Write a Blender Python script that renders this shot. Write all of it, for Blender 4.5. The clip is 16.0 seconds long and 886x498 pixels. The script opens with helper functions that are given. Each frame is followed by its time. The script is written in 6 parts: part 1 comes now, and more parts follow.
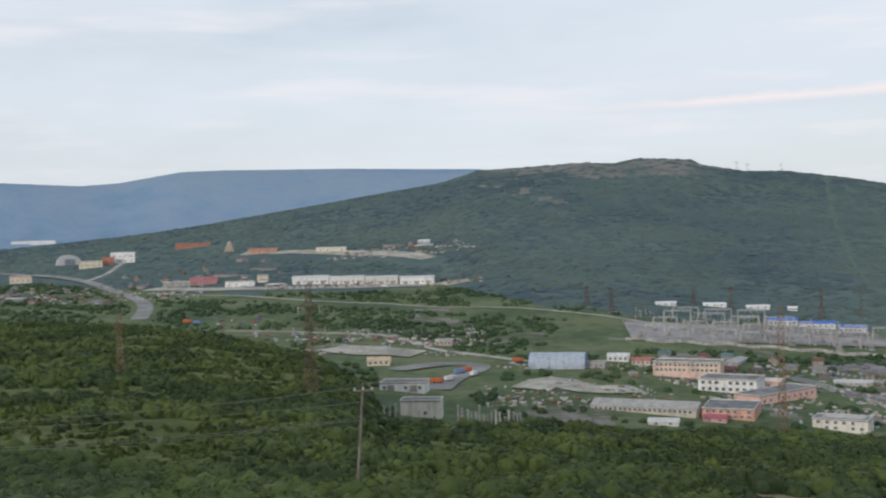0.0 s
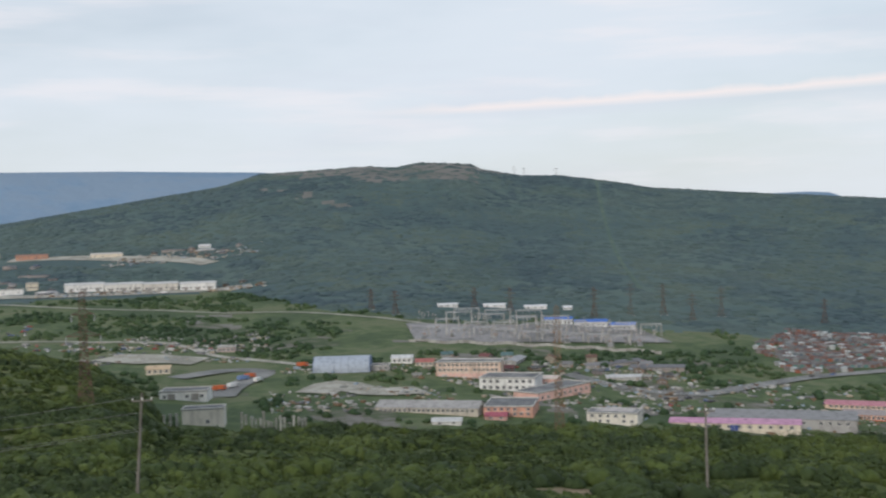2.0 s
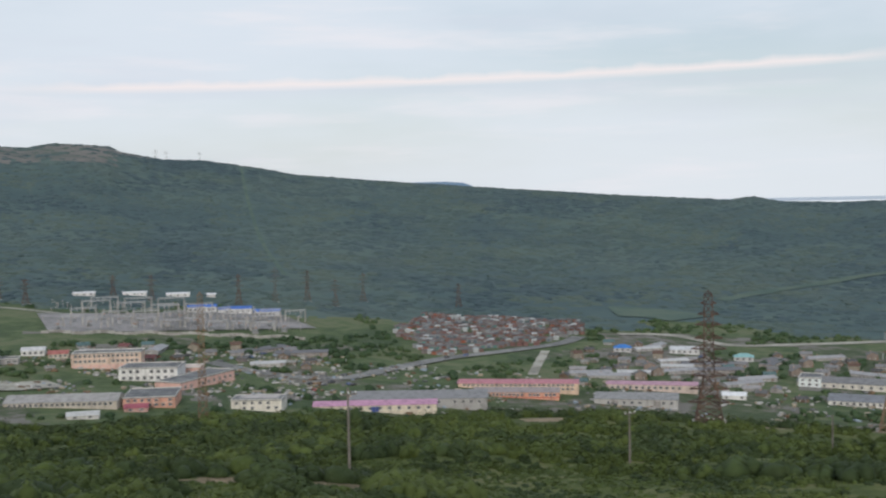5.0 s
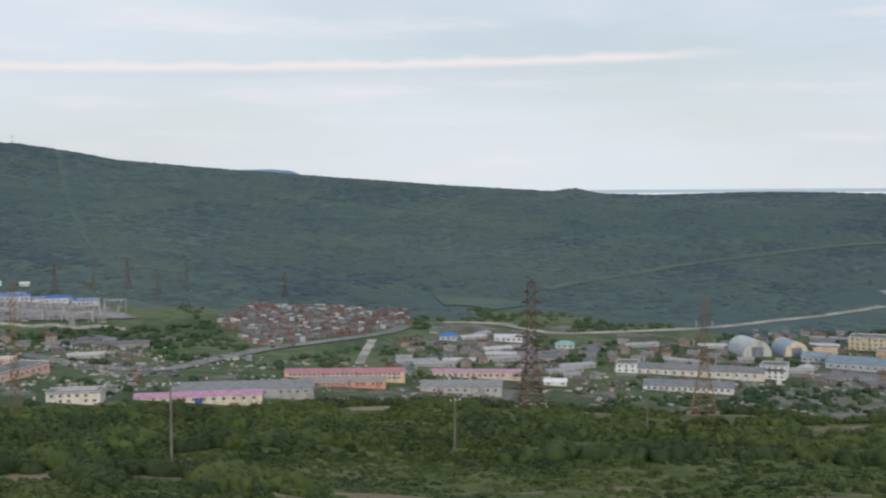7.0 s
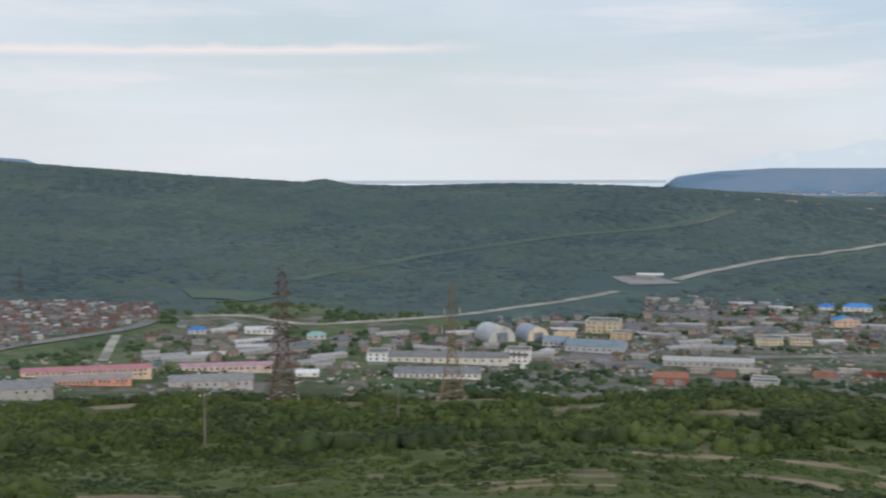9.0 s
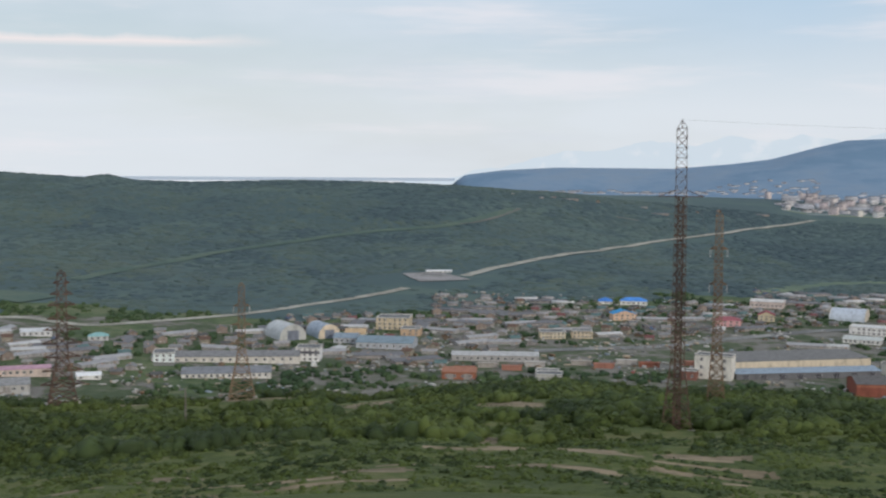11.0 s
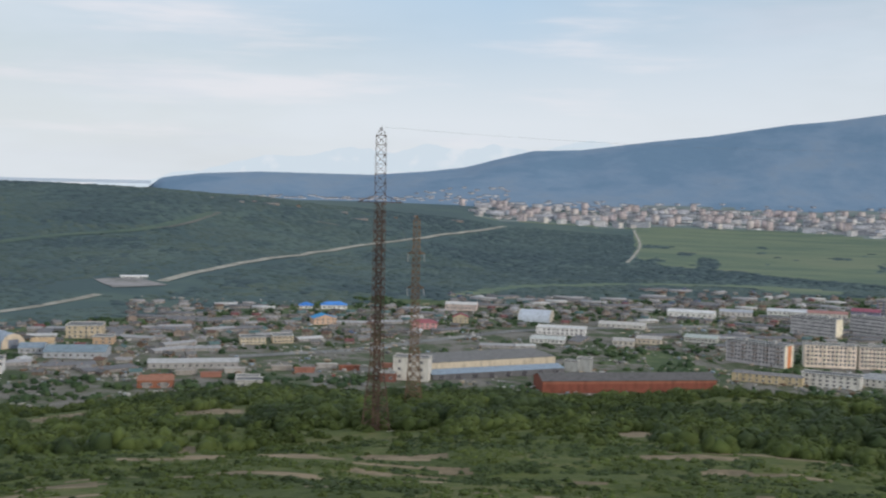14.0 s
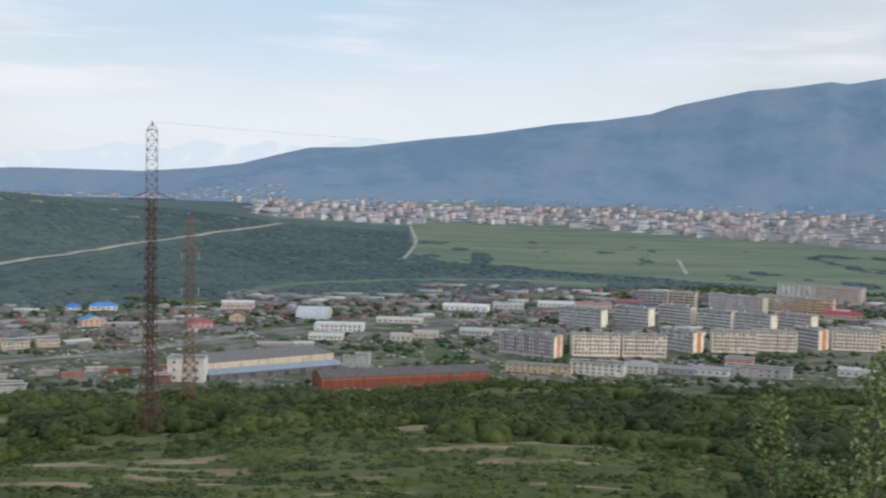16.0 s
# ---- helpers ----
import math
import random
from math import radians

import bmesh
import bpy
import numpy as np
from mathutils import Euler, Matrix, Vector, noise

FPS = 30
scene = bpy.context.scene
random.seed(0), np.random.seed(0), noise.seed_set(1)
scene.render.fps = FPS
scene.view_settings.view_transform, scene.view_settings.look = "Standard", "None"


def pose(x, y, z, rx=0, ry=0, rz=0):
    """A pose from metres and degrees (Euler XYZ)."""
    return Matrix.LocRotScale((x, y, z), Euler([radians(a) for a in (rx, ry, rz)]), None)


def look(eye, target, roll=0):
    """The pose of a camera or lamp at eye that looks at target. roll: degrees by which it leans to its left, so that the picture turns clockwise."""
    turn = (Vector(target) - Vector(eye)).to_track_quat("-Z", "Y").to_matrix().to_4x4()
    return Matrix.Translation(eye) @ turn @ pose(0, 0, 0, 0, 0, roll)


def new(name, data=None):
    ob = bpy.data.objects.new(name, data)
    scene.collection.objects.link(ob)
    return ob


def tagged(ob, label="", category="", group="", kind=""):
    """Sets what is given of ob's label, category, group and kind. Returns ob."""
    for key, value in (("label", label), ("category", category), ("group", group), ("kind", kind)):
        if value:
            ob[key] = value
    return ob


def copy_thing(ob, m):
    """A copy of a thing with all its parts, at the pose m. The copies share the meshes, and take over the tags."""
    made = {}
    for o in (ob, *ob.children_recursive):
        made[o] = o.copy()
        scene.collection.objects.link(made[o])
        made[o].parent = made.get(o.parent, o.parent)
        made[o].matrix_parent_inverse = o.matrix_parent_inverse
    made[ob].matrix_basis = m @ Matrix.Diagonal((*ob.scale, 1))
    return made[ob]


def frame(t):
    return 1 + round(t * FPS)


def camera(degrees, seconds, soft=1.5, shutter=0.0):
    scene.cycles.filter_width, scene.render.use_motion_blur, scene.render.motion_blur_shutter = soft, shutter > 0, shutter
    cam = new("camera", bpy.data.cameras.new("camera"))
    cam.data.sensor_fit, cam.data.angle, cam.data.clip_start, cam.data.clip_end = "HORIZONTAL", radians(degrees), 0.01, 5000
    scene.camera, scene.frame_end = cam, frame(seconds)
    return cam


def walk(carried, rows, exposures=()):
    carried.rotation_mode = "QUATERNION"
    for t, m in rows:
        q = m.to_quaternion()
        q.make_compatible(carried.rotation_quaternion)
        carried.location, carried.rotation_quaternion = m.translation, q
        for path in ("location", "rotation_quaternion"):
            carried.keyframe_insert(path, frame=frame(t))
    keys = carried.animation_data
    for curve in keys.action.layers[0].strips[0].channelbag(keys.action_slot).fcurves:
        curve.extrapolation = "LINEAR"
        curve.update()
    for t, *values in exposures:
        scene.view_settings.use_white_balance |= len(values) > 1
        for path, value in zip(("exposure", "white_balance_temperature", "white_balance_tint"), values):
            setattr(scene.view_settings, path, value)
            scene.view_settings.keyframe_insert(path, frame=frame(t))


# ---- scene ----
EYE = 125.0
cam = camera(42.6, 16.0, soft=2.2, shutter=0.5)
# seconds, heading, pitch, lean of a camera panned on the hillside
ROWS = [
    (0.0, -0.03, -1.23, 1.63), (0.5, -2.27, -1.28, 1.82), (1.0, -5.71, -1.19, 1.64),
    (1.5, -8.11, -1.12, 1.75), (2.0, -10.91, -1.38, 1.91), (2.5, -14.22, -1.60, 1.60),
    (3.0, -17.46, -1.79, 1.56), (3.5, -20.32, -1.96, 1.62), (4.0, -23.44, -2.37, 1.44),
    (4.2, -24.61, -2.44, 1.39), (6.3, -34.15, -2.71, 0.40), (6.5, -34.99, -2.80, 0.26),
    (7.0, -37.35, -3.20, 0.40), (7.5, -39.99, -3.45, 0.21), (8.0, -43.35, -3.56, 0.07),
    (8.5, -46.11, -3.70, 0.14), (9.0, -49.89, -3.73, 0.16), (9.2, -51.29, -3.74, 0.13),
    (11.3, -61.92, -3.88, -0.62), (11.5, -62.99, -3.88, -0.81), (12.0, -65.84, -3.57, -1.19),
    (12.5, -68.49, -3.40, -1.25), (13.0, -70.90, -3.33, -1.24), (13.5, -72.93, -3.45, -1.12),
    (14.0, -75.46, -3.39, -1.37), (14.5, -78.25, -3.46, -1.47), (15.0, -81.04, -3.52, -1.70),
    (15.5, -83.62, -3.45, -1.55), (16.0, -86.67, -3.29, -1.43),
]
walk(cam, [(t, pose(0, 0, EYE, 90 + pitch, 0, yaw) @ pose(0, 0, 0, 0, 0, -lean)) for t, yaw, pitch, lean in ROWS],
     exposures=[(0.0, 0.03), (4.0, 0.0), (13.0, -0.04), (15.3, 0.02), (16.0, 0.12)])

# ---- world, sun, exposure ----
SUN_HEIGHT, SUN_BEARING = 15.0, 150.0
world = bpy.data.worlds.new("evening_sky")
scene.world = world
world.use_nodes = True
wt = world.node_tree
wt.nodes.clear()


def wnode(kind, **values):
    n = wt.nodes.new(kind)
    for key, value in values.items():
        n.inputs[key].default_value = value
    return n


def wlink(a, b):
    wt.links.new(a, b)


def wmath(op, a, b=None, clamp=False):
    n = wt.nodes.new("ShaderNodeMath")
    n.operation, n.use_clamp = op, clamp
    for i, v in enumerate((a, b)):
        if v is None:
            continue
        if isinstance(v, (int, float)):
            n.inputs[i].default_value = v
        else:
            wlink(v, n.inputs[i])
    return n.outputs[0]


def wmix(fac, a, b):
    n = wt.nodes.new("ShaderNodeMix")
    n.data_type = "RGBA"
    for i, v in ((0, fac), (6, a), (7, b)):
        if isinstance(v, (int, float, tuple)):
            n.inputs[i].default_value = v
        else:
            wlink(v, n.inputs[i])
    return n.outputs[2]


sky = wt.nodes.new("ShaderNodeTexSky")
sky.sky_type, sky.sun_disc = "NISHITA", False
sky.sun_elevation, sky.sun_rotation = radians(SUN_HEIGHT), radians(-SUN_BEARING)
sky.air_density, sky.dust_density, sky.ozone_density = 1.0, 1.5, 1.5
coord = wt.nodes.new("ShaderNodeTexCoord")
split = wt.nodes.new("ShaderNodeSeparateXYZ")
wlink(coord.outputs["Generated"], split.inputs[0])
dx, dy, dz = split.outputs
bearing = wmath("MULTIPLY", wmath("ARCTAN2", wmath("MULTIPLY", dx, -1.0), dy), 57.296)
rise = wmath("MULTIPLY", wmath("ARCSINE", dz), 57.296)


def streaks(scale_b, scale_r, seed, lo, hi, detail=5.0):
    """Cloud cover, 0 to 1, drawn out along the horizon."""
    comb = wt.nodes.new("ShaderNodeCombineXYZ")
    wlink(wmath("MULTIPLY", bearing, scale_b), comb.inputs[0])
    wlink(wmath("MULTIPLY", rise, scale_r), comb.inputs[1])
    comb.inputs[2].default_value = seed
    n = wnode("ShaderNodeTexNoise", Scale=1.0, Detail=detail, Roughness=0.55)
    wlink(comb.outputs[0], n.inputs["Vector"])
    r = wt.nodes.new("ShaderNodeMapRange")
    r.interpolation_type = "SMOOTHSTEP"
    r.inputs["From Min"].default_value, r.inputs["From Max"].default_value = lo, hi
    wlink(n.outputs["Fac"], r.inputs["Value"])
    return r.outputs["Result"]


def hump(value, centre, width):
    return wmath("SUBTRACT", 1.0, wmath("ABSOLUTE", wmath("DIVIDE", wmath("SUBTRACT", value, centre), width)), clamp=True)


blue = wnode("ShaderNodeVectorMath")
blue.operation = "SCALE"
wlink(sky.outputs[0], blue.inputs[0])
blue.inputs["Scale"].default_value = 0.10
# thin high cloud over most of the sky, more open blue overhead to the right
veil = streaks(0.035, 0.12, 4.0, 0.22, 0.62)
open_sky = wmath("MULTIPLY", hump(bearing, -78.0, 26.0), wmath("MULTIPLY", wmath("SUBTRACT", rise, 3.0), 0.14, clamp=True))
veil = wmath("SUBTRACT", wmath("ADD", wmath("MULTIPLY", veil, 0.40), 0.54), wmath("MULTIPLY", open_sky, 0.42), clamp=True)
base = wmix(veil, blue.outputs[0], (0.735, 0.80, 0.885, 1))
base = wmix(wmath("MULTIPLY", open_sky, 0.75, clamp=True), base, (0.47, 0.665, 0.875, 1))
low = hump(rise, 0.0, 7.0)
base = wmix(wmath("MULTIPLY", low, 0.55), base, (0.79, 0.83, 0.865, 1))
soft_cloud = streaks(0.07, 0.55, 11.0, 0.50, 0.72)
base = wmix(wmath("MULTIPLY", soft_cloud, 0.6), base, (0.86, 0.84, 0.885, 1))
grey_cloud = streaks(0.045, 0.33, 23.0, 0.52, 0.74)
base = wmix(wmath("MULTIPLY", grey_cloud, 0.35), base, (0.66, 0.70, 0.80, 1))
# the one long bank of bright cloud, with its grey underside
bank_r = wmath("ADD", wmath("MULTIPLY", wmath("ADD", bearing, 30.0), -0.018), 5.95)
wob = wnode("ShaderNodeTexNoise", Scale=1.0, Detail=4.0)
cw = wt.nodes.new("ShaderNodeCombineXYZ")
wlink(wmath("MULTIPLY", bearing, 0.45), cw.inputs[0])
wlink(cw.outputs[0], wob.inputs["Vector"])
bank_r = wmath("ADD", bank_r, wmath("MULTIPLY", wmath("SUBTRACT", wob.outputs["Fac"], 0.5), 0.35))
ends = wmath("MULTIPLY", hump(bearing, -30.0, 22.5), 4.0, clamp=True)
thick = wmath("ADD", wmath("MULTIPLY", wob.outputs["Fac"], 0.60), 0.02)
bank = wmath("MULTIPLY", wmath("MULTIPLY", wmath("SUBTRACT", 1.0, wmath("DIVIDE", wmath("ABSOLUTE", wmath("SUBTRACT", rise, bank_r)), thick), clamp=True), ends), 0.95, clamp=True)
under = wmath("MULTIPLY", wmath("MULTIPLY", hump(rise, 5.55, 0.55), ends), 0.28)
base = wmix(under, base, (0.62, 0.66, 0.76, 1))
base = wmix(bank, base, (0.90, 0.835, 0.84, 1))
background = wnode("ShaderNodeBackground", Strength=1.0)
wlink(base, background.inputs["Color"])
out = wt.nodes.new("ShaderNodeOutputWorld")
wlink(background.outputs[0], out.inputs[0])

sun = new("sun", bpy.data.lights.new("sun", "SUN"))
sun.data.energy, sun.data.angle, sun.data.color = 1.35, radians(8), (1.0, 0.92, 0.83)
sb = radians(SUN_BEARING)
sun.matrix_world = look((0, 0, 900), (math.sin(sb) * 900 * 1.0, -math.cos(sb) * 900, 900 - 900 * math.tan(radians(SUN_HEIGHT))))

# ---- relief: heights by bearing (degrees, left positive) and distance from the lookout ----
def rand01(i, j, seed):
    n = np.sin(i * 127.1 + j * 311.7 + seed * 74.7) * 43758.5453
    return n - np.floor(n)


def vnoise(x, y, seed=0):
    """Smooth value noise of arrays, 0 to 1."""
    i, j = np.floor(x), np.floor(y)
    u, v = x - i, y - j
    u, v = u * u * (3 - 2 * u), v * v * (3 - 2 * v)
    a, b = rand01(i, j, seed), rand01(i + 1, j, seed)
    c, d = rand01(i, j + 1, seed), rand01(i + 1, j + 1, seed)
    return (a * (1 - u) + b * u) * (1 - v) + (c * (1 - u) + d * u) * v


def fbm(x, y, seed=0, octaves=4):
    total, amp, norm = 0.0, 1.0, 0.0
    for k in range(octaves):
        total = total + amp * vnoise(x * 2 ** k, y * 2 ** k, seed + k)
        norm, amp = norm + amp, amp * 0.5
    return total / norm


def along(bearing, *pairs):
    """A value that changes with the bearing, given at a few bearings."""
    p = sorted(pairs)
    return np.interp(bearing, [q[0] for q in p], [q[1] for q in p])


def tan(deg):
    return np.tan(np.radians(deg))


def shoulder(b):
    """Distance and dip of the brow where the scrub slope breaks off to the valley."""
    r = along(b, (30, 800), (20, 750), (16, 700), (11, 560), (6.5, 480), (4.3, 420), (3.1, 330), (-3, 310), (-11, 290), (-20, 280), (-80, 285), (-90, 300), (-120, 300))
    dip = along(b, (30, 3.9), (20, 4.0), (16, 4.3), (11, 5.1), (6.5, 6.1), (4.3, 7.6), (3.1, 9.5), (-3, 9.8), (-11, 10.2), (-20, 10.45), (-27, 10.7), (-38, 10.6),
                (-45, 10.95), (-56, 10.85), (-67, 10.25), (-82, 10.3), (-90, 9.6), (-99, 9.6), (-108, 9.0), (-120, 8.6))
    return r, dip


def floor_height(b):
    return along(b, (30, 62), (20, 60), (10, 48), (0, 38), (-15, 31), (-30, 17), (-45, 8), (-60, 4), (-90, 1), (-120, 2))


def foot(b):
    """Distance and height of the foot of the far hill."""
    z = along(b, (30, 68), (20, 66), (10, 62), (0, 62), (-8, 50), (-27, 28), (-43, 14), (-52, 8), (-65, 6), (-120, 7))
    dip = along(b, (30, 2.0), (20, 2.3), (10, 3.2), (0, 3.1), (-8, 4.7), (-27, 6.2), (-43, 6.65), (-52, 7.4), (-59, 7.0), (-65, 6.6), (-77, 6.0), (-90, 5.3), (-100, 4.65), (-120, 4.2))
    return (EYE - z) / tan(dip), z


def crest(b):
    """Distance and rise (degrees) of the hill's skyline; past -80 degrees the open plain."""
    r = along(b, (30, 1900), (10, 2000), (-10, 2200), (-45, 2100), (-61, 2100), (-70, 2300), (-78, 2500), (-120, 2450))
    rise = along(b, (30, -1.1), (20, -0.55), (15.5, -0.15), (12.7, 0.16), (8, 0.87), (4, 1.47), (0, 2.07), (-1.9, 2.62), (-4.7, 2.76), (-7.3, 2.87), (-8.5, 2.77), (-9.9, 2.97),
                 (-12.4, 2.87), (-12.9, 2.64), (-15, 2.24), (-16.9, 2.17), (-18.9, 1.88), (-21.4, 1.4), (-25.4, 1.06), (-27.1, 0.9), (-32.4, 0.48), (-37.9, 0.06), (-42.9, -0.26))
    rise2 = along(b, (-42.9, 0), (-43.4, 0.13), (-44, 0.2), (-44.6, 0.1), (-45.2, 0))
    rise3 = along(b, (-42.9, -0.26), (-45.2, -0.38), (-48, -0.46), (-52.4, -0.34), (-56, -0.39), (-61, -0.55), (-64.3, -0.78), (-66.2, -0.86), (-69.1, -1.2), (-72, -1.43), (-76, -1.78),
                  (-78.4, -2.14), (-84, -2.45), (-90, -2.5), (-120, -2.6))
    return r, np.where(b > -42.9, rise, rise3) + rise2


def mountain(b):
    """Rise of the farthest skyline (degrees)."""
    west = along(b, (40, 1.6), (30, 2.4), (21, 2.52), (17.6, 2.33), (15.8, 2.44), (12.8, 2.93), (10.8, 2.98), (5, 2.94), (-2, 2.73), (-6, 2.2), (-14, 0.2), (-24, 0.3), (-26.6, 0.84), (-28.8, 0.86), (-29.8, 0.78),
                 (-31, 0.3), (-34, -0.8), (-60.6, -0.8))
    east = along(b, (-60.6, -0.8), (-61.1, -0.4), (-61.5, -0.11), (-63.4, 0.14), (-66.2, 0.29), (-71.8, 0.26), (-74.6, 0.5), (-76.5, 0.75), (-78.3, 1.24), (-79.9, 1.64), (-82.3, 1.73), (-85.9, 2.23),
                 (-88.4, 2.5), (-92.2, 3.1), (-94.3, 3.3), (-96.8, 3.66), (-98.1, 4.1), (-101.6, 4.85), (-103.1, 4.96), (-105.2, 5.25), (-106, 5.14), (-107.6, 5.4), (-118, 5.2), (-130, 3.5))
    return np.where(b > -60.6, west, east)


def height(x, y):
    """Ground height at plan positions (arrays)."""
    x, y = np.atleast_1d(np.asarray(x, float)), np.atleast_1d(np.asarray(y, float))
    r = np.hypot(x, y)
    b = np.degrees(np.arctan2(-x, y))
    b = np.where(b > 140, b - 360, b)
    near = along(b, (30, 102), (20, 102), (0, 99.5), (-20, 99.5), (-37, 97), (-60, 98), (-87, 97), (-108, 100), (-120, 102))
    low = along(b, (30, 98), (20, 97), (0, 91), (-20, 87.5), (-50, 87), (-72, 88), (-90, 90), (-120, 93))
    re, dip = shoulder(b)
    ze = EYE - re * tan(dip) - 2.5
    zf = floor_height(b)
    rb, zb = re + 90, EYE - (re + 90) * tan(dip) - 9
    rv = (EYE - zf) / tan(dip) * 0.97
    zb = np.maximum(zb, zf + 2)
    rf, zt = foot(b)
    rf = np.maximum(rf, rv + 60)
    rc, rise = crest(b)
    zc = EYE + rc * tan(rise) - 3.5 * np.clip((-b - 11) / 3, 0, 1)
    dipf = np.degrees(np.arctan2(zt - EYE, rf))
    rm = rf + 0.45 * (rc - rf)
    zm = EYE + rm * tan(dipf + (rise - dipf) * 0.52)
    west = np.clip((b + 4) / 8, 0, 1)
    rg = np.full_like(r, 3250.0)
    zg = along(b, (40, 70), (-33, 70), (-35, 55), (-61, 55), (-62, 66), (-120, 64))
    zg = np.where(b > -62, np.minimum(zg, zc + 12), zg)
    rt = np.full_like(r, 4250.0)
    ztop = EYE + rt * tan(mountain(b))
    nodes = [(0 * r, 123.3 + 0 * r), (0 * r + 10, 122.0 + 0 * r), (0 * r + 50, near + 8.5), (0 * r + 100, near), (0 * r + 165, low), (re, ze), (rb, zb), (rv, zf), (rf, zt), (rm, zm), (rc, zc),
             (rc + 350, zc + along(b, (-62, -12), (-82, 17), (-120, 22))), (rg, zg), (rt, ztop), (0 * r + 4900, ztop - 60)]
    rs, zs = np.array([n[0] for n in nodes]), np.array([n[1] for n in nodes])
    sec = (zs[1:] - zs[:-1]) / np.maximum(rs[1:] - rs[:-1], 1)
    m = np.zeros_like(zs)
    same = sec[1:] * sec[:-1] > 0
    m[1:-1] = np.where(same, 2 * sec[1:] * sec[:-1] / np.where(same, sec[1:] + sec[:-1], 1), 0)
    m[0], m[-1] = sec[0], sec[-1]
    z = zs[-1].copy()
    for k in range(len(nodes) - 1):
        inside = (r >= rs[k]) & (r < rs[k + 1])
        h = np.maximum(rs[k + 1] - rs[k], 1)
        t = np.clip((r - rs[k]) / h, 0, 1)
        zz = zs[k] * (2 * t ** 3 - 3 * t ** 2 + 1) + m[k] * h * (t ** 3 - 2 * t ** 2 + t) + zs[k + 1] * (3 * t ** 2 - 2 * t ** 3) + m[k + 1] * h * (t ** 3 - t ** 2)
        z = np.where(inside, zz, z)
    # unevenness: hummocks on the scrub slope, gullies on the hills
    bumps = (fbm(x / 28, y / 28, 3) - 0.5) * 3.5 * np.clip((r - 20) / 60, 0, 1) * np.clip((re + 60 - r) / 80, 0, 1)
    hill = np.clip((r - rf) / 250, 0, 1) * np.clip((rc - r) / 300, 0, 1) * np.clip((b + 86) / 10, 0, 1)
    gully = (fbm(x / 260, y / 260, 9) - 0.5) * 13 * hill
    far = np.clip((r - 3300) / 300, 0, 1) * np.clip((4150 - r) / 400, 0, 1) * np.where((b < -34) & (b > -60.6), 0, 1)
    rocks = (fbm(x / 420, y / 420, 17, 5) - 0.5) * 70 * far
    return z + bumps + gully + rocks


def ground_at(x, y):
    return float(height(x, y)[0])


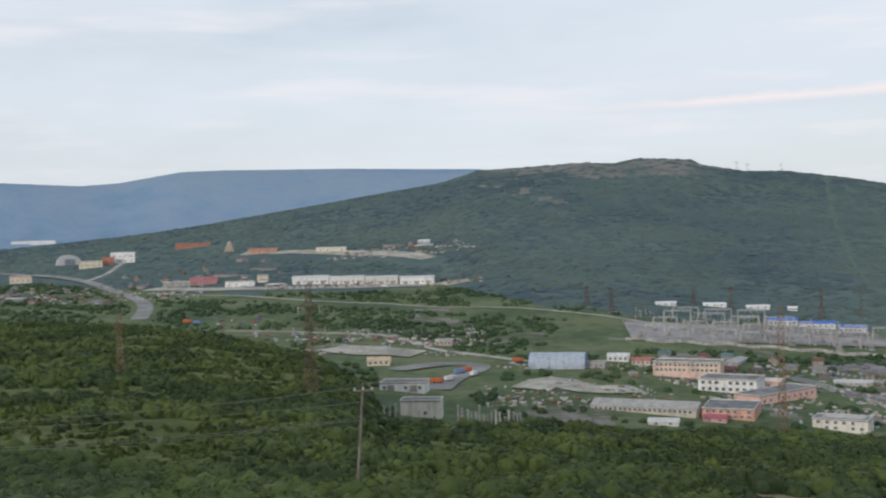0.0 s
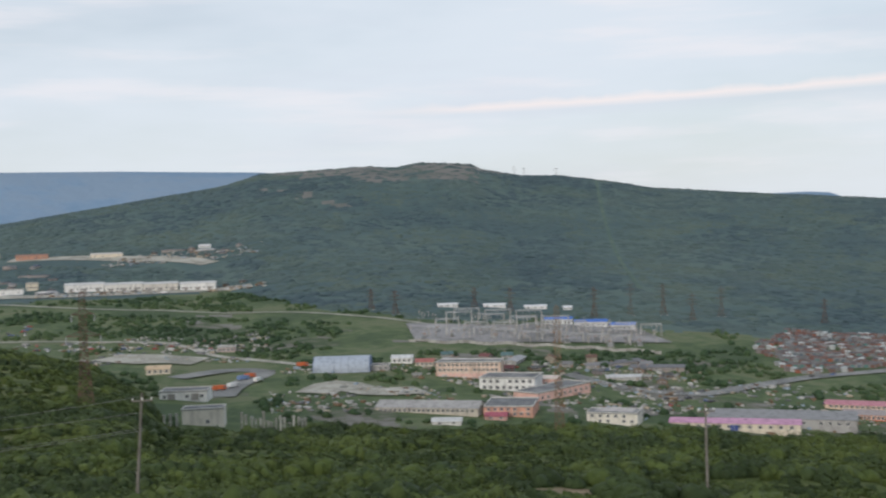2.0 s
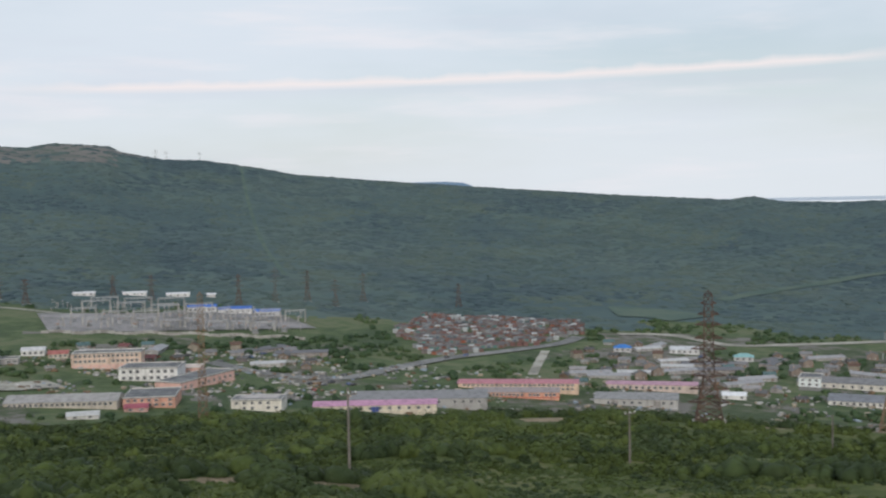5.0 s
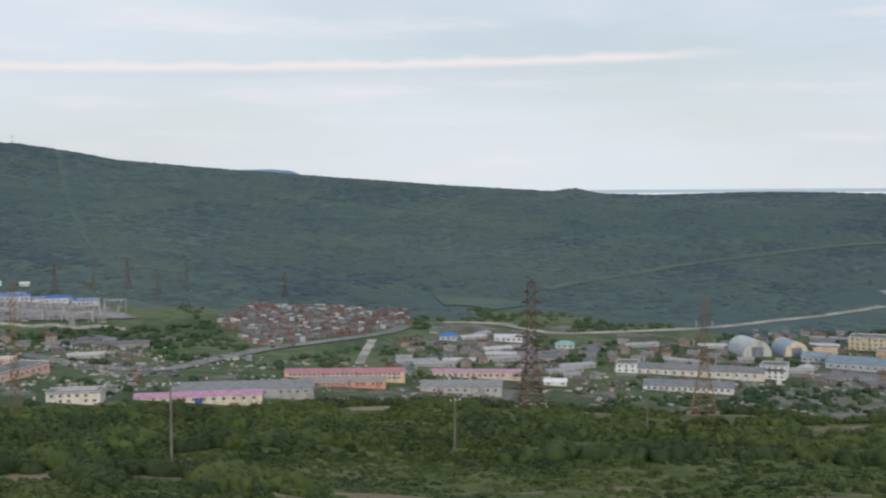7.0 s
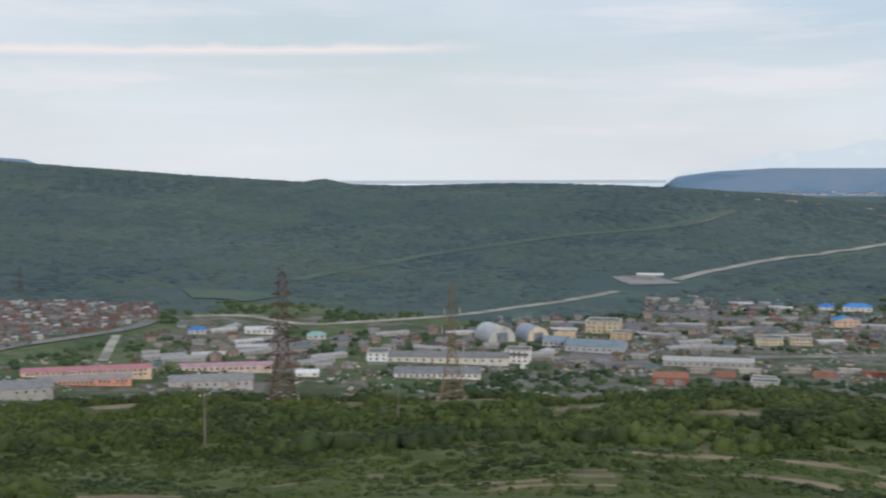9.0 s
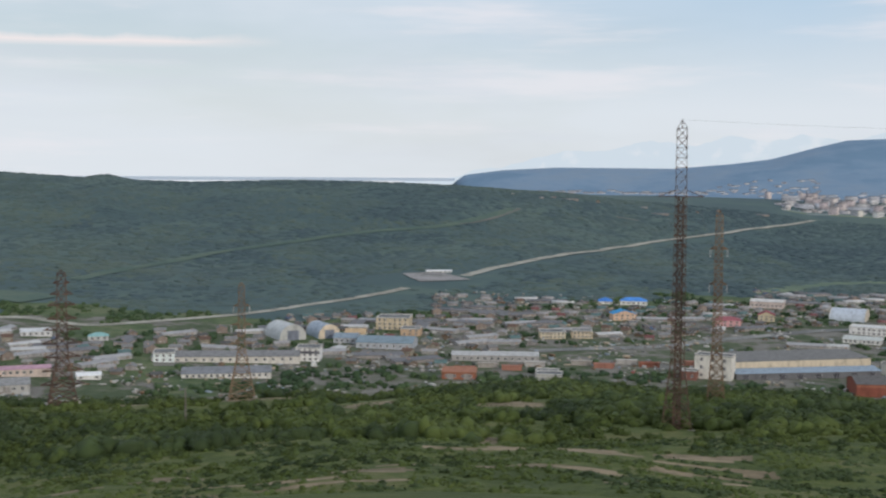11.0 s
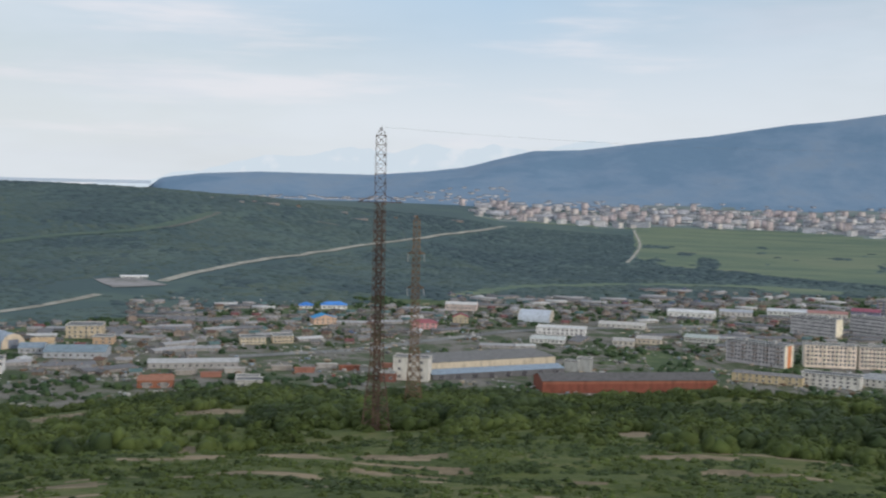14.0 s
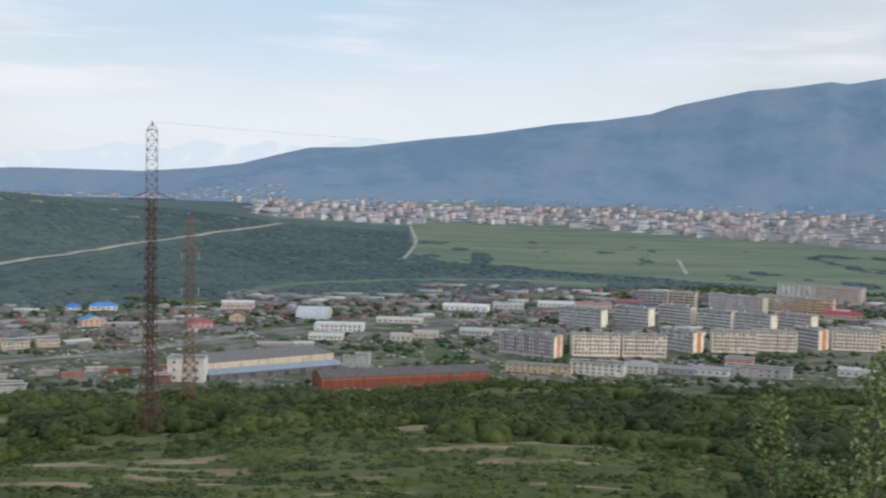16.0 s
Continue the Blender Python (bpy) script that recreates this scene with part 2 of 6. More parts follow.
# ---- materials ----
def material(name, colours, scale=1.0, rough=0.9, bump=0.0, bump_scale=None, metal=0.0, island=0.0, stretch=(1, 1, 1), spec=0.3, patch=0.0, per_object=0.0, detail=6.0):
    """Two to four colours mixed by fine and coarse noise in metres; island or per_object: how far single pieces differ in brightness."""
    m = bpy.data.materials.new(name)
    m.use_nodes = True
    nt = m.node_tree
    bsdf = nt.nodes["Principled BSDF"]
    bsdf.inputs["Roughness"].default_value, bsdf.inputs["Metallic"].default_value = rough, metal
    bsdf.inputs["Specular IOR Level"].default_value = spec
    geo = nt.nodes.new("ShaderNodeNewGeometry")
    mp = nt.nodes.new("ShaderNodeMapping")
    mp.inputs["Scale"].default_value = stretch
    nt.links.new(geo.outputs["Position"], mp.inputs["Vector"])
    noise_n = nt.nodes.new("ShaderNodeTexNoise")
    noise_n.inputs["Scale"].default_value, noise_n.inputs["Detail"].default_value, noise_n.inputs["Roughness"].default_value = 1.0 / scale, detail, 0.62
    nt.links.new(mp.outputs[0], noise_n.inputs["Vector"])
    fac = noise_n.outputs["Fac"]
    if patch:
        big = nt.nodes.new("ShaderNodeTexNoise")
        big.inputs["Scale"].default_value, big.inputs["Detail"].default_value = 1.0 / patch, 3.0
        nt.links.new(mp.outputs[0], big.inputs["Vector"])
        mixf = nt.nodes.new("ShaderNodeMath")
        mixf.operation = "ADD"
        half = nt.nodes.new("ShaderNodeMath")
        half.operation = "MULTIPLY_ADD"
        half.inputs[1].default_value, half.inputs[2].default_value = 1.1, -0.55
        nt.links.new(big.outputs["Fac"], half.inputs[0])
        nt.links.new(fac, mixf.inputs[0])
        nt.links.new(half.outputs[0], mixf.inputs[1])
        fac = mixf.outputs[0]
    ramp = nt.nodes.new("ShaderNodeValToRGB")
    el = ramp.color_ramp.elements
    span = [0.34 + 0.32 * i / (len(colours) - 1) for i in range(len(colours))]
    el[0].position, el[1].position = span[0], span[-1]
    el[0].color, el[1].color = (*colours[0], 1), (*colours[-1], 1)
    for p, c in zip(span[1:-1], colours[1:-1]):
        e = el.new(p)
        e.color = (*c, 1)
    nt.links.new(fac, ramp.inputs[0])
    colour = ramp.outputs[0]
    if island or per_object:
        if island:
            src = geo.outputs["Random Per Island"]
        else:
            src = nt.nodes.new("ShaderNodeObjectInfo").outputs["Random"]
        rng = nt.nodes.new("ShaderNodeMapRange")
        k = island or per_object
        rng.inputs["To Min"].default_value, rng.inputs["To Max"].default_value = 1 - k, 1 + k
        nt.links.new(src, rng.inputs["Value"])
        vm = nt.nodes.new("ShaderNodeVectorMath")
        vm.operation = "SCALE"
        nt.links.new(colour, vm.inputs[0])
        nt.links.new(rng.outputs[0], vm.inputs["Scale"])
        colour = vm.outputs[0]
    nt.links.new(colour, bsdf.inputs["Base Color"])
    if bump:
        bn = nt.nodes.new("ShaderNodeTexNoise")
        bn.inputs["Scale"].default_value, bn.inputs["Detail"].default_value = 1.0 / (bump_scale or scale), 4.0
        nt.links.new(mp.outputs[0], bn.inputs["Vector"])
        b = nt.nodes.new("ShaderNodeBump")
        b.inputs["Strength"].default_value, b.inputs["Distance"].default_value = min(1.0, bump), (bump_scale or scale) * 0.5
        nt.links.new(bn.outputs["Fac"], b.inputs["Height"])
        nt.links.new(b.outputs[0], bsdf.inputs["Normal"])
    return m


def tone(c, k):
    return tuple(min(1.0, v * k) for v in c)


def paint(name, c, var=0.18, rough=0.85, scale=2.5, **kw):
    """A weathered plain colour: streaks and stains round one tone."""
    return material(name, (tone(c, 1 - 1.6 * var), c, tone(c, 1 + 0.6 * var)), scale=scale, rough=rough, stretch=(1, 1, 0.35), **kw)


SCRUB_SOIL = material("scrub_ground", ((0.053, 0.074, 0.015), (0.071, 0.094, 0.020), (0.090, 0.113, 0.026), (0.122, 0.127, 0.043)), scale=2.2, patch=16, bump=0.9, bump_scale=0.8)
BARE = material("bare_ochre_soil", ((0.15, 0.118, 0.07), (0.225, 0.172, 0.108), (0.30, 0.23, 0.15)), scale=2.5, patch=12, bump=0.5, bump_scale=0.7)
VALLEY = material("valley_grass", ((0.050, 0.080, 0.034), (0.070, 0.104, 0.042), (0.092, 0.126, 0.052), (0.128, 0.146, 0.075)), scale=9, patch=60, bump=0.5, bump_scale=2)
YARD = material("trodden_yard", ((0.055, 0.08, 0.036), (0.09, 0.108, 0.058), (0.145, 0.138, 0.112), (0.20, 0.188, 0.168)), scale=9, patch=35, bump=0.4, bump_scale=2)
# blue-grey lean of the hill's forest floor is aerial haze put into the colour
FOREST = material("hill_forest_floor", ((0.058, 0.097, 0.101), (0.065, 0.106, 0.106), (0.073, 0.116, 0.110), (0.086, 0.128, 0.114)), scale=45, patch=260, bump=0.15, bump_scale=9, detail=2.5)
ROCKY = material("bare_summit", ((0.112, 0.120, 0.108), (0.146, 0.143, 0.130), (0.182, 0.170, 0.154)), scale=22, patch=90, bump=0.4, bump_scale=7)
# town ground and meadow are paled and cooled to carry haze in their colours
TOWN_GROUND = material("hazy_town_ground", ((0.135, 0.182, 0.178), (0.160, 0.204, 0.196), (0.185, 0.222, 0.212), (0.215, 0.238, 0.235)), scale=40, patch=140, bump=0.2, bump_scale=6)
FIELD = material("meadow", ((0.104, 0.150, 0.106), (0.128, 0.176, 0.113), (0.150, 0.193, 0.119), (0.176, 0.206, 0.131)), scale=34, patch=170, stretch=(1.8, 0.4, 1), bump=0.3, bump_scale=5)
HEATH = material("grass_cutting", ((0.068, 0.112, 0.092), (0.084, 0.128, 0.100), (0.104, 0.142, 0.106)), scale=8, patch=40)
# blue of the range is distance haze, mixed straight into its base colour
RANGE = material("hazed_range", ((0.160, 0.252, 0.355), (0.184, 0.273, 0.378), (0.207, 0.291, 0.393), (0.222, 0.295, 0.382)), scale=150, patch=620, bump=0.3, bump_scale=50, spec=0.05)
LEAF = material("scrub_leaves", ((0.051, 0.075, 0.016), (0.067, 0.095, 0.021), (0.087, 0.116, 0.028)), scale=7, patch=36, island=0.14, rough=0.75)
LEAF_DARK = material("alder_leaves", ((0.030, 0.050, 0.015), (0.040, 0.063, 0.019), (0.052, 0.078, 0.024)), scale=7, patch=36, island=0.14, rough=0.75)
# the three hill crown tones share a blue tint that paints the haze
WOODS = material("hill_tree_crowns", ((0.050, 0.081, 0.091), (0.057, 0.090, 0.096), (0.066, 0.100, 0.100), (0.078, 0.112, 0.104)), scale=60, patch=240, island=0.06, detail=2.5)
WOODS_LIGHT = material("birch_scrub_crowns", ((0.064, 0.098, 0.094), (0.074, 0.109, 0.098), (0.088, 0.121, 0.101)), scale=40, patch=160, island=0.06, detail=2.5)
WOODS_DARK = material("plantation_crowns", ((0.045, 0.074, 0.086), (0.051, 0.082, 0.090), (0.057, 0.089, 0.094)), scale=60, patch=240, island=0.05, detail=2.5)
TOWN_LEAF = material("town_tree_leaves", ((0.032, 0.060, 0.028), (0.045, 0.078, 0.034), (0.062, 0.096, 0.040)), scale=10, patch=60, island=0.14)
ASPHALT = material("road_surface", ((0.16, 0.16, 0.155), (0.22, 0.22, 0.21), (0.28, 0.275, 0.26)), scale=3, patch=25, bump=0.2, bump_scale=0.4)
YARD_GREY = material("switchyard_gravel", ((0.17, 0.165, 0.155), (0.25, 0.24, 0.235), (0.32, 0.305, 0.30)), scale=4, patch=30)
GRAVEL = material("gravel_road", ((0.25, 0.24, 0.2), (0.36, 0.34, 0.29), (0.44, 0.42, 0.36)), scale=3, patch=20, bump=0.3, bump_scale=0.6)

# ---- mesh helpers ----
def mesh_of(name, verts, faces, mats, index=None, smooth=False):
    me = bpy.data.meshes.new(name)
    verts, faces = np.asarray(verts, np.float32), np.asarray(faces, np.int32)
    n, k = faces.shape
    me.vertices.add(len(verts))
    me.vertices.foreach_set("co", verts.ravel())
    me.loops.add(n * k)
    me.loops.foreach_set("vertex_index", faces.ravel())
    me.polygons.add(n)
    me.polygons.foreach_set("loop_start", np.arange(0, n * k, k, dtype=np.int32))
    for m in mats:
        me.materials.append(m)
    if index is not None:
        me.polygons.foreach_set("material_index", np.asarray(index, np.int32))
    if smooth:
        me.polygons.foreach_set("use_smooth", np.ones(n, bool))
    me.update(calc_edges=True)
    me.validate()
    return me


def on_polar(b, r):
    b = np.radians(b)
    return -np.sin(b) * r, np.cos(b) * r


# ---- ground: one sheet to the horizon ----
fine = np.arange(27, -113.01, -0.22)
coarse = np.arange(fine[-1] - 5, 27 - 360 + 3, -5)
bear = np.concatenate([fine, coarse])
reach = np.concatenate([np.linspace(1.0, 60, 14), np.exp(np.linspace(np.log(64), np.log(4900), 330))])
B, RR = np.meshgrid(bear, reach, indexing="ij")
X, Y = on_polar(B, RR)
BB = np.where(B < -220, B + 360, B)
Z = height(X.ravel(), Y.ravel()).reshape(X.shape)
nb, nr = X.shape
idx = np.arange(nb * nr).reshape(nb, nr)
nxt = np.roll(idx, -1, axis=0)
quads = np.stack([idx[:, :-1], idx[:, 1:], nxt[:, 1:], nxt[:, :-1]], -1).reshape(-1, 4)
centre = np.array([0.0, 0.0, 123.3])


def edge_shift(x, y, size, amount, seed):
    return (fbm(x / size, y / size, seed) - 0.5) * amount


def wheel_tracks(x, y):
    """Thin broken wheel tracks that run along the near slope."""
    b, r = np.degrees(np.arctan2(-x, y)), np.hypot(x, y)
    wander = edge_shift(x, y, 45, 16, 31)
    hit = np.zeros(x.shape, bool)
    for first, last, r0, slope, width in ((-28, -66, 96, 0.05, 0.9), (-34, -84, 104, 0.10, 1.1), (-56, -118, 122, -0.08, 1.3), (-44, -76, 111, 0.16, 0.7), (-84, -120, 134, 0.05, 0.9), (-14, -24, 99, 0.1, 1.2), (-40, -70, 92, 0.12, 0.6), (-70, -112, 99, 0.1, 0.6)):
        on = (b < first) & (b > last) & (np.abs(r + wander * 0.6 - r0 - slope * (first - b)) < width * (0.3 + 1.4 * vnoise(x / 9, y / 9, 5)))
        hit |= on & (vnoise(x / 7, y / 7, 77) > 0.5)
    return hit


# bearing, distance, half width in degrees, half depth in metres
SCARS = ((-56.8, 222, 1.5, 8), (-51.2, 262, 2.0, 8), (-45.4, 266, 1.8, 7), (-42.5, 268, 1.2, 6), (-40.0, 268, 1.2, 6), (-63.8, 207, 1.9, 5), (-62.9, 138, 0.7, 9), (-68.3, 126, 2.4, 2.6),
         (-33.5, 257, 1.2, 5), (-85.3, 161, 1.2, 4), (-87.7, 131, 3.0, 2.2), (-73.6, 128, 2.5, 2.5), (-46.7, 109, 2.2, 2.2), (-23.5, 109, 2.5, 2.0), (-17.2, 111, 2.0, 2.2), (-34.3, 104, 2.5, 1.8), (-56.6, 101, 2.4, 1.8))


def scars(x, y):
    """Bare earth patches and mounds on the near slope."""
    b, r = np.degrees(np.arctan2(-x, y)), np.hypot(x, y)
    wander = edge_shift(x, y, 12, 6, 31)
    hit = np.zeros(x.shape, bool)
    for sb, sr, wb, wr in SCARS:
        hit |= ((b - sb) / wb) ** 2 + ((r - sr + wander) / wr) ** 2 < 1
    return hit


def tracks(x, y):
    return wheel_tracks(x, y) | scars(x, y)


def town_edge(b):
    """Distance of the near edge of the far town."""
    return along(b, (-120, 2250), (-107.8, 2480), (-103.7, 2560), (-98.3, 2640), (-92.6, 2780), (-86.6, 2790), (-84, 2730), (-62, 2740))


def plantation(b):
    """Distance of the far edge of the dark planted forest on the plain."""
    return along(b, (-62, 2700), (-79, 2700), (-84.9, 2690), (-85.05, 2200), (-85.1, 1960), (-86.7, 1800), (-90.1, 1715), (-94, 1580), (-100, 1480), (-120, 1400))


def strip_line(b):
    return along(b, (-76, 1200), (-79.3, 1330), (-86.7, 1430), (-94, 1400), (-104, 1330))


def zone(x, y):
    """0 scrub, 1 bare soil, 2 valley grass, 3 yards, 4 hill forest, 5 bare summit, 6 meadow, 7 distant range, 8 far town."""
    b, r = np.degrees(np.arctan2(-x, y)), np.hypot(x, y)
    b = np.where(b > 140, b - 360, b)
    re, dip = shoulder(b)
    rf, _ = foot(b)
    rc, rise = crest(b)
    z = np.zeros(x.shape, int)
    z[tracks(x, y)] = 1
    valley = r > re + 60
    z[valley] = 2
    yard = valley & (fbm(x / 60, y / 60, 41) + 0.25 * np.clip((-b - 28) / 12, 0, 1) > 0.63) & (r < rf - 40 - np.clip(b + 30, 0, 60) * 3) & (b < 2)
    z[yard] = 3
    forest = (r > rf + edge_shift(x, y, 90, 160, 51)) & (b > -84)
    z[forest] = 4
    top = forest & (np.abs(b + 7.5 + edge_shift(x, y, 300, 8, 3)) < 5.0) & (r > rc - 230 - edge_shift(x, y, 90, 700, 61)) & (r < rc + 300)
    z[top] = 5
    # the planted block ends in a straight edge against the meadow; a grassy strip parts it from the lower belt
    z[(b <= -76) & (r > rf - 30) & (r < plantation(b) + edge_shift(x, y, 90, 60, 8))] = 4
    z[(b <= -76) & (b > -95) & (np.abs(r - strip_line(b) - edge_shift(x, y, 120, 150, 23)) < 24)] = 6
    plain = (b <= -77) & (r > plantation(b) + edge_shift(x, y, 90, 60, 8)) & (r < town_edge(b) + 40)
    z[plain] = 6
    z[plain & (r < 2350) & (fbm(x / 150, y / 45, 71) > 0.69)] = 4
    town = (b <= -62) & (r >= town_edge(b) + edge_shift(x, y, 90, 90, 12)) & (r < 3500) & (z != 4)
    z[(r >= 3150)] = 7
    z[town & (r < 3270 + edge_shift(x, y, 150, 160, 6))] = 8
    return z


cx, cy = X.ravel()[quads].mean(1), Y.ravel()[quads].mean(1)
zones = zone(cx, cy)
verts = np.column_stack([X.ravel(), Y.ravel(), Z.ravel()])
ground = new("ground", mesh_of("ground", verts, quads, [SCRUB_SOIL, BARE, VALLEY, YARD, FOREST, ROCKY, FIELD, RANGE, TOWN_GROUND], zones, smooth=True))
tagged(ground, "green hillside falling to a wide valley with forested hills", "ground", kind="structure")

# the lookout's own trodden patch closes the sheet under the camera
cap = bmesh.new()
bmesh.ops.create_circle(cap, cap_ends=True, segments=32, radius=1.3)
cap_me = bpy.data.meshes.new("lookout_patch")
cap.to_mesh(cap_me)
cap_me.materials.append(SCRUB_SOIL)
patch_ob = tagged(new("lookout_ground", cap_me), "rough grass underfoot at the lookout", "ground", kind="structure")
patch_ob.location = (0, 0, 123.28)

# sea beyond the hills, only a pale band under the sky
WATER = material("distant_sea", ((0.40, 0.47, 0.55), (0.46, 0.53, 0.61)), scale=300, rough=0.35, spec=0.5)
wb = np.arange(-30, -61.5, -0.5)
wx, wy = np.concatenate([on_polar(wb, 3700.0), on_polar(wb, 4880.0)], axis=1)
nw = len(wb)
sea = new("water", mesh_of("water", np.column_stack([wx, wy, np.r_[np.full(nw, 97.0), np.full(nw, 101.5)]]), [(i, i + nw, i + nw + 1, i + 1) for i in range(nw - 1)], [WATER]))
tagged(sea, "pale calm sea on the horizon", "sea", kind="structure")

# snow-streaked mountains far beyond, a plain self-lit backdrop with haze in its colour
SNOWY = bpy.data.materials.new("glowing_snowy_range")
SNOWY.use_nodes = True
sn = SNOWY.node_tree
sn.nodes.clear()
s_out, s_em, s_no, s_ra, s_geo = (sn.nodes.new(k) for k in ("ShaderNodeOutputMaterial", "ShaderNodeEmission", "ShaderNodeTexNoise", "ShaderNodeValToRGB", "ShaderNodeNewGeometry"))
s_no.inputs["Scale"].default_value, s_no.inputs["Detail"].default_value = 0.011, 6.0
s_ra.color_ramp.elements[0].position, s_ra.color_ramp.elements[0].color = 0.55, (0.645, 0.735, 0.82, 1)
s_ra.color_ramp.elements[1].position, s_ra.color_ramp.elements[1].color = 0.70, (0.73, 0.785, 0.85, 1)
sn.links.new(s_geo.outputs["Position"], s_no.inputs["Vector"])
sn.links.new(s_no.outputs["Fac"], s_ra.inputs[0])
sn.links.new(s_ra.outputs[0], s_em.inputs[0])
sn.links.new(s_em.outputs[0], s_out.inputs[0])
pb = np.arange(-56, -96, -0.12)
peak = along(pb, (-56, -0.6), (-60, -0.4), (-63, 0.3), (-66.5, 1.1), (-68.4, 1.1), (-70.7, 1.7), (-72.9, 1.45), (-74.6, 1.85), (-76.3, 1.55), (-78, 2.0), (-80, 1.65), (-82.8, 2.15), (-84.8, 1.95), (-96, 1.7))
peak = peak + (fbm(pb * 0.9, pb * 0 + 3.3, 5) - 0.5) * 0.45
px, py = on_polar(pb, 4750.0)
qx, qy = on_polar(pb, 4650.0)
npk = len(pb)
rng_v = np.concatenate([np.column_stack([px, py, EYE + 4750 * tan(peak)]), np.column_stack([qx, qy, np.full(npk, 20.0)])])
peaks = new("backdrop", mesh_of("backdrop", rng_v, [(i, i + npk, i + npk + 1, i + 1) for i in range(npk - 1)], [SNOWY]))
tagged(peaks, "pale blue snow-streaked mountains in the distance", "mountains", kind="structure")

# ---- kit: parts and kinds of things ----
def paint_of(c):
    """The weathered paint of a colour, made once."""
    key = "paint_%02d_%02d_%02d" % tuple(round(v * 99) for v in c)
    return bpy.data.materials.get(key) or paint(key, c, per_object=0.06)


GLASS = material("dark_window_glass", ((0.10, 0.105, 0.115), (0.17, 0.175, 0.19)), scale=3, rough=0.15, spec=0.5)
TRIM = paint_of((0.62, 0.60, 0.56))
CONCRETE = material("grey_concrete", ((0.26, 0.25, 0.23), (0.36, 0.35, 0.33), (0.45, 0.44, 0.41)), scale=2.0, patch=7, bump=0.3, bump_scale=0.5)
TAR = material("tar_roofing", ((0.11, 0.115, 0.12), (0.17, 0.175, 0.18), (0.23, 0.23, 0.23)), scale=2.5, patch=9)
RUST = material("rusty_steel", ((0.060, 0.040, 0.034), (0.095, 0.060, 0.046), (0.14, 0.088, 0.064)), scale=1.2, patch=6, rough=0.7)
RUST_LIGHT = material("orange_rusty_steel", ((0.13, 0.088, 0.058), (0.18, 0.12, 0.078), (0.24, 0.165, 0.105)), scale=1.2, patch=6, rough=0.7)
STEEL = material("galvanised_steel", ((0.26, 0.27, 0.28), (0.36, 0.37, 0.38), (0.44, 0.45, 0.45)), scale=1.5, rough=0.5, metal=0.4)
OLD_WOOD = material("grey_weathered_wood", ((0.11, 0.10, 0.085), (0.17, 0.155, 0.135), (0.22, 0.20, 0.18)), scale=0.8, stretch=(4, 4, 0.4))
TYRE = material("tyre_rubber", ((0.02, 0.02, 0.02), (0.035, 0.035, 0.035)), scale=0.3)
WIRE = material("cable_aluminium", ((0.14, 0.14, 0.14), (0.20, 0.20, 0.20)), scale=1.0, rough=0.6)


def part(name, bm, mat, parent, label=""):
    me = bpy.data.meshes.new(name)
    bm.to_mesh(me)
    bm.free()
    me.materials.append(mat)
    ob = new(name, me)
    ob.parent = parent
    return tagged(ob, label)


TAKEN = set()


def claim(x, y, radius, ahead=0.0):
    """Keep plants off a spot, and off the strip before it on the side of the lookout."""
    r = math.hypot(x, y)
    ux, uy = x / r, y / r
    n = max(1, int(radius / 4))
    for k in range(int(ahead / 4) + 1):
        for i in range(-n, n + 1):
            for j in range(-n, n + 1):
                TAKEN.add((round((x - ux * 4 * k) / 4) + i) * 100000 + round((y - uy * 4 * k) / 4) + j)


def unclaimed(x, y):
    return ~np.isin(np.round(x / 4).astype(int) * 100000 + np.round(y / 4).astype(int), np.array(sorted(TAKEN)))


def root(name, x, y, heading, label, category, group="", z=None):
    e = new(name)
    e.empty_display_size = 0.5
    e.matrix_world = pose(x, y, ground_at(x, y) if z is None else z, 0, 0, heading)
    return tagged(e, label, category, group)


def box(bm, x0, x1, y0, y1, z0, z1):
    v = [bm.verts.new(p) for p in ((x0, y0, z0), (x1, y0, z0), (x1, y1, z0), (x0, y1, z0), (x0, y0, z1), (x1, y0, z1), (x1, y1, z1), (x0, y1, z1))]
    for f in ((0, 3, 2, 1), (4, 5, 6, 7), (0, 1, 5, 4), (1, 2, 6, 5), (2, 3, 7, 6), (3, 0, 4, 7)):
        bm.faces.new([v[i] for i in f])
    return bm


def prism(bm, profile, a, b, axis="x"):
    """A profile of (across, up) pairs, drawn out from a to b."""
    def at(t, p):
        return (t, p[0], p[1]) if axis == "x" else (p[0], t, p[1])
    va, vb = [bm.verts.new(at(a, p)) for p in profile], [bm.verts.new(at(b, p)) for p in profile]
    n = len(profile)
    bm.faces.new(va[::-1])
    bm.faces.new(vb)
    for i in range(n):
        bm.faces.new((va[i], va[(i + 1) % n], vb[(i + 1) % n], vb[i]))
    bmesh.ops.recalc_face_normals(bm, faces=bm.faces)
    return bm


def bar(bm, p, q, t):
    """A square bar of thickness t from p to q."""
    p, q = Vector(p), Vector(q)
    d = (q - p).normalized()
    s = d.cross(Vector((0, 0, 1)) if abs(d.z) < 0.95 else Vector((1, 0, 0))).normalized() * t / 2
    u = d.cross(s).normalized() * t / 2
    v = [bm.verts.new(c + o) for c in (p, q) for o in (s + u, s - u, -s - u, u - s)]
    for i in range(4):
        bm.faces.new((v[i], v[(i + 1) % 4], v[4 + (i + 1) % 4], v[4 + i]))
    bm.faces.new(v[3::-1])
    bm.faces.new(v[4:])
    return bm


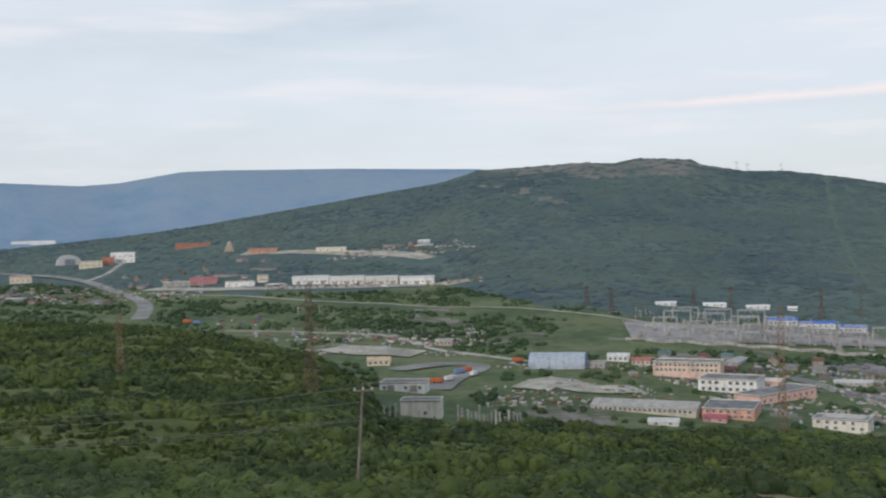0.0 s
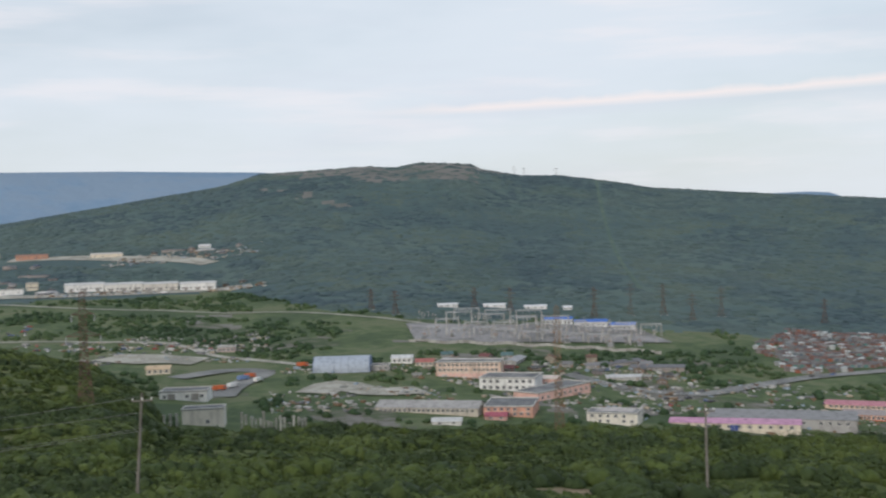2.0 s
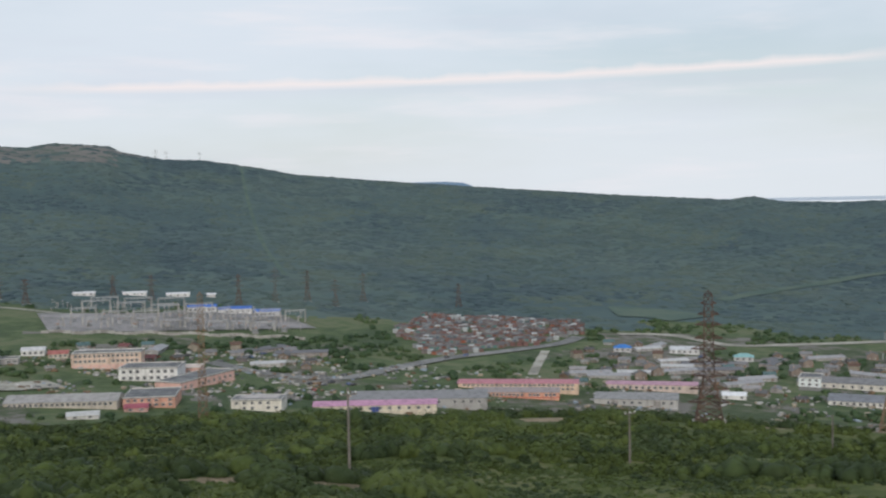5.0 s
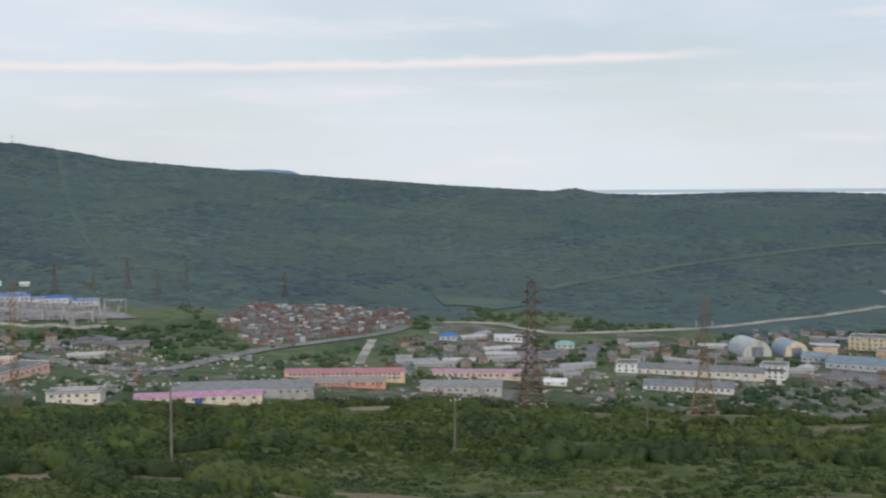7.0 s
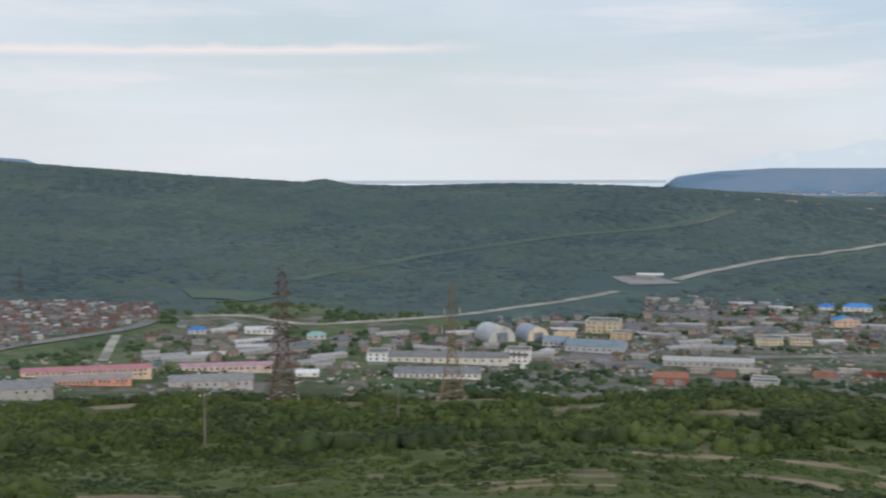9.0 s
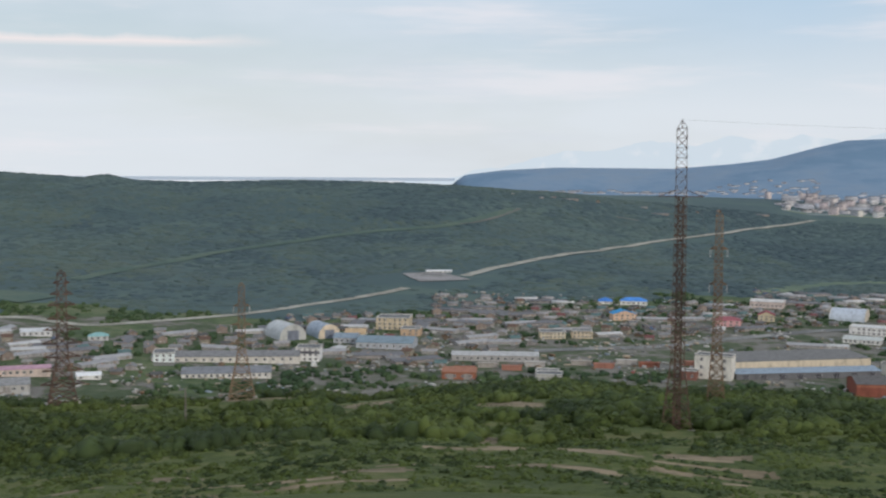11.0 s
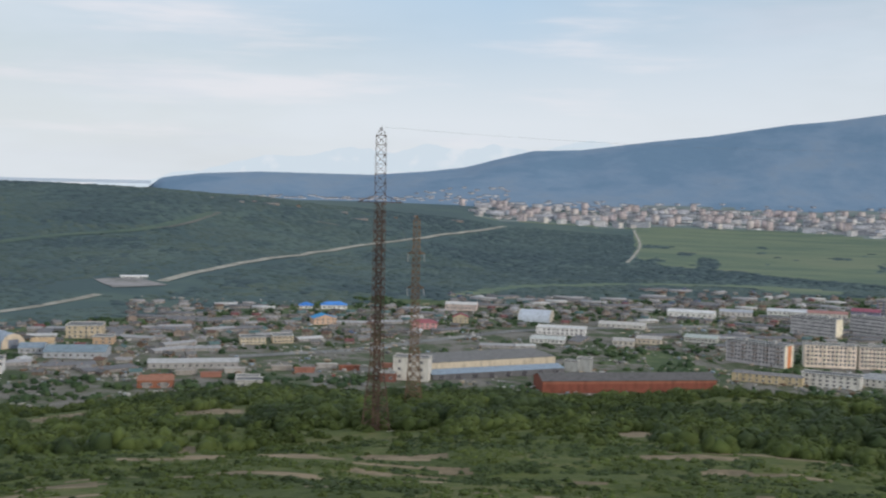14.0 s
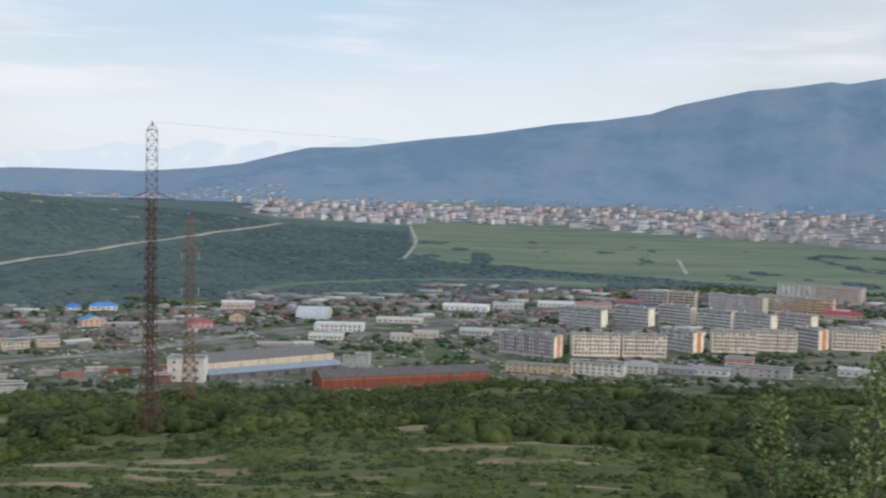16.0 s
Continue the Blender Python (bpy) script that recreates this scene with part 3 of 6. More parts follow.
def window_meshes(places, wide, tall, y, side):
    """Panes and the pale frames round them, at (across, up) places on a wall."""
    frames, panes, f = bmesh.new(), bmesh.new(), 0.12
    for c, z in places:
        for a in ((c - wide / 2 - f, c - wide / 2, z, z + tall), (c + wide / 2, c + wide / 2 + f, z, z + tall), (c - wide / 2 - f, c + wide / 2 + f, z + tall, z + tall + f), (c - wide / 2 - f, c + wide / 2 + f, z - f, z)):
            box(frames, a[0], a[1], min(y, y + side * 0.08), max(y, y + side * 0.08), a[2], a[3])
        box(panes, c - wide / 2, c + wide / 2, min(y, y + side * 0.03), max(y, y + side * 0.03), z, z + tall)
    return frames, panes


def window_row(parent, w, z, count, wide, tall, y=0.0, side=-1, skip=0.0, seed=1, single=True):
    """One storey's windows: single ones on small fronts, a joined row where they are many and small."""
    rnd = random.Random(seed)
    places = [(-w / 2 + w / count * (i + 0.5), z) for i in range(count) if rnd.random() >= skip]
    if single and 0 < len(places) <= 4 and side < 0:
        for p in places:
            frames, panes = window_meshes([p], wide, tall, y, side)
            part("window_frame", frames, TRIM, part("window", panes, GLASS, parent))
    elif places:
        frames, panes = window_meshes(places, wide, tall, y, side)
        row = tagged(part("window_row", panes, GLASS, parent, "row of dark windows"), kind="stuff")
        tagged(part("window_frame", frames, TRIM, row), kind="stuff")


def roof_part(parent, kind, w, d, h, mat, label, rise=None, eave=0.4):
    bm = bmesh.new()
    if kind == "flat":
        box(bm, -w / 2 - 0.25, w / 2 + 0.25, -0.25, d + 0.25, h, h + 0.35)
        roof = part("roof", bm, mat, parent, label)
        edge = bmesh.new()
        for a in ((-w / 2 - 0.25, w / 2 + 0.25, -0.25, 0.05), (-w / 2 - 0.25, w / 2 + 0.25, d - 0.05, d + 0.25), (-w / 2 - 0.25, -w / 2 + 0.05, 0.05, d - 0.05), (w / 2 - 0.05, w / 2 + 0.25, 0.05, d - 0.05)):
            box(edge, *a, h + 0.35, h + 0.75)
        part("parapet", edge, TRIM, roof)
        return roof
    rise = rise or d * 0.2
    if kind == "gable":
        t = 0.22
        prism(bm, [(-eave, h - eave * rise / (d / 2)), (d / 2, h + rise), (d + eave, h - eave * rise / (d / 2)), (d + eave, h + t - eave * rise / (d / 2)), (d / 2, h + rise + t), (-eave, h + t - eave * rise / (d / 2))], -w / 2 - eave, w / 2 + eave)
    elif kind == "cross":
        t, s = 0.22, w / 2
        prism(bm, [(-s - eave, h - 0.1), (0, h + rise), (s + eave, h - 0.1), (s + eave, h + t - 0.1), (0, h + rise + t), (-s - eave, h + t - 0.1)], -eave, d + eave, axis="y")
    elif kind == "shed":
        prism(bm, [(-eave, h), (d + eave, h + rise), (d + eave, h + rise + 0.22), (-eave, h + 0.22)], -w / 2 - eave, w / 2 + eave)
    elif kind == "hip":
        e = min(d / 2, w / 2) * 0.9
        v = [bm.verts.new(p) for p in ((-w / 2 - eave, -eave, h), (w / 2 + eave, -eave, h), (w / 2 + eave, d + eave, h), (-w / 2 - eave, d + eave, h), (-w / 2 + e, d / 2, h + rise), (w / 2 - e, d / 2, h + rise))]
        for f in ((0, 1, 5, 4), (1, 2, 5), (2, 3, 4, 5), (3, 0, 4), (3, 2, 1, 0)):
            bm.faces.new([v[i] for i in f])
    return part("roof", bm, mat, parent, label)


def gable_walls(bm, w, d, h, rise, kind):
    if kind == "gable":
        for x in (-w / 2, w / 2 - 0.3):
            prism(bm, [(0.02, h), (d - 0.02, h), (d / 2, h + rise - 0.05)], x, x + 0.3)
    elif kind == "cross":
        for y in (0, d - 0.3):
            prism(bm, [(-w / 2 + 0.02, h), (w / 2 - 0.02, h), (0, h + rise - 0.05)], y, y + 0.3, axis="y")
    elif kind == "shed":
        for x in (-w / 2, w / 2 - 0.3):
            prism(bm, [(0.3, h), (d, h), (d, h + rise - 0.02)], x, x + 0.3)
        box(bm, -w / 2, w / 2, d - 0.3, d, h, h + rise - 0.02)


def building(x, y, heading, w, d, h, wall, roof, roof_kind="flat", storeys=2, bays=8, label="", category="building", name="building", rise=None, skip=0.05, gates=0, gate=(0.30, 0.28, 0.26), plinth=None, roof_label="", band=None, win=(1.5, 1.5), chimney=False, ends=True, z=None):
    """A house or shed: its front stands on the local x axis, its depth goes along y."""
    h, rise = h * 0.84, (rise or d * 0.2) * 0.75
    e = root(name, x, y, heading, label, category, z=z)
    footprint(x, y, heading, w, d)
    bm = bmesh.new()
    box(bm, -w / 2, w / 2, 0, d, -2.5, h)
    if roof_kind in ("gable", "cross", "shed"):
        gable_walls(bm, w, d, h, rise or d * 0.2, roof_kind)
    part("wall", bm, paint_of(wall), e)
    roof_part(e, roof_kind, w, d, h, TAR if roof is None else paint_of(roof), roof_label or "weathered roof", rise)
    sh = h / max(storeys, 1)
    tall = min(win[1], sh * 0.5)
    for s in range(storeys):
        z0 = s * sh + sh * 0.32
        if bays:
            window_row(e, w * 0.94, z0, bays, min(win[0], w / bays * 0.55), tall, skip=skip, seed=int(x) + s)
            window_row(e, w * 0.94, z0, bays, min(win[0], w / bays * 0.55), tall, y=d, side=1, skip=skip, seed=int(y) + s)
    for g in range(gates):
        c = -w / 2 + w * (g + 0.5) / gates
        bm = box(bmesh.new(), c - 1.9, c + 1.9, -0.10, 0.0, 0, min(3.6, h * 0.8))
        leaf = part("gate", bm, paint_of(gate), e, "painted sheet-metal gate")
        rib = bmesh.new()
        for k in (-1.85, -0.05, 1.75):
            box(rib, c + k, c + k + 0.12, -0.16, -0.10, 0, min(3.6, h * 0.8))
        part("frame", rib, STEEL, leaf)
    if plinth:
        bm = bmesh.new()
        box(bm, -w / 2 - 0.06, w / 2 + 0.06, -0.06, d + 0.06, -2.4, h * plinth[1])
        part("plinth", bm, paint_of(plinth[0]), e, "painted base course")
    if band:
        bm = box(bmesh.new(), -w / 2 - 0.05, w / 2 + 0.05, -0.05, 0, h * band[1], h * band[2])
        part("band", bm, paint_of(band[0]), e, "painted band along the wall")
    if chimney:
        bm = box(bmesh.new(), w * 0.2, w * 0.2 + 0.6, d * 0.55, d * 0.55 + 0.6, h, h + (rise or d * 0.2) + 1.2)
        part("chimney", bm, paint_of((0.38, 0.25, 0.2)), e)
    return e


def footprint(x, y, heading, w, d):
    c, s = math.cos(radians(heading)), math.sin(radians(heading))
    for i in range(int(w / 8) + 1):
        for j in range(int(d / 8) + 1):
            u, v = -w / 2 + (i + 0.5) * w / (int(w / 8) + 1), (j + 0.5) * d / (int(d / 8) + 1)
            claim(x + u * c - v * s, y + u * s + v * c, 6, 14 if j == 0 else 0)


def arch_shed(x, y, heading, w, d, h, skin, end, label, axis="y", gate=(0.20, 0.22, 0.27)):
    """A barrel-vaulted hangar of ribbed sheet: its vault runs along the depth (axis y) or along the front (axis x)."""
    e = root("hangar", x, y, heading, label, "hangar")
    footprint(x, y, heading, w, d)
    span, length = (w, d) if axis == "y" else (d, w)
    n = 14
    prof = [(math.cos(math.pi * i / n), math.sin(math.pi * i / n)) for i in range(n + 1)]
    off = 0 if axis == "y" else d / 2

    lo, hi = (0, d) if axis == "y" else (-w / 2, w / 2)
    part("vault", prism(bmesh.new(), [(off + c * span / 2, s ** 0.8 * h if s > 0 else 0) for c, s in prof], lo + 0.3, hi - 0.3, axis), paint_of(skin), e, "ribbed sheet-metal vault")
    ribs = 8
    for i in range(ribs + 1):
        t = lo + (hi - lo - 0.3) * i / ribs
        part("rib", prism(bmesh.new(), [(off + c * span / 2 * 1.012, s ** 0.8 * h * 1.012 if s > 0 else 0) for c, s in prof], t, t + 0.3, axis), paint_of(end if i in (0, ribs) else tone(skin, 0.85)), e)
    g = bmesh.new()
    if axis == "y":
        box(g, -span * 0.22, span * 0.22, -0.12, 0.0, 0, h * 0.62)
    else:
        box(g, -w / 2 - 0.12, -w / 2, d * 0.28, d * 0.72, 0, h * 0.62)
    part("gate", g, paint_of(gate), e, "painted sliding gate")
    return e


def apartment_block(x, y, heading, w, d, storeys, front, ends, label, bays=14, balcony=None, end_band=None, name="apartment_block", back_front=True):
    """A slab of flats: storeys of windows, balconies in columns, roof hatches and a tinted end wall."""
    e = root(name, x, y, heading, label, "apartment building", "slab blocks of flats")
    footprint(x, y, heading, w, d)
    h = storeys * 2.9 + 0.9
    part("wall", box(bmesh.new(), -w / 2 + 0.02, w / 2 - 0.02, 0, d, -3, h), paint_of(front), e)
    for s in (-1, 1):
        a, b = (-w / 2 - 0.08, -w / 2) if s < 0 else (w / 2, w / 2 + 0.08)
        wall_end = part("end_wall", box(bmesh.new(), a, b, 0.1, d - 0.1, -3, h - 0.1), paint_of(ends), e, "plain end wall of panels")
        if end_band:
            a, b = (a - 0.05, a) if s < 0 else (b, b + 0.05)
            part("painted_band", box(bmesh.new(), a, b, d * 0.34, d * 0.74, -2, h - 0.15), paint_of(end_band), wall_end, "orange painted stripe on the end wall")
    roof = roof_part(e, "flat", w, d, h, TAR, "flat tarred roof")
    for i in range(max(2, int(w / 18))):
        cx = -w / 2 + w * (i + 0.5) / max(2, int(w / 18))
        part("roof_hatch", box(bmesh.new(), cx - 1.3, cx + 1.3, d * 0.4, d * 0.65, h + 0.35, h + 2.2), paint_of((0.42, 0.41, 0.4)), roof)
    for s in range(storeys):
        z0 = 0.9 + s * 2.9 + 0.9
        window_row(e, w - 1.5, z0, bays, 1.45, 1.4, skip=0.03, seed=s + int(x))
        if back_front:
            window_row(e, w - 1.5, z0, bays, 1.45, 1.4, y=d, side=1, skip=0.03, seed=s + int(y))
    if balcony:
        cols = max(2, bays // 3)
        for i in range(cols):
            cx = -w / 2 + (w - 1.5) * (i + 0.5) / cols + 0.75
            for s in range(1, storeys):
                z0, shelf = 0.9 + s * 2.9, bmesh.new()
                box(shelf, cx - 1.6, cx + 1.6, -1.1, -0.1, z0 - 0.12, z0)
                box(shelf, cx - 1.6, cx + 1.6, -1.1, -1.0, z0, z0 + 1.05)
                box(shelf, cx - 1.6, cx - 1.5, -1.0, -0.1, z0, z0 + 1.05)
                box(shelf, cx + 1.5, cx + 1.6, -1.0, -0.1, z0, z0 + 1.05)
                part("balcony", shelf, paint_of(balcony), e)
    return e


def lattice(bm, base, top, h0, h1, panels, t):
    """Four legs and their bracing between two heights, base and top giving the widths."""
    levels = [(h0 + (h1 - h0) * i / panels, (base + (top - base) * i / panels) / 2) for i in range(panels + 1)]
    corner = ((-1, -1), (1, -1), (1, 1), (-1, 1))
    for (z0, a), (z1, b) in zip(levels, levels[1:]):
        for i, (cx, cy) in enumerate(corner):
            nx, ny = corner[(i + 1) % 4]
            bar(bm, (cx * a, cy * a, z0), (cx * b, cy * b, z1), t)
            bar(bm, (cx * a, cy * a, z0), (nx * b, ny * b, z1), t * 0.6)
            bar(bm, (nx * a, ny * a, z0), (cx * b, cy * b, z1), t * 0.6)
            bar(bm, (cx * b, cy * b, z1), (nx * b, ny * b, z1), t * 0.6)
    return bm


def pylon(x, y, heading, tall, foot_w, waist_w, arms, mat, label, thick=0.2, waist=0.45, z=None, panels=(5, 9), insulators=True):
    """A lattice power tower; arms: (height share, half length) of each cross-arm."""
    e = root("pylon", x, y, heading, label, "power pylon", z=z)
    part("lower_tower", lattice(bmesh.new(), foot_w, waist_w, -1.0, tall * waist, panels[0], thick), mat, e)
    part("upper_tower", lattice(bmesh.new(), waist_w, waist_w * 0.72, tall * waist, tall * 0.97, panels[1], thick * 0.66), mat, e)
    cap = bmesh.new()
    bar(cap, (0, 0, tall * 0.97), (0, 0, tall), thick * 0.8)
    bar(cap, (-waist_w * 0.36, 0, tall * 0.97), (0, 0, tall * 0.995), thick * 0.6)
    bar(cap, (waist_w * 0.36, 0, tall * 0.97), (0, 0, tall * 0.995), thick * 0.6)
    part("peak", cap, mat, e)
    for share, half in arms:
        arm = bmesh.new()
        z0, k = tall * share, waist_w * 0.42
        for s in (-1, 1):
            bar(arm, (s * k, -k, z0), (s * half, 0, z0), thick * 0.7)
            bar(arm, (s * k, k, z0), (s * half, 0, z0), thick * 0.7)
            bar(arm, (s * k, 0, z0 + half * 0.28), (s * half, 0, z0), thick * 0.7)
            for q in (0.35, 0.68):
                bar(arm, (s * (k + (half - k) * q), 0, z0), (s * (k + (half - k) * q), 0, z0 + half * 0.28 * (1 - q)), thick * 0.5)
        a = part("cross_arm", arm, mat, e)
        if insulators:
            for s in (-1, 1):
                st = bmesh.new()
                for i in range(6):
                    box(st, s * half - 0.13, s * half + 0.13, -0.13, 0.13, z0 - 0.35 - i * 0.24, z0 - 0.2 - i * 0.24)
                bar(st, (s * half, 0, z0), (s * half, 0, z0 - 1.7), 0.06)
                part("insulator", st, STEEL, a, "hanging insulator string")
    for cx, cy in ((-1, -1), (1, -1), (1, 1), (-1, 1)):
        part("footing", box(bmesh.new(), cx * foot_w / 2 - 0.5, cx * foot_w / 2 + 0.5, cy * foot_w / 2 - 0.5, cy * foot_w / 2 + 0.5, -2.0, 0.25), CONCRETE, e)
    return e


def wire(name, p, q, sag, thick=0.035, label="thin overhead power cable"):
    """A hanging cable between two points."""
    cu = bpy.data.curves.new(name, "CURVE")
    cu.dimensions, cu.bevel_depth, cu.bevel_resolution = "3D", thick, 1
    sp = cu.splines.new("POLY")
    sp.points.add(24)
    p, q = Vector(p), Vector(q)
    for i, pt in enumerate(sp.points):
        t = i / 24
        c = p.lerp(q, t)
        pt.co = (c.x, c.y, c.z - 4 * sag * t * (1 - t), 1)
    cu.materials.append(WIRE)
    return tagged(new(name, cu), label, "cable", "overhead cables")


def wooden_pole(x, y, tall, lean=(0, 0), label="weathered wooden utility pole standing in the scrub", arms=True, heading=0):
    e = root("utility_pole", x, y, heading, label, "utility pole", "utility poles")
    bm = bmesh.new()
    n = 8
    rings = []
    for i in range(6):
        t = i / 5
        r = 0.17 - 0.06 * t
        rings.append([bm.verts.new((lean[0] * t * tall + math.cos(a) * r, lean[1] * t * tall + math.sin(a) * r, -1 + t * (tall + 1))) for a in (2 * math.pi * k / n for k in range(n))])
    for a, b in zip(rings, rings[1:]):
        for k in range(n):
            bm.faces.new((a[k], a[(k + 1) % n], b[(k + 1) % n], b[k]))
    bm.faces.new(rings[-1])
    part("pole", bm, OLD_WOOD, e)
    if arms:
        tx, ty = lean[0] * tall, lean[1] * tall
        arm = part("crossarm", box(bmesh.new(), tx - 0.9, tx + 0.9, ty - 0.2, ty - 0.09, tall - 0.75, tall - 0.6), OLD_WOOD, e)
        for k in (-0.8, 0.0, 0.8):
            part("insulator", box(bmesh.new(), tx + k - 0.06, tx + k + 0.06, ty - 0.2, ty - 0.08, tall - 0.6, tall - 0.38), paint_of((0.7, 0.7, 0.66)), arm)
    return e


def ribbon(name, points, width, mat, label, lift=0.25, category="road"):
    """A road that lies on the ground along a line of plan points."""
    P = [Vector((*p, 0)) for p in points]
    line = []
    for i in range(len(P) - 1):
        p0, p1, p2, p3 = P[max(i - 1, 0)], P[i], P[i + 1], P[min(i + 2, len(P) - 1)]
        n = max(4, int((p2 - p1).length / 7))
        for k in range(n):
            t = k / n
            line.append(0.5 * (2 * p1 + (p2 - p0) * t + (2 * p0 - 5 * p1 + 4 * p2 - p3) * t * t + (3 * p1 - p0 - 3 * p2 + p3) * t ** 3))
    line.append(P[-1])
    for c in line:
        claim(c.x, c.y, width / 2 + 2, (2 if mat in (HEATH, ROCKY) else 38) if c.length > 1000 else 40)
    V, cuts = [], 5 if width < 20 else 21
    for i, c in enumerate(line):
        d = (line[min(i + 1, len(line) - 1)] - line[max(i - 1, 0)]).normalized()
        s = Vector((-d.y, d.x, 0)) * width / 2
        for k in np.linspace(-1, 1, cuts):
            V.append((c.x + s.x * k, c.y + s.y * k))
    V = np.array(V)
    Zr = height(V[:, 0], V[:, 1]).reshape(-1, cuts)
    Zr = (np.maximum(Zr, Zr.mean(1, keepdims=True)) if width < 20 and mat not in (HEATH, ROCKY) else Zr + 0.45).ravel() + lift
    n = len(line)
    F = [(cuts * i + k, cuts * i + k + 1, cuts * (i + 1) + k + 1, cuts * (i + 1) + k) for i in range(n - 1) for k in range(cuts - 1)]
    return tagged(new(name, mesh_of(name, np.column_stack([V, Zr]), F, [mat], smooth=True)), label, category, kind="structure")


def car_model(colour, label, big=False):
    e = root("car", 0, 0, 0, label, "truck" if big else "car", "parked vehicles", z=0)
    L, W, H = (7.0, 2.4, 2.9) if big else (4.3, 1.75, 1.45)
    if big:
        body = box(box(bmesh.new(), -L / 2, L * 0.22, -W / 2, W / 2, 0.9, H), L * 0.25, L / 2, -W / 2, W / 2, 0.6, H * 0.85)
        glass = box(bmesh.new(), L * 0.27, L / 2 + 0.03, -W / 2 - 0.02, W / 2 + 0.02, 1.5, 2.1)
    else:
        body = prism(bmesh.new(), [(-L / 2, 0.3), (L / 2, 0.3), (L / 2, 0.75), (L * 0.28, 0.9), (-L / 2, 0.92)], -W / 2, W / 2, axis="y")
        glass = prism(bmesh.new(), [(-L * 0.44, 0.92), (L * 0.27, 0.92), (L * 0.08, H), (-L * 0.33, H)], -W * 0.45, W * 0.45, axis="y")
    part("body", body, paint_of(colour), e)
    cab = part("windows", glass, GLASS, e)
    if not big:
        part("roof_panel", box(bmesh.new(), -L * 0.33, L * 0.08, -W * 0.44, W * 0.44, H, H + 0.04), paint_of(colour), cab)
    for wx in (-L * 0.31, L * 0.31):
        for wy in (-W / 2 + 0.1, W / 2 - 0.1):
            r = 0.48 if big else 0.32
            part("wheel", prism(bmesh.new(), [(wx + math.cos(a) * r, r + math.sin(a) * r) for a in (math.pi * k / 5 for k in range(10))], wy - 0.1, wy + 0.1, axis="y"), TYRE, e)
    return e


def set_out(models, spots, seed=3):
    """Stand copies of the models on the ground at (x, y, heading)."""
    rnd = random.Random(seed)
    for x, y, heading in spots:
        copy_thing(rnd.choice(models), pose(x, y, ground_at(x, y), 0, 0, heading))
        claim(x, y, 4, 10)


def joined(name, models, spots, label, category, seed=3):
    """Many far copies of the models as one mesh."""
    rnd = random.Random(seed)
    mats, data = [], []
    for m in models:
        V, F, I, n = [], [], [], 0
        for o in m.children_recursive:
            me = o.data
            me.calc_loop_triangles()
            V.append(np.array([v.co[:] for v in me.vertices]))
            F.append(np.array([t.vertices[:] for t in me.loop_triangles]) + n)
            n += len(me.vertices)
            if me.materials[0] not in mats:
                mats.append(me.materials[0])
            I.append(np.full(len(me.loop_triangles), mats.index(me.materials[0])))
        data.append((np.concatenate(V), np.concatenate(F), np.concatenate(I)))
    VV, FF, II, n = [], [], [], 0
    for x, y, heading in spots:
        V, F, I = rnd.choice(data)
        c, s = math.cos(radians(heading)), math.sin(radians(heading))
        VV.append(np.column_stack([V[:, 0] * c - V[:, 1] * s + x, V[:, 0] * s + V[:, 1] * c + y, V[:, 2] + ground_at(x, y)]))
        FF.append(F + n)
        II.append(I)
        n += len(V)
    return tagged(new(name, mesh_of(name, np.concatenate(VV), np.concatenate(FF), mats, np.concatenate(II))), label, category, kind="stuff")


def put_away(models):
    for m in models:
        for o in (*m.children_recursive, m):
            bpy.data.objects.remove(o)



def debris(name, regions, label, seed=5):
    """Scrap, boards, blocks and rubble lying about the yards."""
    gd = np.random.default_rng(seed)
    cube = np.array([(x, y, z) for z in (0, 1) for y in (-0.5, 0.5) for x in (-0.5, 0.5)])
    quad = np.array([(0, 2, 3, 1), (4, 5, 7, 6), (0, 1, 5, 4), (1, 3, 7, 5), (3, 2, 6, 7), (2, 0, 4, 6)])
    X, Y, S = [], [], []
    for first, last, near, far, n, size in regions:
        x, y = on_polar(gd.uniform(last, first, n), gd.uniform(near, far, n))
        keep = fbm(x / 25, y / 25, 83) > 0.46
        X.append(x[keep]), Y.append(y[keep]), S.append(gd.uniform(0.4, 1.0, keep.sum()) * size)
    x, y, s = np.concatenate(X), np.concatenate(Y), np.concatenate(S)
    n = len(x)
    a = gd.uniform(0, np.pi, n)
    dims = np.stack([s * gd.uniform(0.5, 2.4, n), s * gd.uniform(0.4, 1.2, n), s * gd.uniform(0.25, 0.9, n)], 1)
    c = cube[None] * dims[:, None]
    V = np.stack([c[..., 0] * np.cos(a)[:, None] - c[..., 1] * np.sin(a)[:, None] + x[:, None], c[..., 0] * np.sin(a)[:, None] + c[..., 1] * np.cos(a)[:, None] + y[:, None], c[..., 2] + height(x, y)[:, None] - 0.1], -1)
    F = (quad[None] + (np.arange(n) * 8)[:, None, None]).reshape(-1, 4)
    mats = [CONCRETE, paint_of((0.50, 0.49, 0.48)), RUST_LIGHT, TAR, paint_of((0.42, 0.36, 0.28)), paint_of((0.30, 0.36, 0.42))]
    I = np.repeat(gd.choice(6, n, p=(0.26, 0.12, 0.16, 0.22, 0.17, 0.07)), 6)
    return tagged(new(name, mesh_of(name, V.reshape(-1, 3), F, mats, I)), label, "debris", kind="stuff")


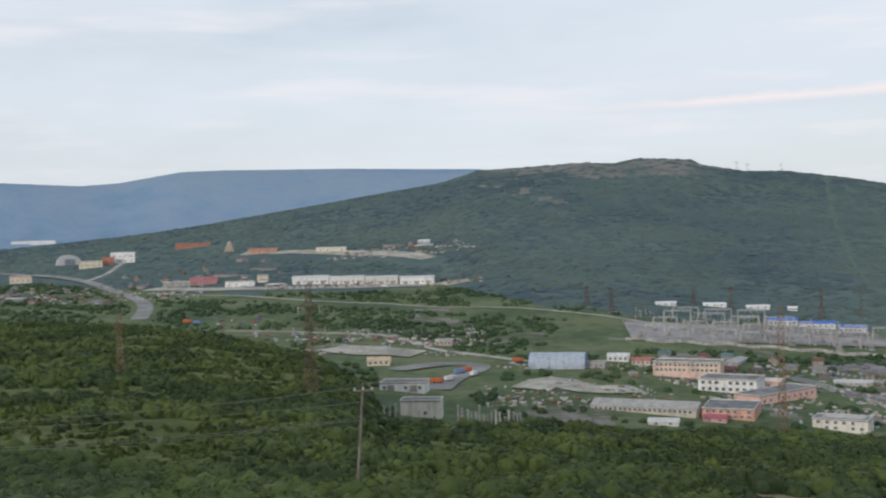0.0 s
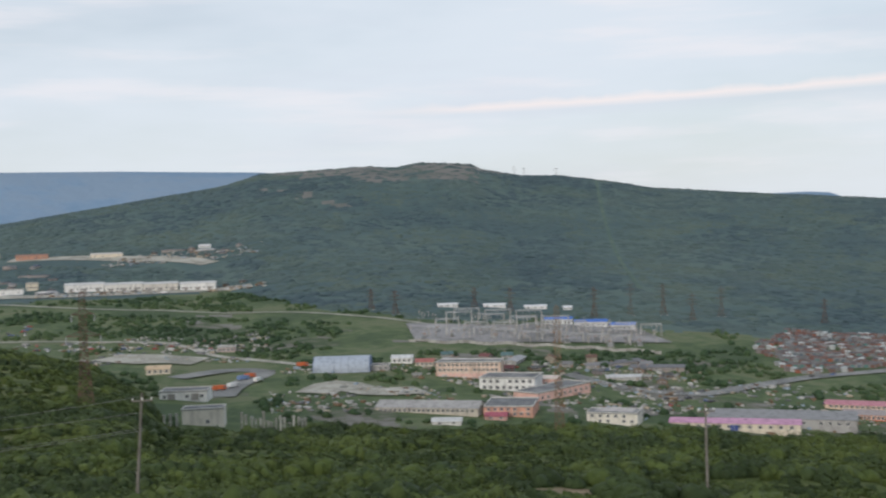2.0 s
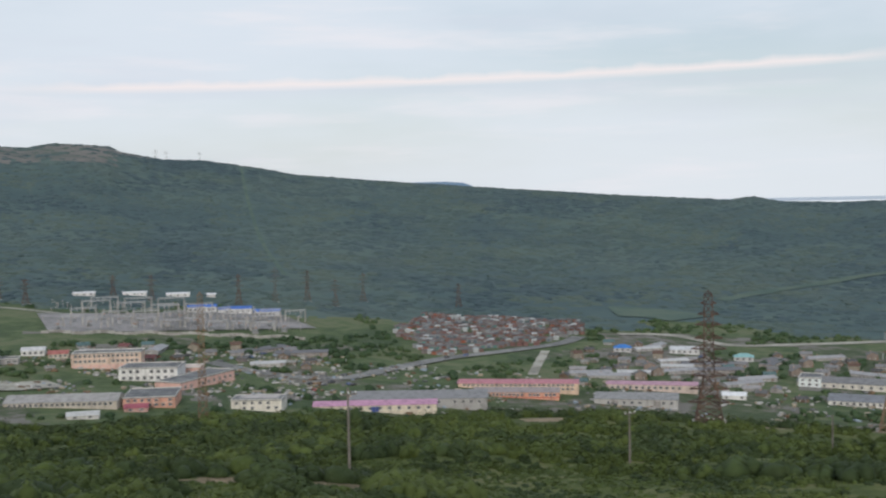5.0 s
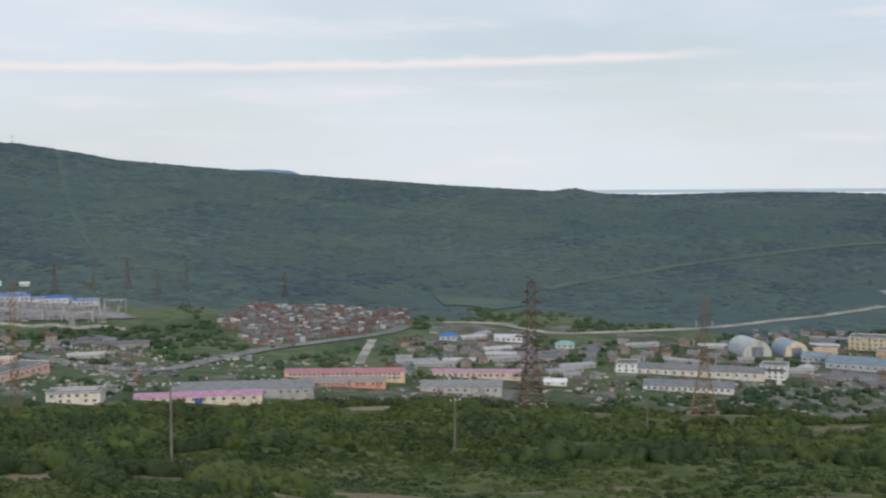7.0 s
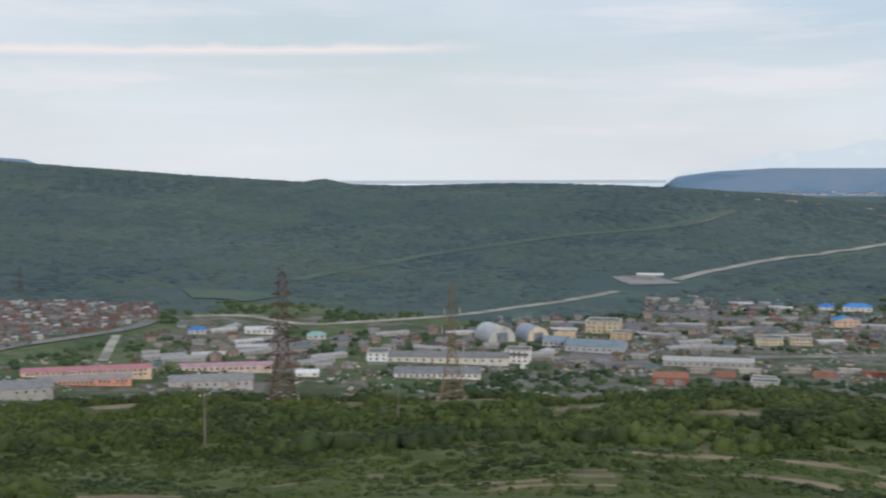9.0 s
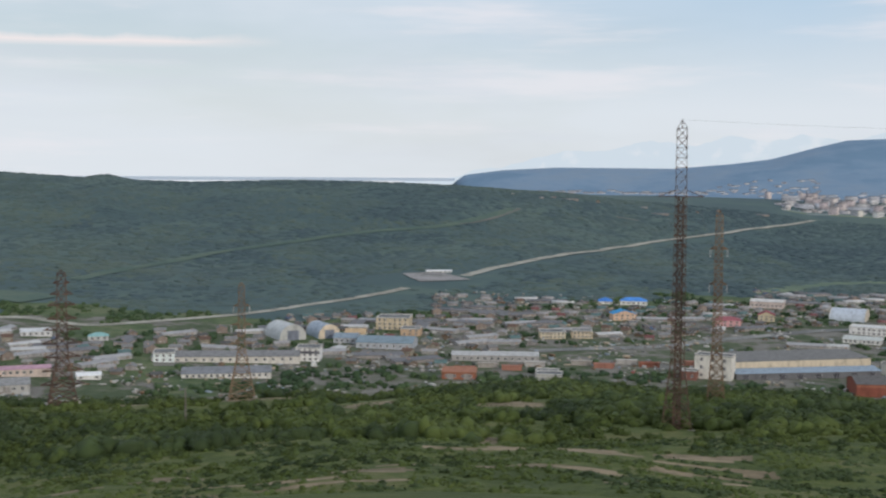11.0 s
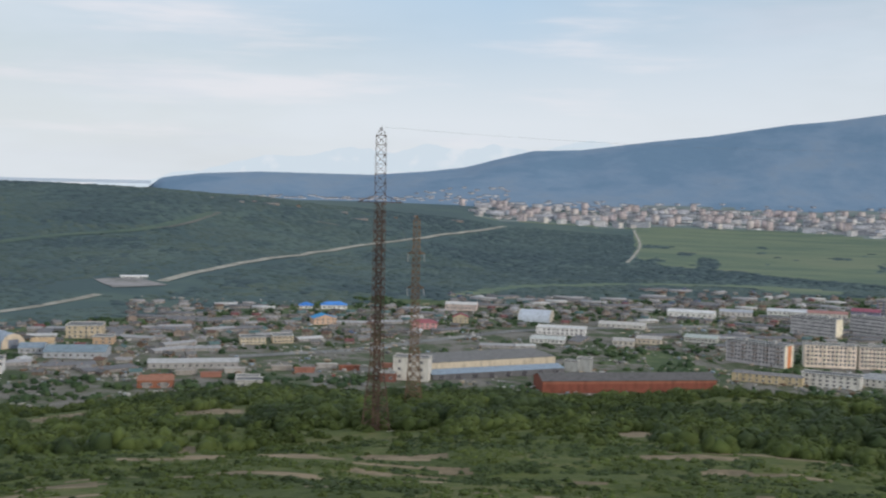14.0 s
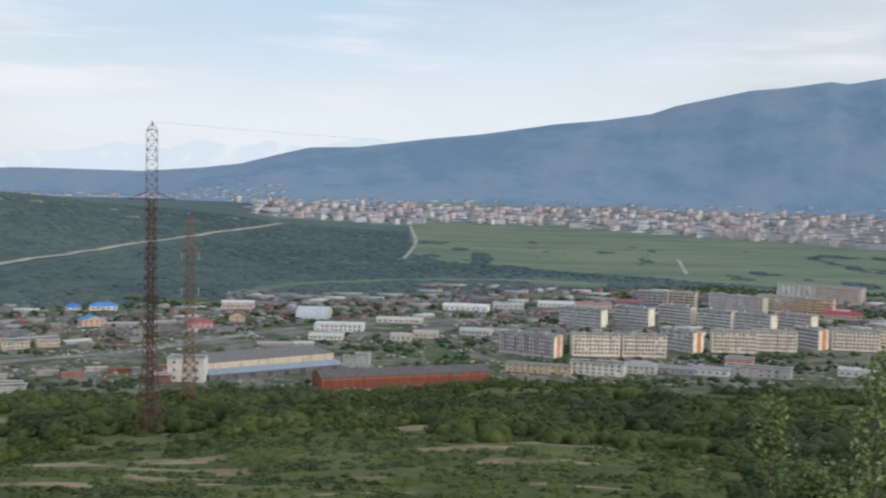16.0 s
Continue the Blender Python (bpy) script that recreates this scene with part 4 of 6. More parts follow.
# ---- roads ----
ribbon('road_west', [(-645, 1536), (-529, 1468), (-430, 1362), (-350, 1214), (-302, 1120), (-272, 1034), (-249, 925)], 14, ASPHALT, 'worn grey asphalt road winding uphill')
ribbon('road_branch', [(-430, 1362), (-420, 1409), (-425, 1501), (-427, 1580)], 7, GRAVEL, 'pale side road climbing to the houses')
ribbon('lane_upper', [(-306, 1176), (-213, 1110), (-118, 1054), (-28, 1003), (55, 961), (114, 906), (156, 862)], 6, GRAVEL, "pale gravel lane along the hill's foot")
ribbon('terrace_road', [(-316, 1220), (-212, 1167), (-107, 1166), (-15, 1179), (27, 1183)], 26, GRAVEL, 'dusty terrace in front of the long sheds')
ribbon('upper_road', [(-260, 1478), (-163, 1466), (-73, 1428), (-16, 1375)], 30, GRAVEL, "gravel road across the hill's flank")
ribbon('lane_lower', [(-165, 854), (-113, 852), (-61, 825), (-27, 789), (-11, 753), (19, 723), (49, 693)], 7, GRAVEL, 'pale lane past the vehicle yards')
ribbon('yard_west', [(-75, 755), (-47, 732), (-17, 720)], 34, GRAVEL, 'wide gravel yard')
ribbon('yard_drive', [(-29, 651), (0, 685), (20, 673), (3, 627), (-4, 590)], 14, ASPHALT, 'grey drive between the sheds')
ribbon('main_road', [(198, 650), (216, 612), (253, 590), (302, 617), (357, 646), (414, 662), (466, 678), (499, 701)], 11, ASPHALT, 'straight grey main road crossing the valley')
ribbon('track_hamlet', [(377, 579), (407, 617), (437, 654)], 6, GRAVEL, 'earth track between the houses')
ribbon('foot_road', [(537, 703), (576, 684), (588, 632), (640, 611), (710, 594), (793, 593), (865, 583), (946, 578)], 11, GRAVEL, 'pale gravel road climbing the wooded hill')
# ROCKY mutes the hill track and scar as if seen through haze
ribbon('hill_track', [(1453, 795), (1494, 785), (1572, 792), (1669, 804)], 7, ROCKY, 'brownish bare track across the forested hill')
ribbon('hill_scar', [(1806, 690), (1811, 683), (1814, 653)], 9, ROCKY, 'pale bare scar on the forested hill')
ribbon('car_park', [(1010, 612), (1024, 600), (1052, 584)], 70, YARD_GREY, 'wide gravel lay-by cut into the forest')
ribbon('hill_road', [(1060, 574), (1122, 579), (1181, 580), (1241, 580), (1297, 574), (1382, 572), (1489, 573), (1602, 571), (1695, 557), (1787, 530), (1914, 517), (2088, 509), (2266, 506), (2479, 504)], 13, GRAVEL, 'pale gravel road crossing the forested slope')
ribbon('valley_road', [(703, 323), (736, 291), (770, 257), (821, 232), (863, 204), (909, 173), (949, 123), (1015, 19)], 12, ASPHALT, 'grey valley road through the settlement')
ribbon('field_road', [(2685, 236), (2260, 186), (1841, 171)], 6, GRAVEL, "pale track at the forest's edge")
ribbon('meadow_track', [(1949, -288), (1608, -250)], 6, GRAVEL, 'pale track in the meadow')
ribbon('switchyard', [(132, 822), (189, 818), (250, 819), (316, 820)], 90, YARD_GREY, 'grey gravel of the electric switchyard')
ribbon('power_line_cut', [(765, 838), (854, 865), (976, 894), (1080, 904), (1182, 885), (1296, 864), (1447, 800), (1658, 808)], 16, HEATH, 'grassy cutting through the forest on the hill')
ribbon('upper_cut', [(662, 1959), (587, 1714), (532, 1526), (467, 1300), (406, 1073)], 5, HEATH, 'faint grassy cutting running up the hill')
ribbon('hill_clearing', [(616, 814), (644, 795), (656, 756)], 60, HEATH, 'grassy clearing at the edge of the forest')
ribbon('works_road', [(101, 598), (74, 595), (59, 622), (44, 594)], 22, GRAVEL, 'rubble-strewn works yard')

# ---- works, sheds and halls ----
building(-22.5, 575.0, -9.8, 23.4, 14, 5.0, (0.72, 0.71, 0.69), None, storeys=1, bays=6, gates=2, label='white flat-roofed garage shed with gates', category='shed', name='shed')
building(-11.8, 505.3, -6.7, 18.0, 10, 8.4, (0.66, 0.62, 0.55), None, storeys=2, bays=4, skip=0.7, label='unfinished pale concrete box building', category='ruin', name='ruin')
building(135.3, 637.8, -22.0, 37.6, 14, 10.2, (0.66, 0.50, 0.40), None, storeys=3, bays=14, label='pink three-storey works building with flat roof', plinth=((0.66, 0.42, 0.36), 0.3), win=(1.6, 1.5))
building(147.0, 593.3, -27.9, 30.7, 20, 7.9, (0.72, 0.71, 0.69), None, storeys=2, bays=8, label='white two-storey building with dark flat roof', win=(1.8, 1.6))
building(91.8, 532.7, -26.2, 50.9, 16, 3.2, (0.50, 0.45, 0.38), (0.33, 0.32, 0.31), 'gable', storeys=1, bays=20, rise=3.2, label='long grey-roofed shed with pale walls', category='shed', name='shed')
building(129.4, 521.7, -21.9, 23.5, 26, 5.2, (0.60, 0.33, 0.25), None, storeys=2, bays=7, skip=0.2, label='salmon brick workshop with flat dark roof', band=((0.62, 0.40, 0.32), 0.45, 0.56))
building(174.2, 576.6, 37.1, 46.9, 16, 5.5, (0.66, 0.42, 0.36), None, storeys=1, bays=9, label='low pink workshop with tarred roof', category='workshop', name='workshop')
building(172.5, 606.5, -25.9, 12.7, 12, 4.9, (0.66, 0.42, 0.36), (0.6, 0.5, 0.45), storeys=1, bays=3, label='small pink annex building', category='workshop', name='workshop')
building(176.2, 508.4, -29.1, 23.9, 14, 5.6, (0.66, 0.62, 0.55), None, storeys=2, bays=6, skip=0.15, label='abandoned pale two-storey house with stained walls', category='house', name='house', win=(1.5, 1.7))
building(95.8, 502.5, -15.8, 13.3, 8, 1.9, (0.62, 0.61, 0.59), (0.5, 0.5, 0.49), 'gable', storeys=1, bays=2, label='low white outbuilding beside the works', category='shed', name='shed')
building(121.1, 512.6, -18.3, 10.2, 8, 2.2, (0.50, 0.32, 0.28), (0.34, 0.10, 0.13), 'gable', storeys=1, bays=2, label='outbuilding with dark red roof', category='shed', name='shed')
arch_shed(64.6, 662.3, -11.6, 33.3, 24, 8.6, (0.36, 0.40, 0.46), (0.20, 0.25, 0.36), 'grey-blue barrel-vaulted hangar beside the road', axis='x')
building(-139.8, 1194.9, 2.7, 38.4, 18, 8.9, (0.72, 0.71, 0.69), (0.55, 0.55, 0.54), 'gable', storeys=1, bays=8, gates=3, rise=2, label='long white storage shed on the terrace', category='shed', name='shed')
building(-101.0, 1190.1, 0.8, 36.3, 18, 8.9, (0.66, 0.64, 0.6), (0.55, 0.55, 0.54), 'gable', storeys=1, bays=8, gates=3, rise=2, label='long white storage shed on the terrace', category='shed', name='shed')
building(-64.6, 1186.3, -0.9, 33.8, 18, 8.9, (0.58, 0.55, 0.5), (0.55, 0.55, 0.54), 'gable', storeys=1, bays=8, gates=3, rise=2, label='long white storage shed on the terrace', category='shed', name='shed')
building(-27.6, 1181.1, -2.7, 35.4, 18, 8.8, (0.72, 0.71, 0.69), (0.55, 0.55, 0.54), 'gable', storeys=1, bays=8, gates=3, rise=2, label='long white storage shed on the terrace', category='shed', name='shed')
building(-261.0, 1236.8, 5.9, 29.1, 10, 8.0, (0.45, 0.22, 0.22), (0.36, 0.14, 0.16), 'gable', storeys=1, bays=4, label='red-roofed shop building in the valley', category='house', name='house')
building(-289.5, 1232.2, 7.2, 29.1, 10, 5.5, (0.36, 0.35, 0.34), None, 'flat', storeys=1, bays=4, label='low grey yard building', category='house', name='house')
building(-194.9, 1225.0, 3.0, 11.2, 10, 7.9, (0.62, 0.55, 0.44), (0.4, 0.36, 0.3), 'gable', storeys=1, bays=4, label='narrow cream house in the valley', category='house', name='house')
building(-213.2, 1189.5, 4.2, 30.2, 10, 5.9, (0.72, 0.71, 0.69), None, 'flat', storeys=1, bays=4, label='low white yard building', category='house', name='house')
building(-426.9, 1515.7, 9.7, 30.7, 10, 15.0, (0.72, 0.71, 0.69), (0.72, 0.72, 0.72), 'gable', storeys=2, bays=4, label='tall white house with orange base', category='house', name='house')
building(-459.5, 1482.6, 11.2, 29.5, 10, 10.3, (0.62, 0.55, 0.44), None, 'flat', storeys=1, bays=4, label='cream flat-roofed house in the valley', category='house', name='house')
building(-441.8, 1498.1, 10.4, 14.1, 10, 11.1, (0.45, 0.2, 0.14), (0.4, 0.16, 0.12), 'gable', storeys=1, bays=4, label='red-brown roofed house in the valley', category='house', name='house')
building(-355.6, 1620.5, 6.4, 49.8, 10, 6.4, (0.35, 0.17, 0.12), (0.32, 0.14, 0.1), 'gable', storeys=1, bays=4, label='low red-brown roofed building', category='house', name='house')
building(-522.1, 1403.1, 14.4, 25.5, 10, 9.7, (0.62, 0.55, 0.44), (0.4, 0.3, 0.26), 'gable', storeys=1, bays=4, label='cream house by the road', category='house', name='house')
building(-1156.5, 3288.9, 13.4, 71.5, 10, 13.1, (0.72, 0.71, 0.69), (0.7, 0.7, 0.7), 'flat', storeys=1, bays=4, label='white flat building on the plain', category='house', name='house')
building(-1217.1, 3282.6, 14.3, 52.5, 10, 9.5, (0.72, 0.71, 0.69), (0.6, 0.6, 0.6), 'flat', storeys=1, bays=4, label='small white building on the plain', category='house', name='house')
building(-233.2, 1472.8, 3.0, 37.3, 10, 6.6, (0.45, 0.25, 0.18), (0.35, 0.2, 0.15), 'gable', storeys=1, bays=4, label='brown-roofed shed in the valley', category='house', name='house')
building(-143.8, 1465.8, -0.4, 38.3, 10, 5.7, (0.62, 0.55, 0.44), (0.5, 0.48, 0.45), 'gable', storeys=1, bays=4, label='cream shed on the hillside', category='house', name='house')
building(-24.3, 1494.1, -5.1, 15.0, 10, 3.2, (0.72, 0.71, 0.69), (0.6, 0.6, 0.6), 'gable', storeys=1, bays=4, label='lone white house on the slope', category='house', name='house')
building(-1.1, 766.1, -5.9, 11.5, 10, 3.8, (0.45, 0.36, 0.33), None, 'flat', storeys=1, bays=4, label='small brick kiosk in the valley', category='house', name='house')
building(-39.6, 667.0, -2.6, 13.4, 10, 3.7, (0.62, 0.55, 0.44), (0.5, 0.38, 0.26), 'gable', storeys=1, bays=4, label='cream shed in the yard', category='house', name='house')
building(104.9, 690.3, -14.6, 12.9, 10, 3.8, (0.72, 0.71, 0.69), (0.6, 0.6, 0.6), 'gable', storeys=1, bays=4, label='white house with grey roof', category='house', name='house')
building(117.0, 679.7, -15.8, 11.0, 10, 3.0, (0.62, 0.55, 0.44), (0.42, 0.16, 0.14), 'gable', storeys=1, bays=4, label='house with dark red roof', category='house', name='house')
building(86.6, 665.4, -13.4, 13.4, 10, 3.3, (0.36, 0.35, 0.34), None, 'flat', storeys=1, bays=4, label='low grey store in the valley', category='house', name='house')
arch_shed(-503.4, 1533.6, 26.2, 30.8, 20, 13.7, (0.55, 0.57, 0.58), (0.5, 0.5, 0.5), 'pale arched hangar near the hill road')
building(188.4, 964.5, -11.1, 17.6, 8, 2.6, (0.72, 0.71, 0.69), (0.74, 0.74, 0.74), 'shed', storeys=1, bays=3, rise=1, label='white hut at the edge of the forest', category='hut', name='hut')
building(230.9, 968.5, -13.4, 19.3, 8, 2.6, (0.72, 0.71, 0.69), (0.74, 0.74, 0.74), 'shed', storeys=1, bays=3, rise=1, label='white hut at the edge of the forest', category='hut', name='hut')
building(266.8, 964.1, -15.5, 19.4, 8, 2.6, (0.72, 0.71, 0.69), (0.74, 0.74, 0.74), 'shed', storeys=1, bays=3, rise=1, label='white hut at the edge of the forest', category='hut', name='hut')
building(293.9, 957.2, -17.1, 7.5, 8, 2.6, (0.72, 0.71, 0.69), (0.74, 0.74, 0.74), 'shed', storeys=1, bays=3, rise=1, label='white hut at the edge of the forest', category='hut', name='hut')
building(233.7, 499.8, -28.1, 60.3, 11, 4.0, (0.62, 0.55, 0.44), (0.50, 0.28, 0.40), 'gable', storeys=1, bays=12, rise=2.0, gates=1, label='long cream hall with pink sheet roof', band=((0.66, 0.62, 0.5), 0.2, 0.35), gate=(0.06, 0.09, 0.25), category='hall', name='hall')
building(263.9, 512.0, -30.3, 70.4, 26, 4.2, (0.36, 0.35, 0.34), (0.24, 0.24, 0.245), 'gable', storeys=1, bays=16, rise=3, label='long grey-roofed hall in the valley', category='hall', name='hall')
building(340.0, 537.4, -36.3, 67.6, 13, 5.2, (0.64, 0.48, 0.36), (0.50, 0.23, 0.27), 'gable', storeys=2, bays=24, rise=1.8, label='long cream two-storey works with rose roof', category='works', name='works')
building(327.9, 520.6, -36.2, 47.0, 12, 3.6, (0.62, 0.33, 0.24), (0.35, 0.30, 0.29), 'shed', storeys=1, bays=20, rise=1, label='low salmon annex along the works', band=((0.55, 0.08, 0.05), 0.1, 0.2), category='works', name='works')
building(415.9, 513.6, -42.0, 51.7, 11, 4.2, (0.58, 0.48, 0.42), (0.48, 0.30, 0.37), 'gable', storeys=1, bays=14, rise=1.6, label='long hall with faded pink roof', category='hall', name='hall')
building(378.1, 480.2, -41.2, 44.2, 22, 4.4, (0.42, 0.41, 0.39), (0.27, 0.27, 0.27), 'gable', storeys=1, bays=10, gates=2, rise=2.5, label='grey concrete garage hall', category='hall', name='hall')
building(444.5, 476.7, -43.0, 13.0, 9, 2.5, (0.72, 0.71, 0.69), (0.8, 0.8, 0.8), 'shed', storeys=1, bays=3, rise=0.8, label='low store with bright white roof', category='shed', name='shed')
building(177.7, 510.8, -31.2, 23.1, 13, 5.1, (0.66, 0.62, 0.55), (0.4, 0.38, 0.37), 'hip', storeys=2, bays=6, skip=0.2, label='stained white two-storey house', category='house', name='house', win=(1.5, 1.7))
building(537.5, 458.3, -55.5, 90.3, 20, 4.4, (0.58, 0.55, 0.50), (0.22, 0.22, 0.225), 'gable', storeys=1, bays=16, rise=3, label='long pale warehouse with dark roof', category='warehouse', name='warehouse')
building(573.7, 422.9, -61.6, 15.0, 16, 9.6, (0.76, 0.75, 0.74), None, storeys=3, bays=4, label='white three-storey head building', band=((0.1, 0.1, 0.12), 0.6, 0.8))
building(514.3, 487.5, -52.5, 12.8, 18, 6.2, (0.70, 0.75, 0.74), None, storeys=2, bays=3, label='white end building of the warehouse')
building(498.0, 424.1, -51.6, 50.5, 22, 3.4, (0.66, 0.64, 0.6), (0.21, 0.22, 0.24), 'gable', storeys=1, bays=14, rise=3, label='long white shed with slate-grey roof', category='shed', name='shed')
arch_shed(636.9, 481.8, -30.9, 19.7, 30, 11.0, (0.52, 0.55, 0.57), (0.5, 0.5, 0.48), 'tall pale barrel-vaulted hangar')
arch_shed(659.8, 466.8, -32.7, 16.5, 26, 10.0, (0.36, 0.42, 0.50), (0.62, 0.52, 0.4), 'blue-grey barrel-vaulted hangar in the valley')
building(722.9, 453.6, -65.9, 24.9, 22, 10.6, (0.55, 0.46, 0.33), None, storeys=3, bays=6, label='yellow three-storey building with concrete side')
building(706.9, 428.2, -66.8, 14.1, 14, 5.8, (0.52, 0.37, 0.25), None, storeys=2, bays=3, label='ochre two-storey annex in the valley')
building(645.4, 411.7, -67.5, 38.7, 26, 5.0, (0.40, 0.42, 0.45), (0.22, 0.29, 0.34), 'gable', storeys=1, bays=8, rise=4, label='workshop with blue-grey sheet roof', category='workshop', name='workshop')
building(648.8, 446.1, -65.5, 15.9, 18, 4.5, (0.40, 0.42, 0.45), (0.24, 0.30, 0.36), 'gable', storeys=1, bays=4, rise=3, label='shed with blue sheet roof', category='workshop', name='workshop')
building(670.8, 452.5, -61.0, 14.5, 16, 4.4, (0.62, 0.55, 0.44), (0.5, 0.36, 0.22), 'gable', storeys=1, bays=4, label='ochre shed behind the hangars', category='shed', name='shed')
building(973.4, 381.1, -68.6, 12.5, 14, 2.9, (0.72, 0.71, 0.69), (0.06, 0.22, 0.62), 'hip', storeys=1, bays=5, rise=4, label='house with bright blue roof', category='house', name='house')
building(979.2, 355.9, -70.0, 23.8, 14, 4.4, (0.72, 0.71, 0.69), (0.08, 0.26, 0.66), 'hip', storeys=1, bays=5, rise=4, label='house with bright blue roof', category='house', name='house')
building(880.9, 327.5, -55.6, 19.3, 14, 6.2, (0.64, 0.45, 0.33), (0.05, 0.3, 0.6), 'cross', storeys=2, bays=4, rise=4, label='peach house with blue roof', category='house', name='house')
building(647.3, 328.1, -63.1, 56.0, 16, 4.5, (0.36, 0.35, 0.34), (0.44, 0.44, 0.44), 'gable', storeys=1, bays=12, rise=2, label='long low shed with pale grey roof', category='shed', name='shed')
building(579.0, 317.4, -65.3, 19.8, 14, 5.0, (0.32, 0.13, 0.08), (0.35, 0.16, 0.1), 'shed', storeys=1, bays=4, gates=2, label='rust-red brick store in the valley', category='shed', name='shed', rise=1)
building(613.4, 276.3, -69.8, 13.4, 12, 3.9, (0.6, 0.57, 0.5), None, storeys=1, bays=3, label='low pale concrete house', category='house', name='house', win=(2, 1.4))
building(757.5, 336.7, -60.0, 18.2, 16, 5.6, (0.58, 0.5, 0.36), None, storeys=2, bays=6, label='ochre two-storey house in the valley', category='house', name='house')
building(772.0, 319.6, -61.5, 15.0, 16, 6.0, (0.58, 0.48, 0.34), None, storeys=2, bays=5, label='sand-coloured two-storey house in the valley', category='house', name='house')
building(597.6, 268.0, -68.8, 14.7, 12, 5.6, (0.5, 0.49, 0.46), None, storeys=1, bays=2, skip=0, label='small grey concrete house', category='house', name='house', win=(2.4, 1.6))
building(1065.3, 609.1, -60.2, 27.5, 10, 2.2, (0.72, 0.71, 0.69), (0.78, 0.78, 0.78), 'shed', storeys=1, bays=6, rise=0.6, label='white roadside cafe at the lay-by', category='cafe', name='cafe')
building(603.8, 326.9, -61.6, 12.3, 3.2, 3.4, (0.30, 0.12, 0.08), (0.30, 0.12, 0.08), 'gable', storeys=0, bays=0, rise=0.5, label='goods wagon body standing in the rail yard', category='wagon', name='wagon')
building(624.2, 321.2, -62.8, 12.6, 3.2, 3.4, (0.36, 0.33, 0.30), (0.36, 0.33, 0.30), 'gable', storeys=0, bays=0, rise=0.5, label='goods wagon body standing in the rail yard', category='wagon', name='wagon')
building(623.9, 304.7, -64.0, 12.4, 3.2, 3.4, (0.33, 0.16, 0.12), (0.33, 0.16, 0.12), 'gable', storeys=0, bays=0, rise=0.5, label='goods wagon body standing in the rail yard', category='wagon', name='wagon')
building(644.6, 298.6, -65.1, 12.7, 3.2, 3.4, (0.42, 0.40, 0.38), (0.42, 0.40, 0.38), 'gable', storeys=0, bays=0, rise=0.5, label='goods wagon body standing in the rail yard', category='wagon', name='wagon')
building(664.9, 275.8, -67.5, 12.9, 3.2, 3.4, (0.36, 0.33, 0.30), (0.36, 0.33, 0.30), 'gable', storeys=0, bays=0, rise=0.5, label='goods wagon body standing in the rail yard', category='wagon', name='wagon')
building(663.6, 259.9, -68.6, 12.8, 3.2, 3.4, (0.33, 0.16, 0.12), (0.33, 0.16, 0.12), 'gable', storeys=0, bays=0, rise=0.5, label='goods wagon body standing in the rail yard', category='wagon', name='wagon')
building(685.0, 252.9, -69.7, 13.1, 3.2, 3.4, (0.42, 0.40, 0.38), (0.42, 0.40, 0.38), 'gable', storeys=0, bays=0, rise=0.5, label='goods wagon body standing in the rail yard', category='wagon', name='wagon')
building(683.5, 237.4, -70.8, 13.0, 3.2, 3.4, (0.30, 0.12, 0.08), (0.30, 0.12, 0.08), 'gable', storeys=0, bays=0, rise=0.5, label='goods wagon body standing in the rail yard', category='wagon', name='wagon')
building(703.1, 214.8, -73.0, 13.2, 3.2, 3.4, (0.33, 0.16, 0.12), (0.33, 0.16, 0.12), 'gable', storeys=0, bays=0, rise=0.5, label='goods wagon body standing in the rail yard', category='wagon', name='wagon')
building(724.7, 206.9, -74.1, 13.5, 3.2, 3.4, (0.42, 0.40, 0.38), (0.42, 0.40, 0.38), 'gable', storeys=0, bays=0, rise=0.5, label='goods wagon body standing in the rail yard', category='wagon', name='wagon')
building(664.0, 191.1, -87.9, 22.0, 11, 16.7, (0.70, 0.67, 0.61), None, storeys=3, bays=3, label='white three-storey tower house with stained render', win=(1.5, 1.9), skip=0.1)
building(709.9, 148.8, -49.2, 92.9, 30, 11.0, (0.58, 0.50, 0.38), (0.20, 0.195, 0.19), 'shed', storeys=1, bays=0, rise=1.6, label='long cream depot hall with dark roof', category='hall', name='hall')
building(700.4, 142.3, -51.3, 93.3, 9, 4.4, (0.16, 0.16, 0.17), (0.27, 0.34, 0.42), 'shed', storeys=1, bays=0, rise=2.2, gates=8, label='open lean-to with blue-grey sheet roof', category='shed', name='lean_to', gate=(0.07, 0.07, 0.08))
building(680.2, 58.6, -65.9, 108.3, 22, 9.0, (0.24, 0.08, 0.055), (0.125, 0.12, 0.12), 'gable', storeys=1, bays=0, rise=4, gates=0, label='long red brick hall with dark roof', category='hall', name='hall', band=((0.30, 0.12, 0.08), 0.75, 0.95))
building(654.9, 202.9, -82.8, 8.7, 8, 6.0, (0.22, 0.10, 0.08), None, storeys=1, bays=2, label='dark brick shed by the tower house', category='shed', name='shed')
building(902.6, 135.1, -87.5, 39.3, 18, 6.4, (0.70, 0.69, 0.68), (0.6, 0.6, 0.6), 'flat', storeys=2, bays=10, label='white two-storey office building')
arch_shed(970.6, 168.8, -88.1, 28.2, 30, 9.4, (0.52, 0.57, 0.64), (0.55, 0.5, 0.42), 'blue-white barrel-vaulted hangar in the valley', axis='x')
building(870.3, 81.6, -88.6, 16.1, 12, 4.3, (0.6, 0.56, 0.48), (0.42, 0.40, 0.38), 'gable', storeys=1, bays=4, label='low ruined farm shed', category='shed', name='shed')
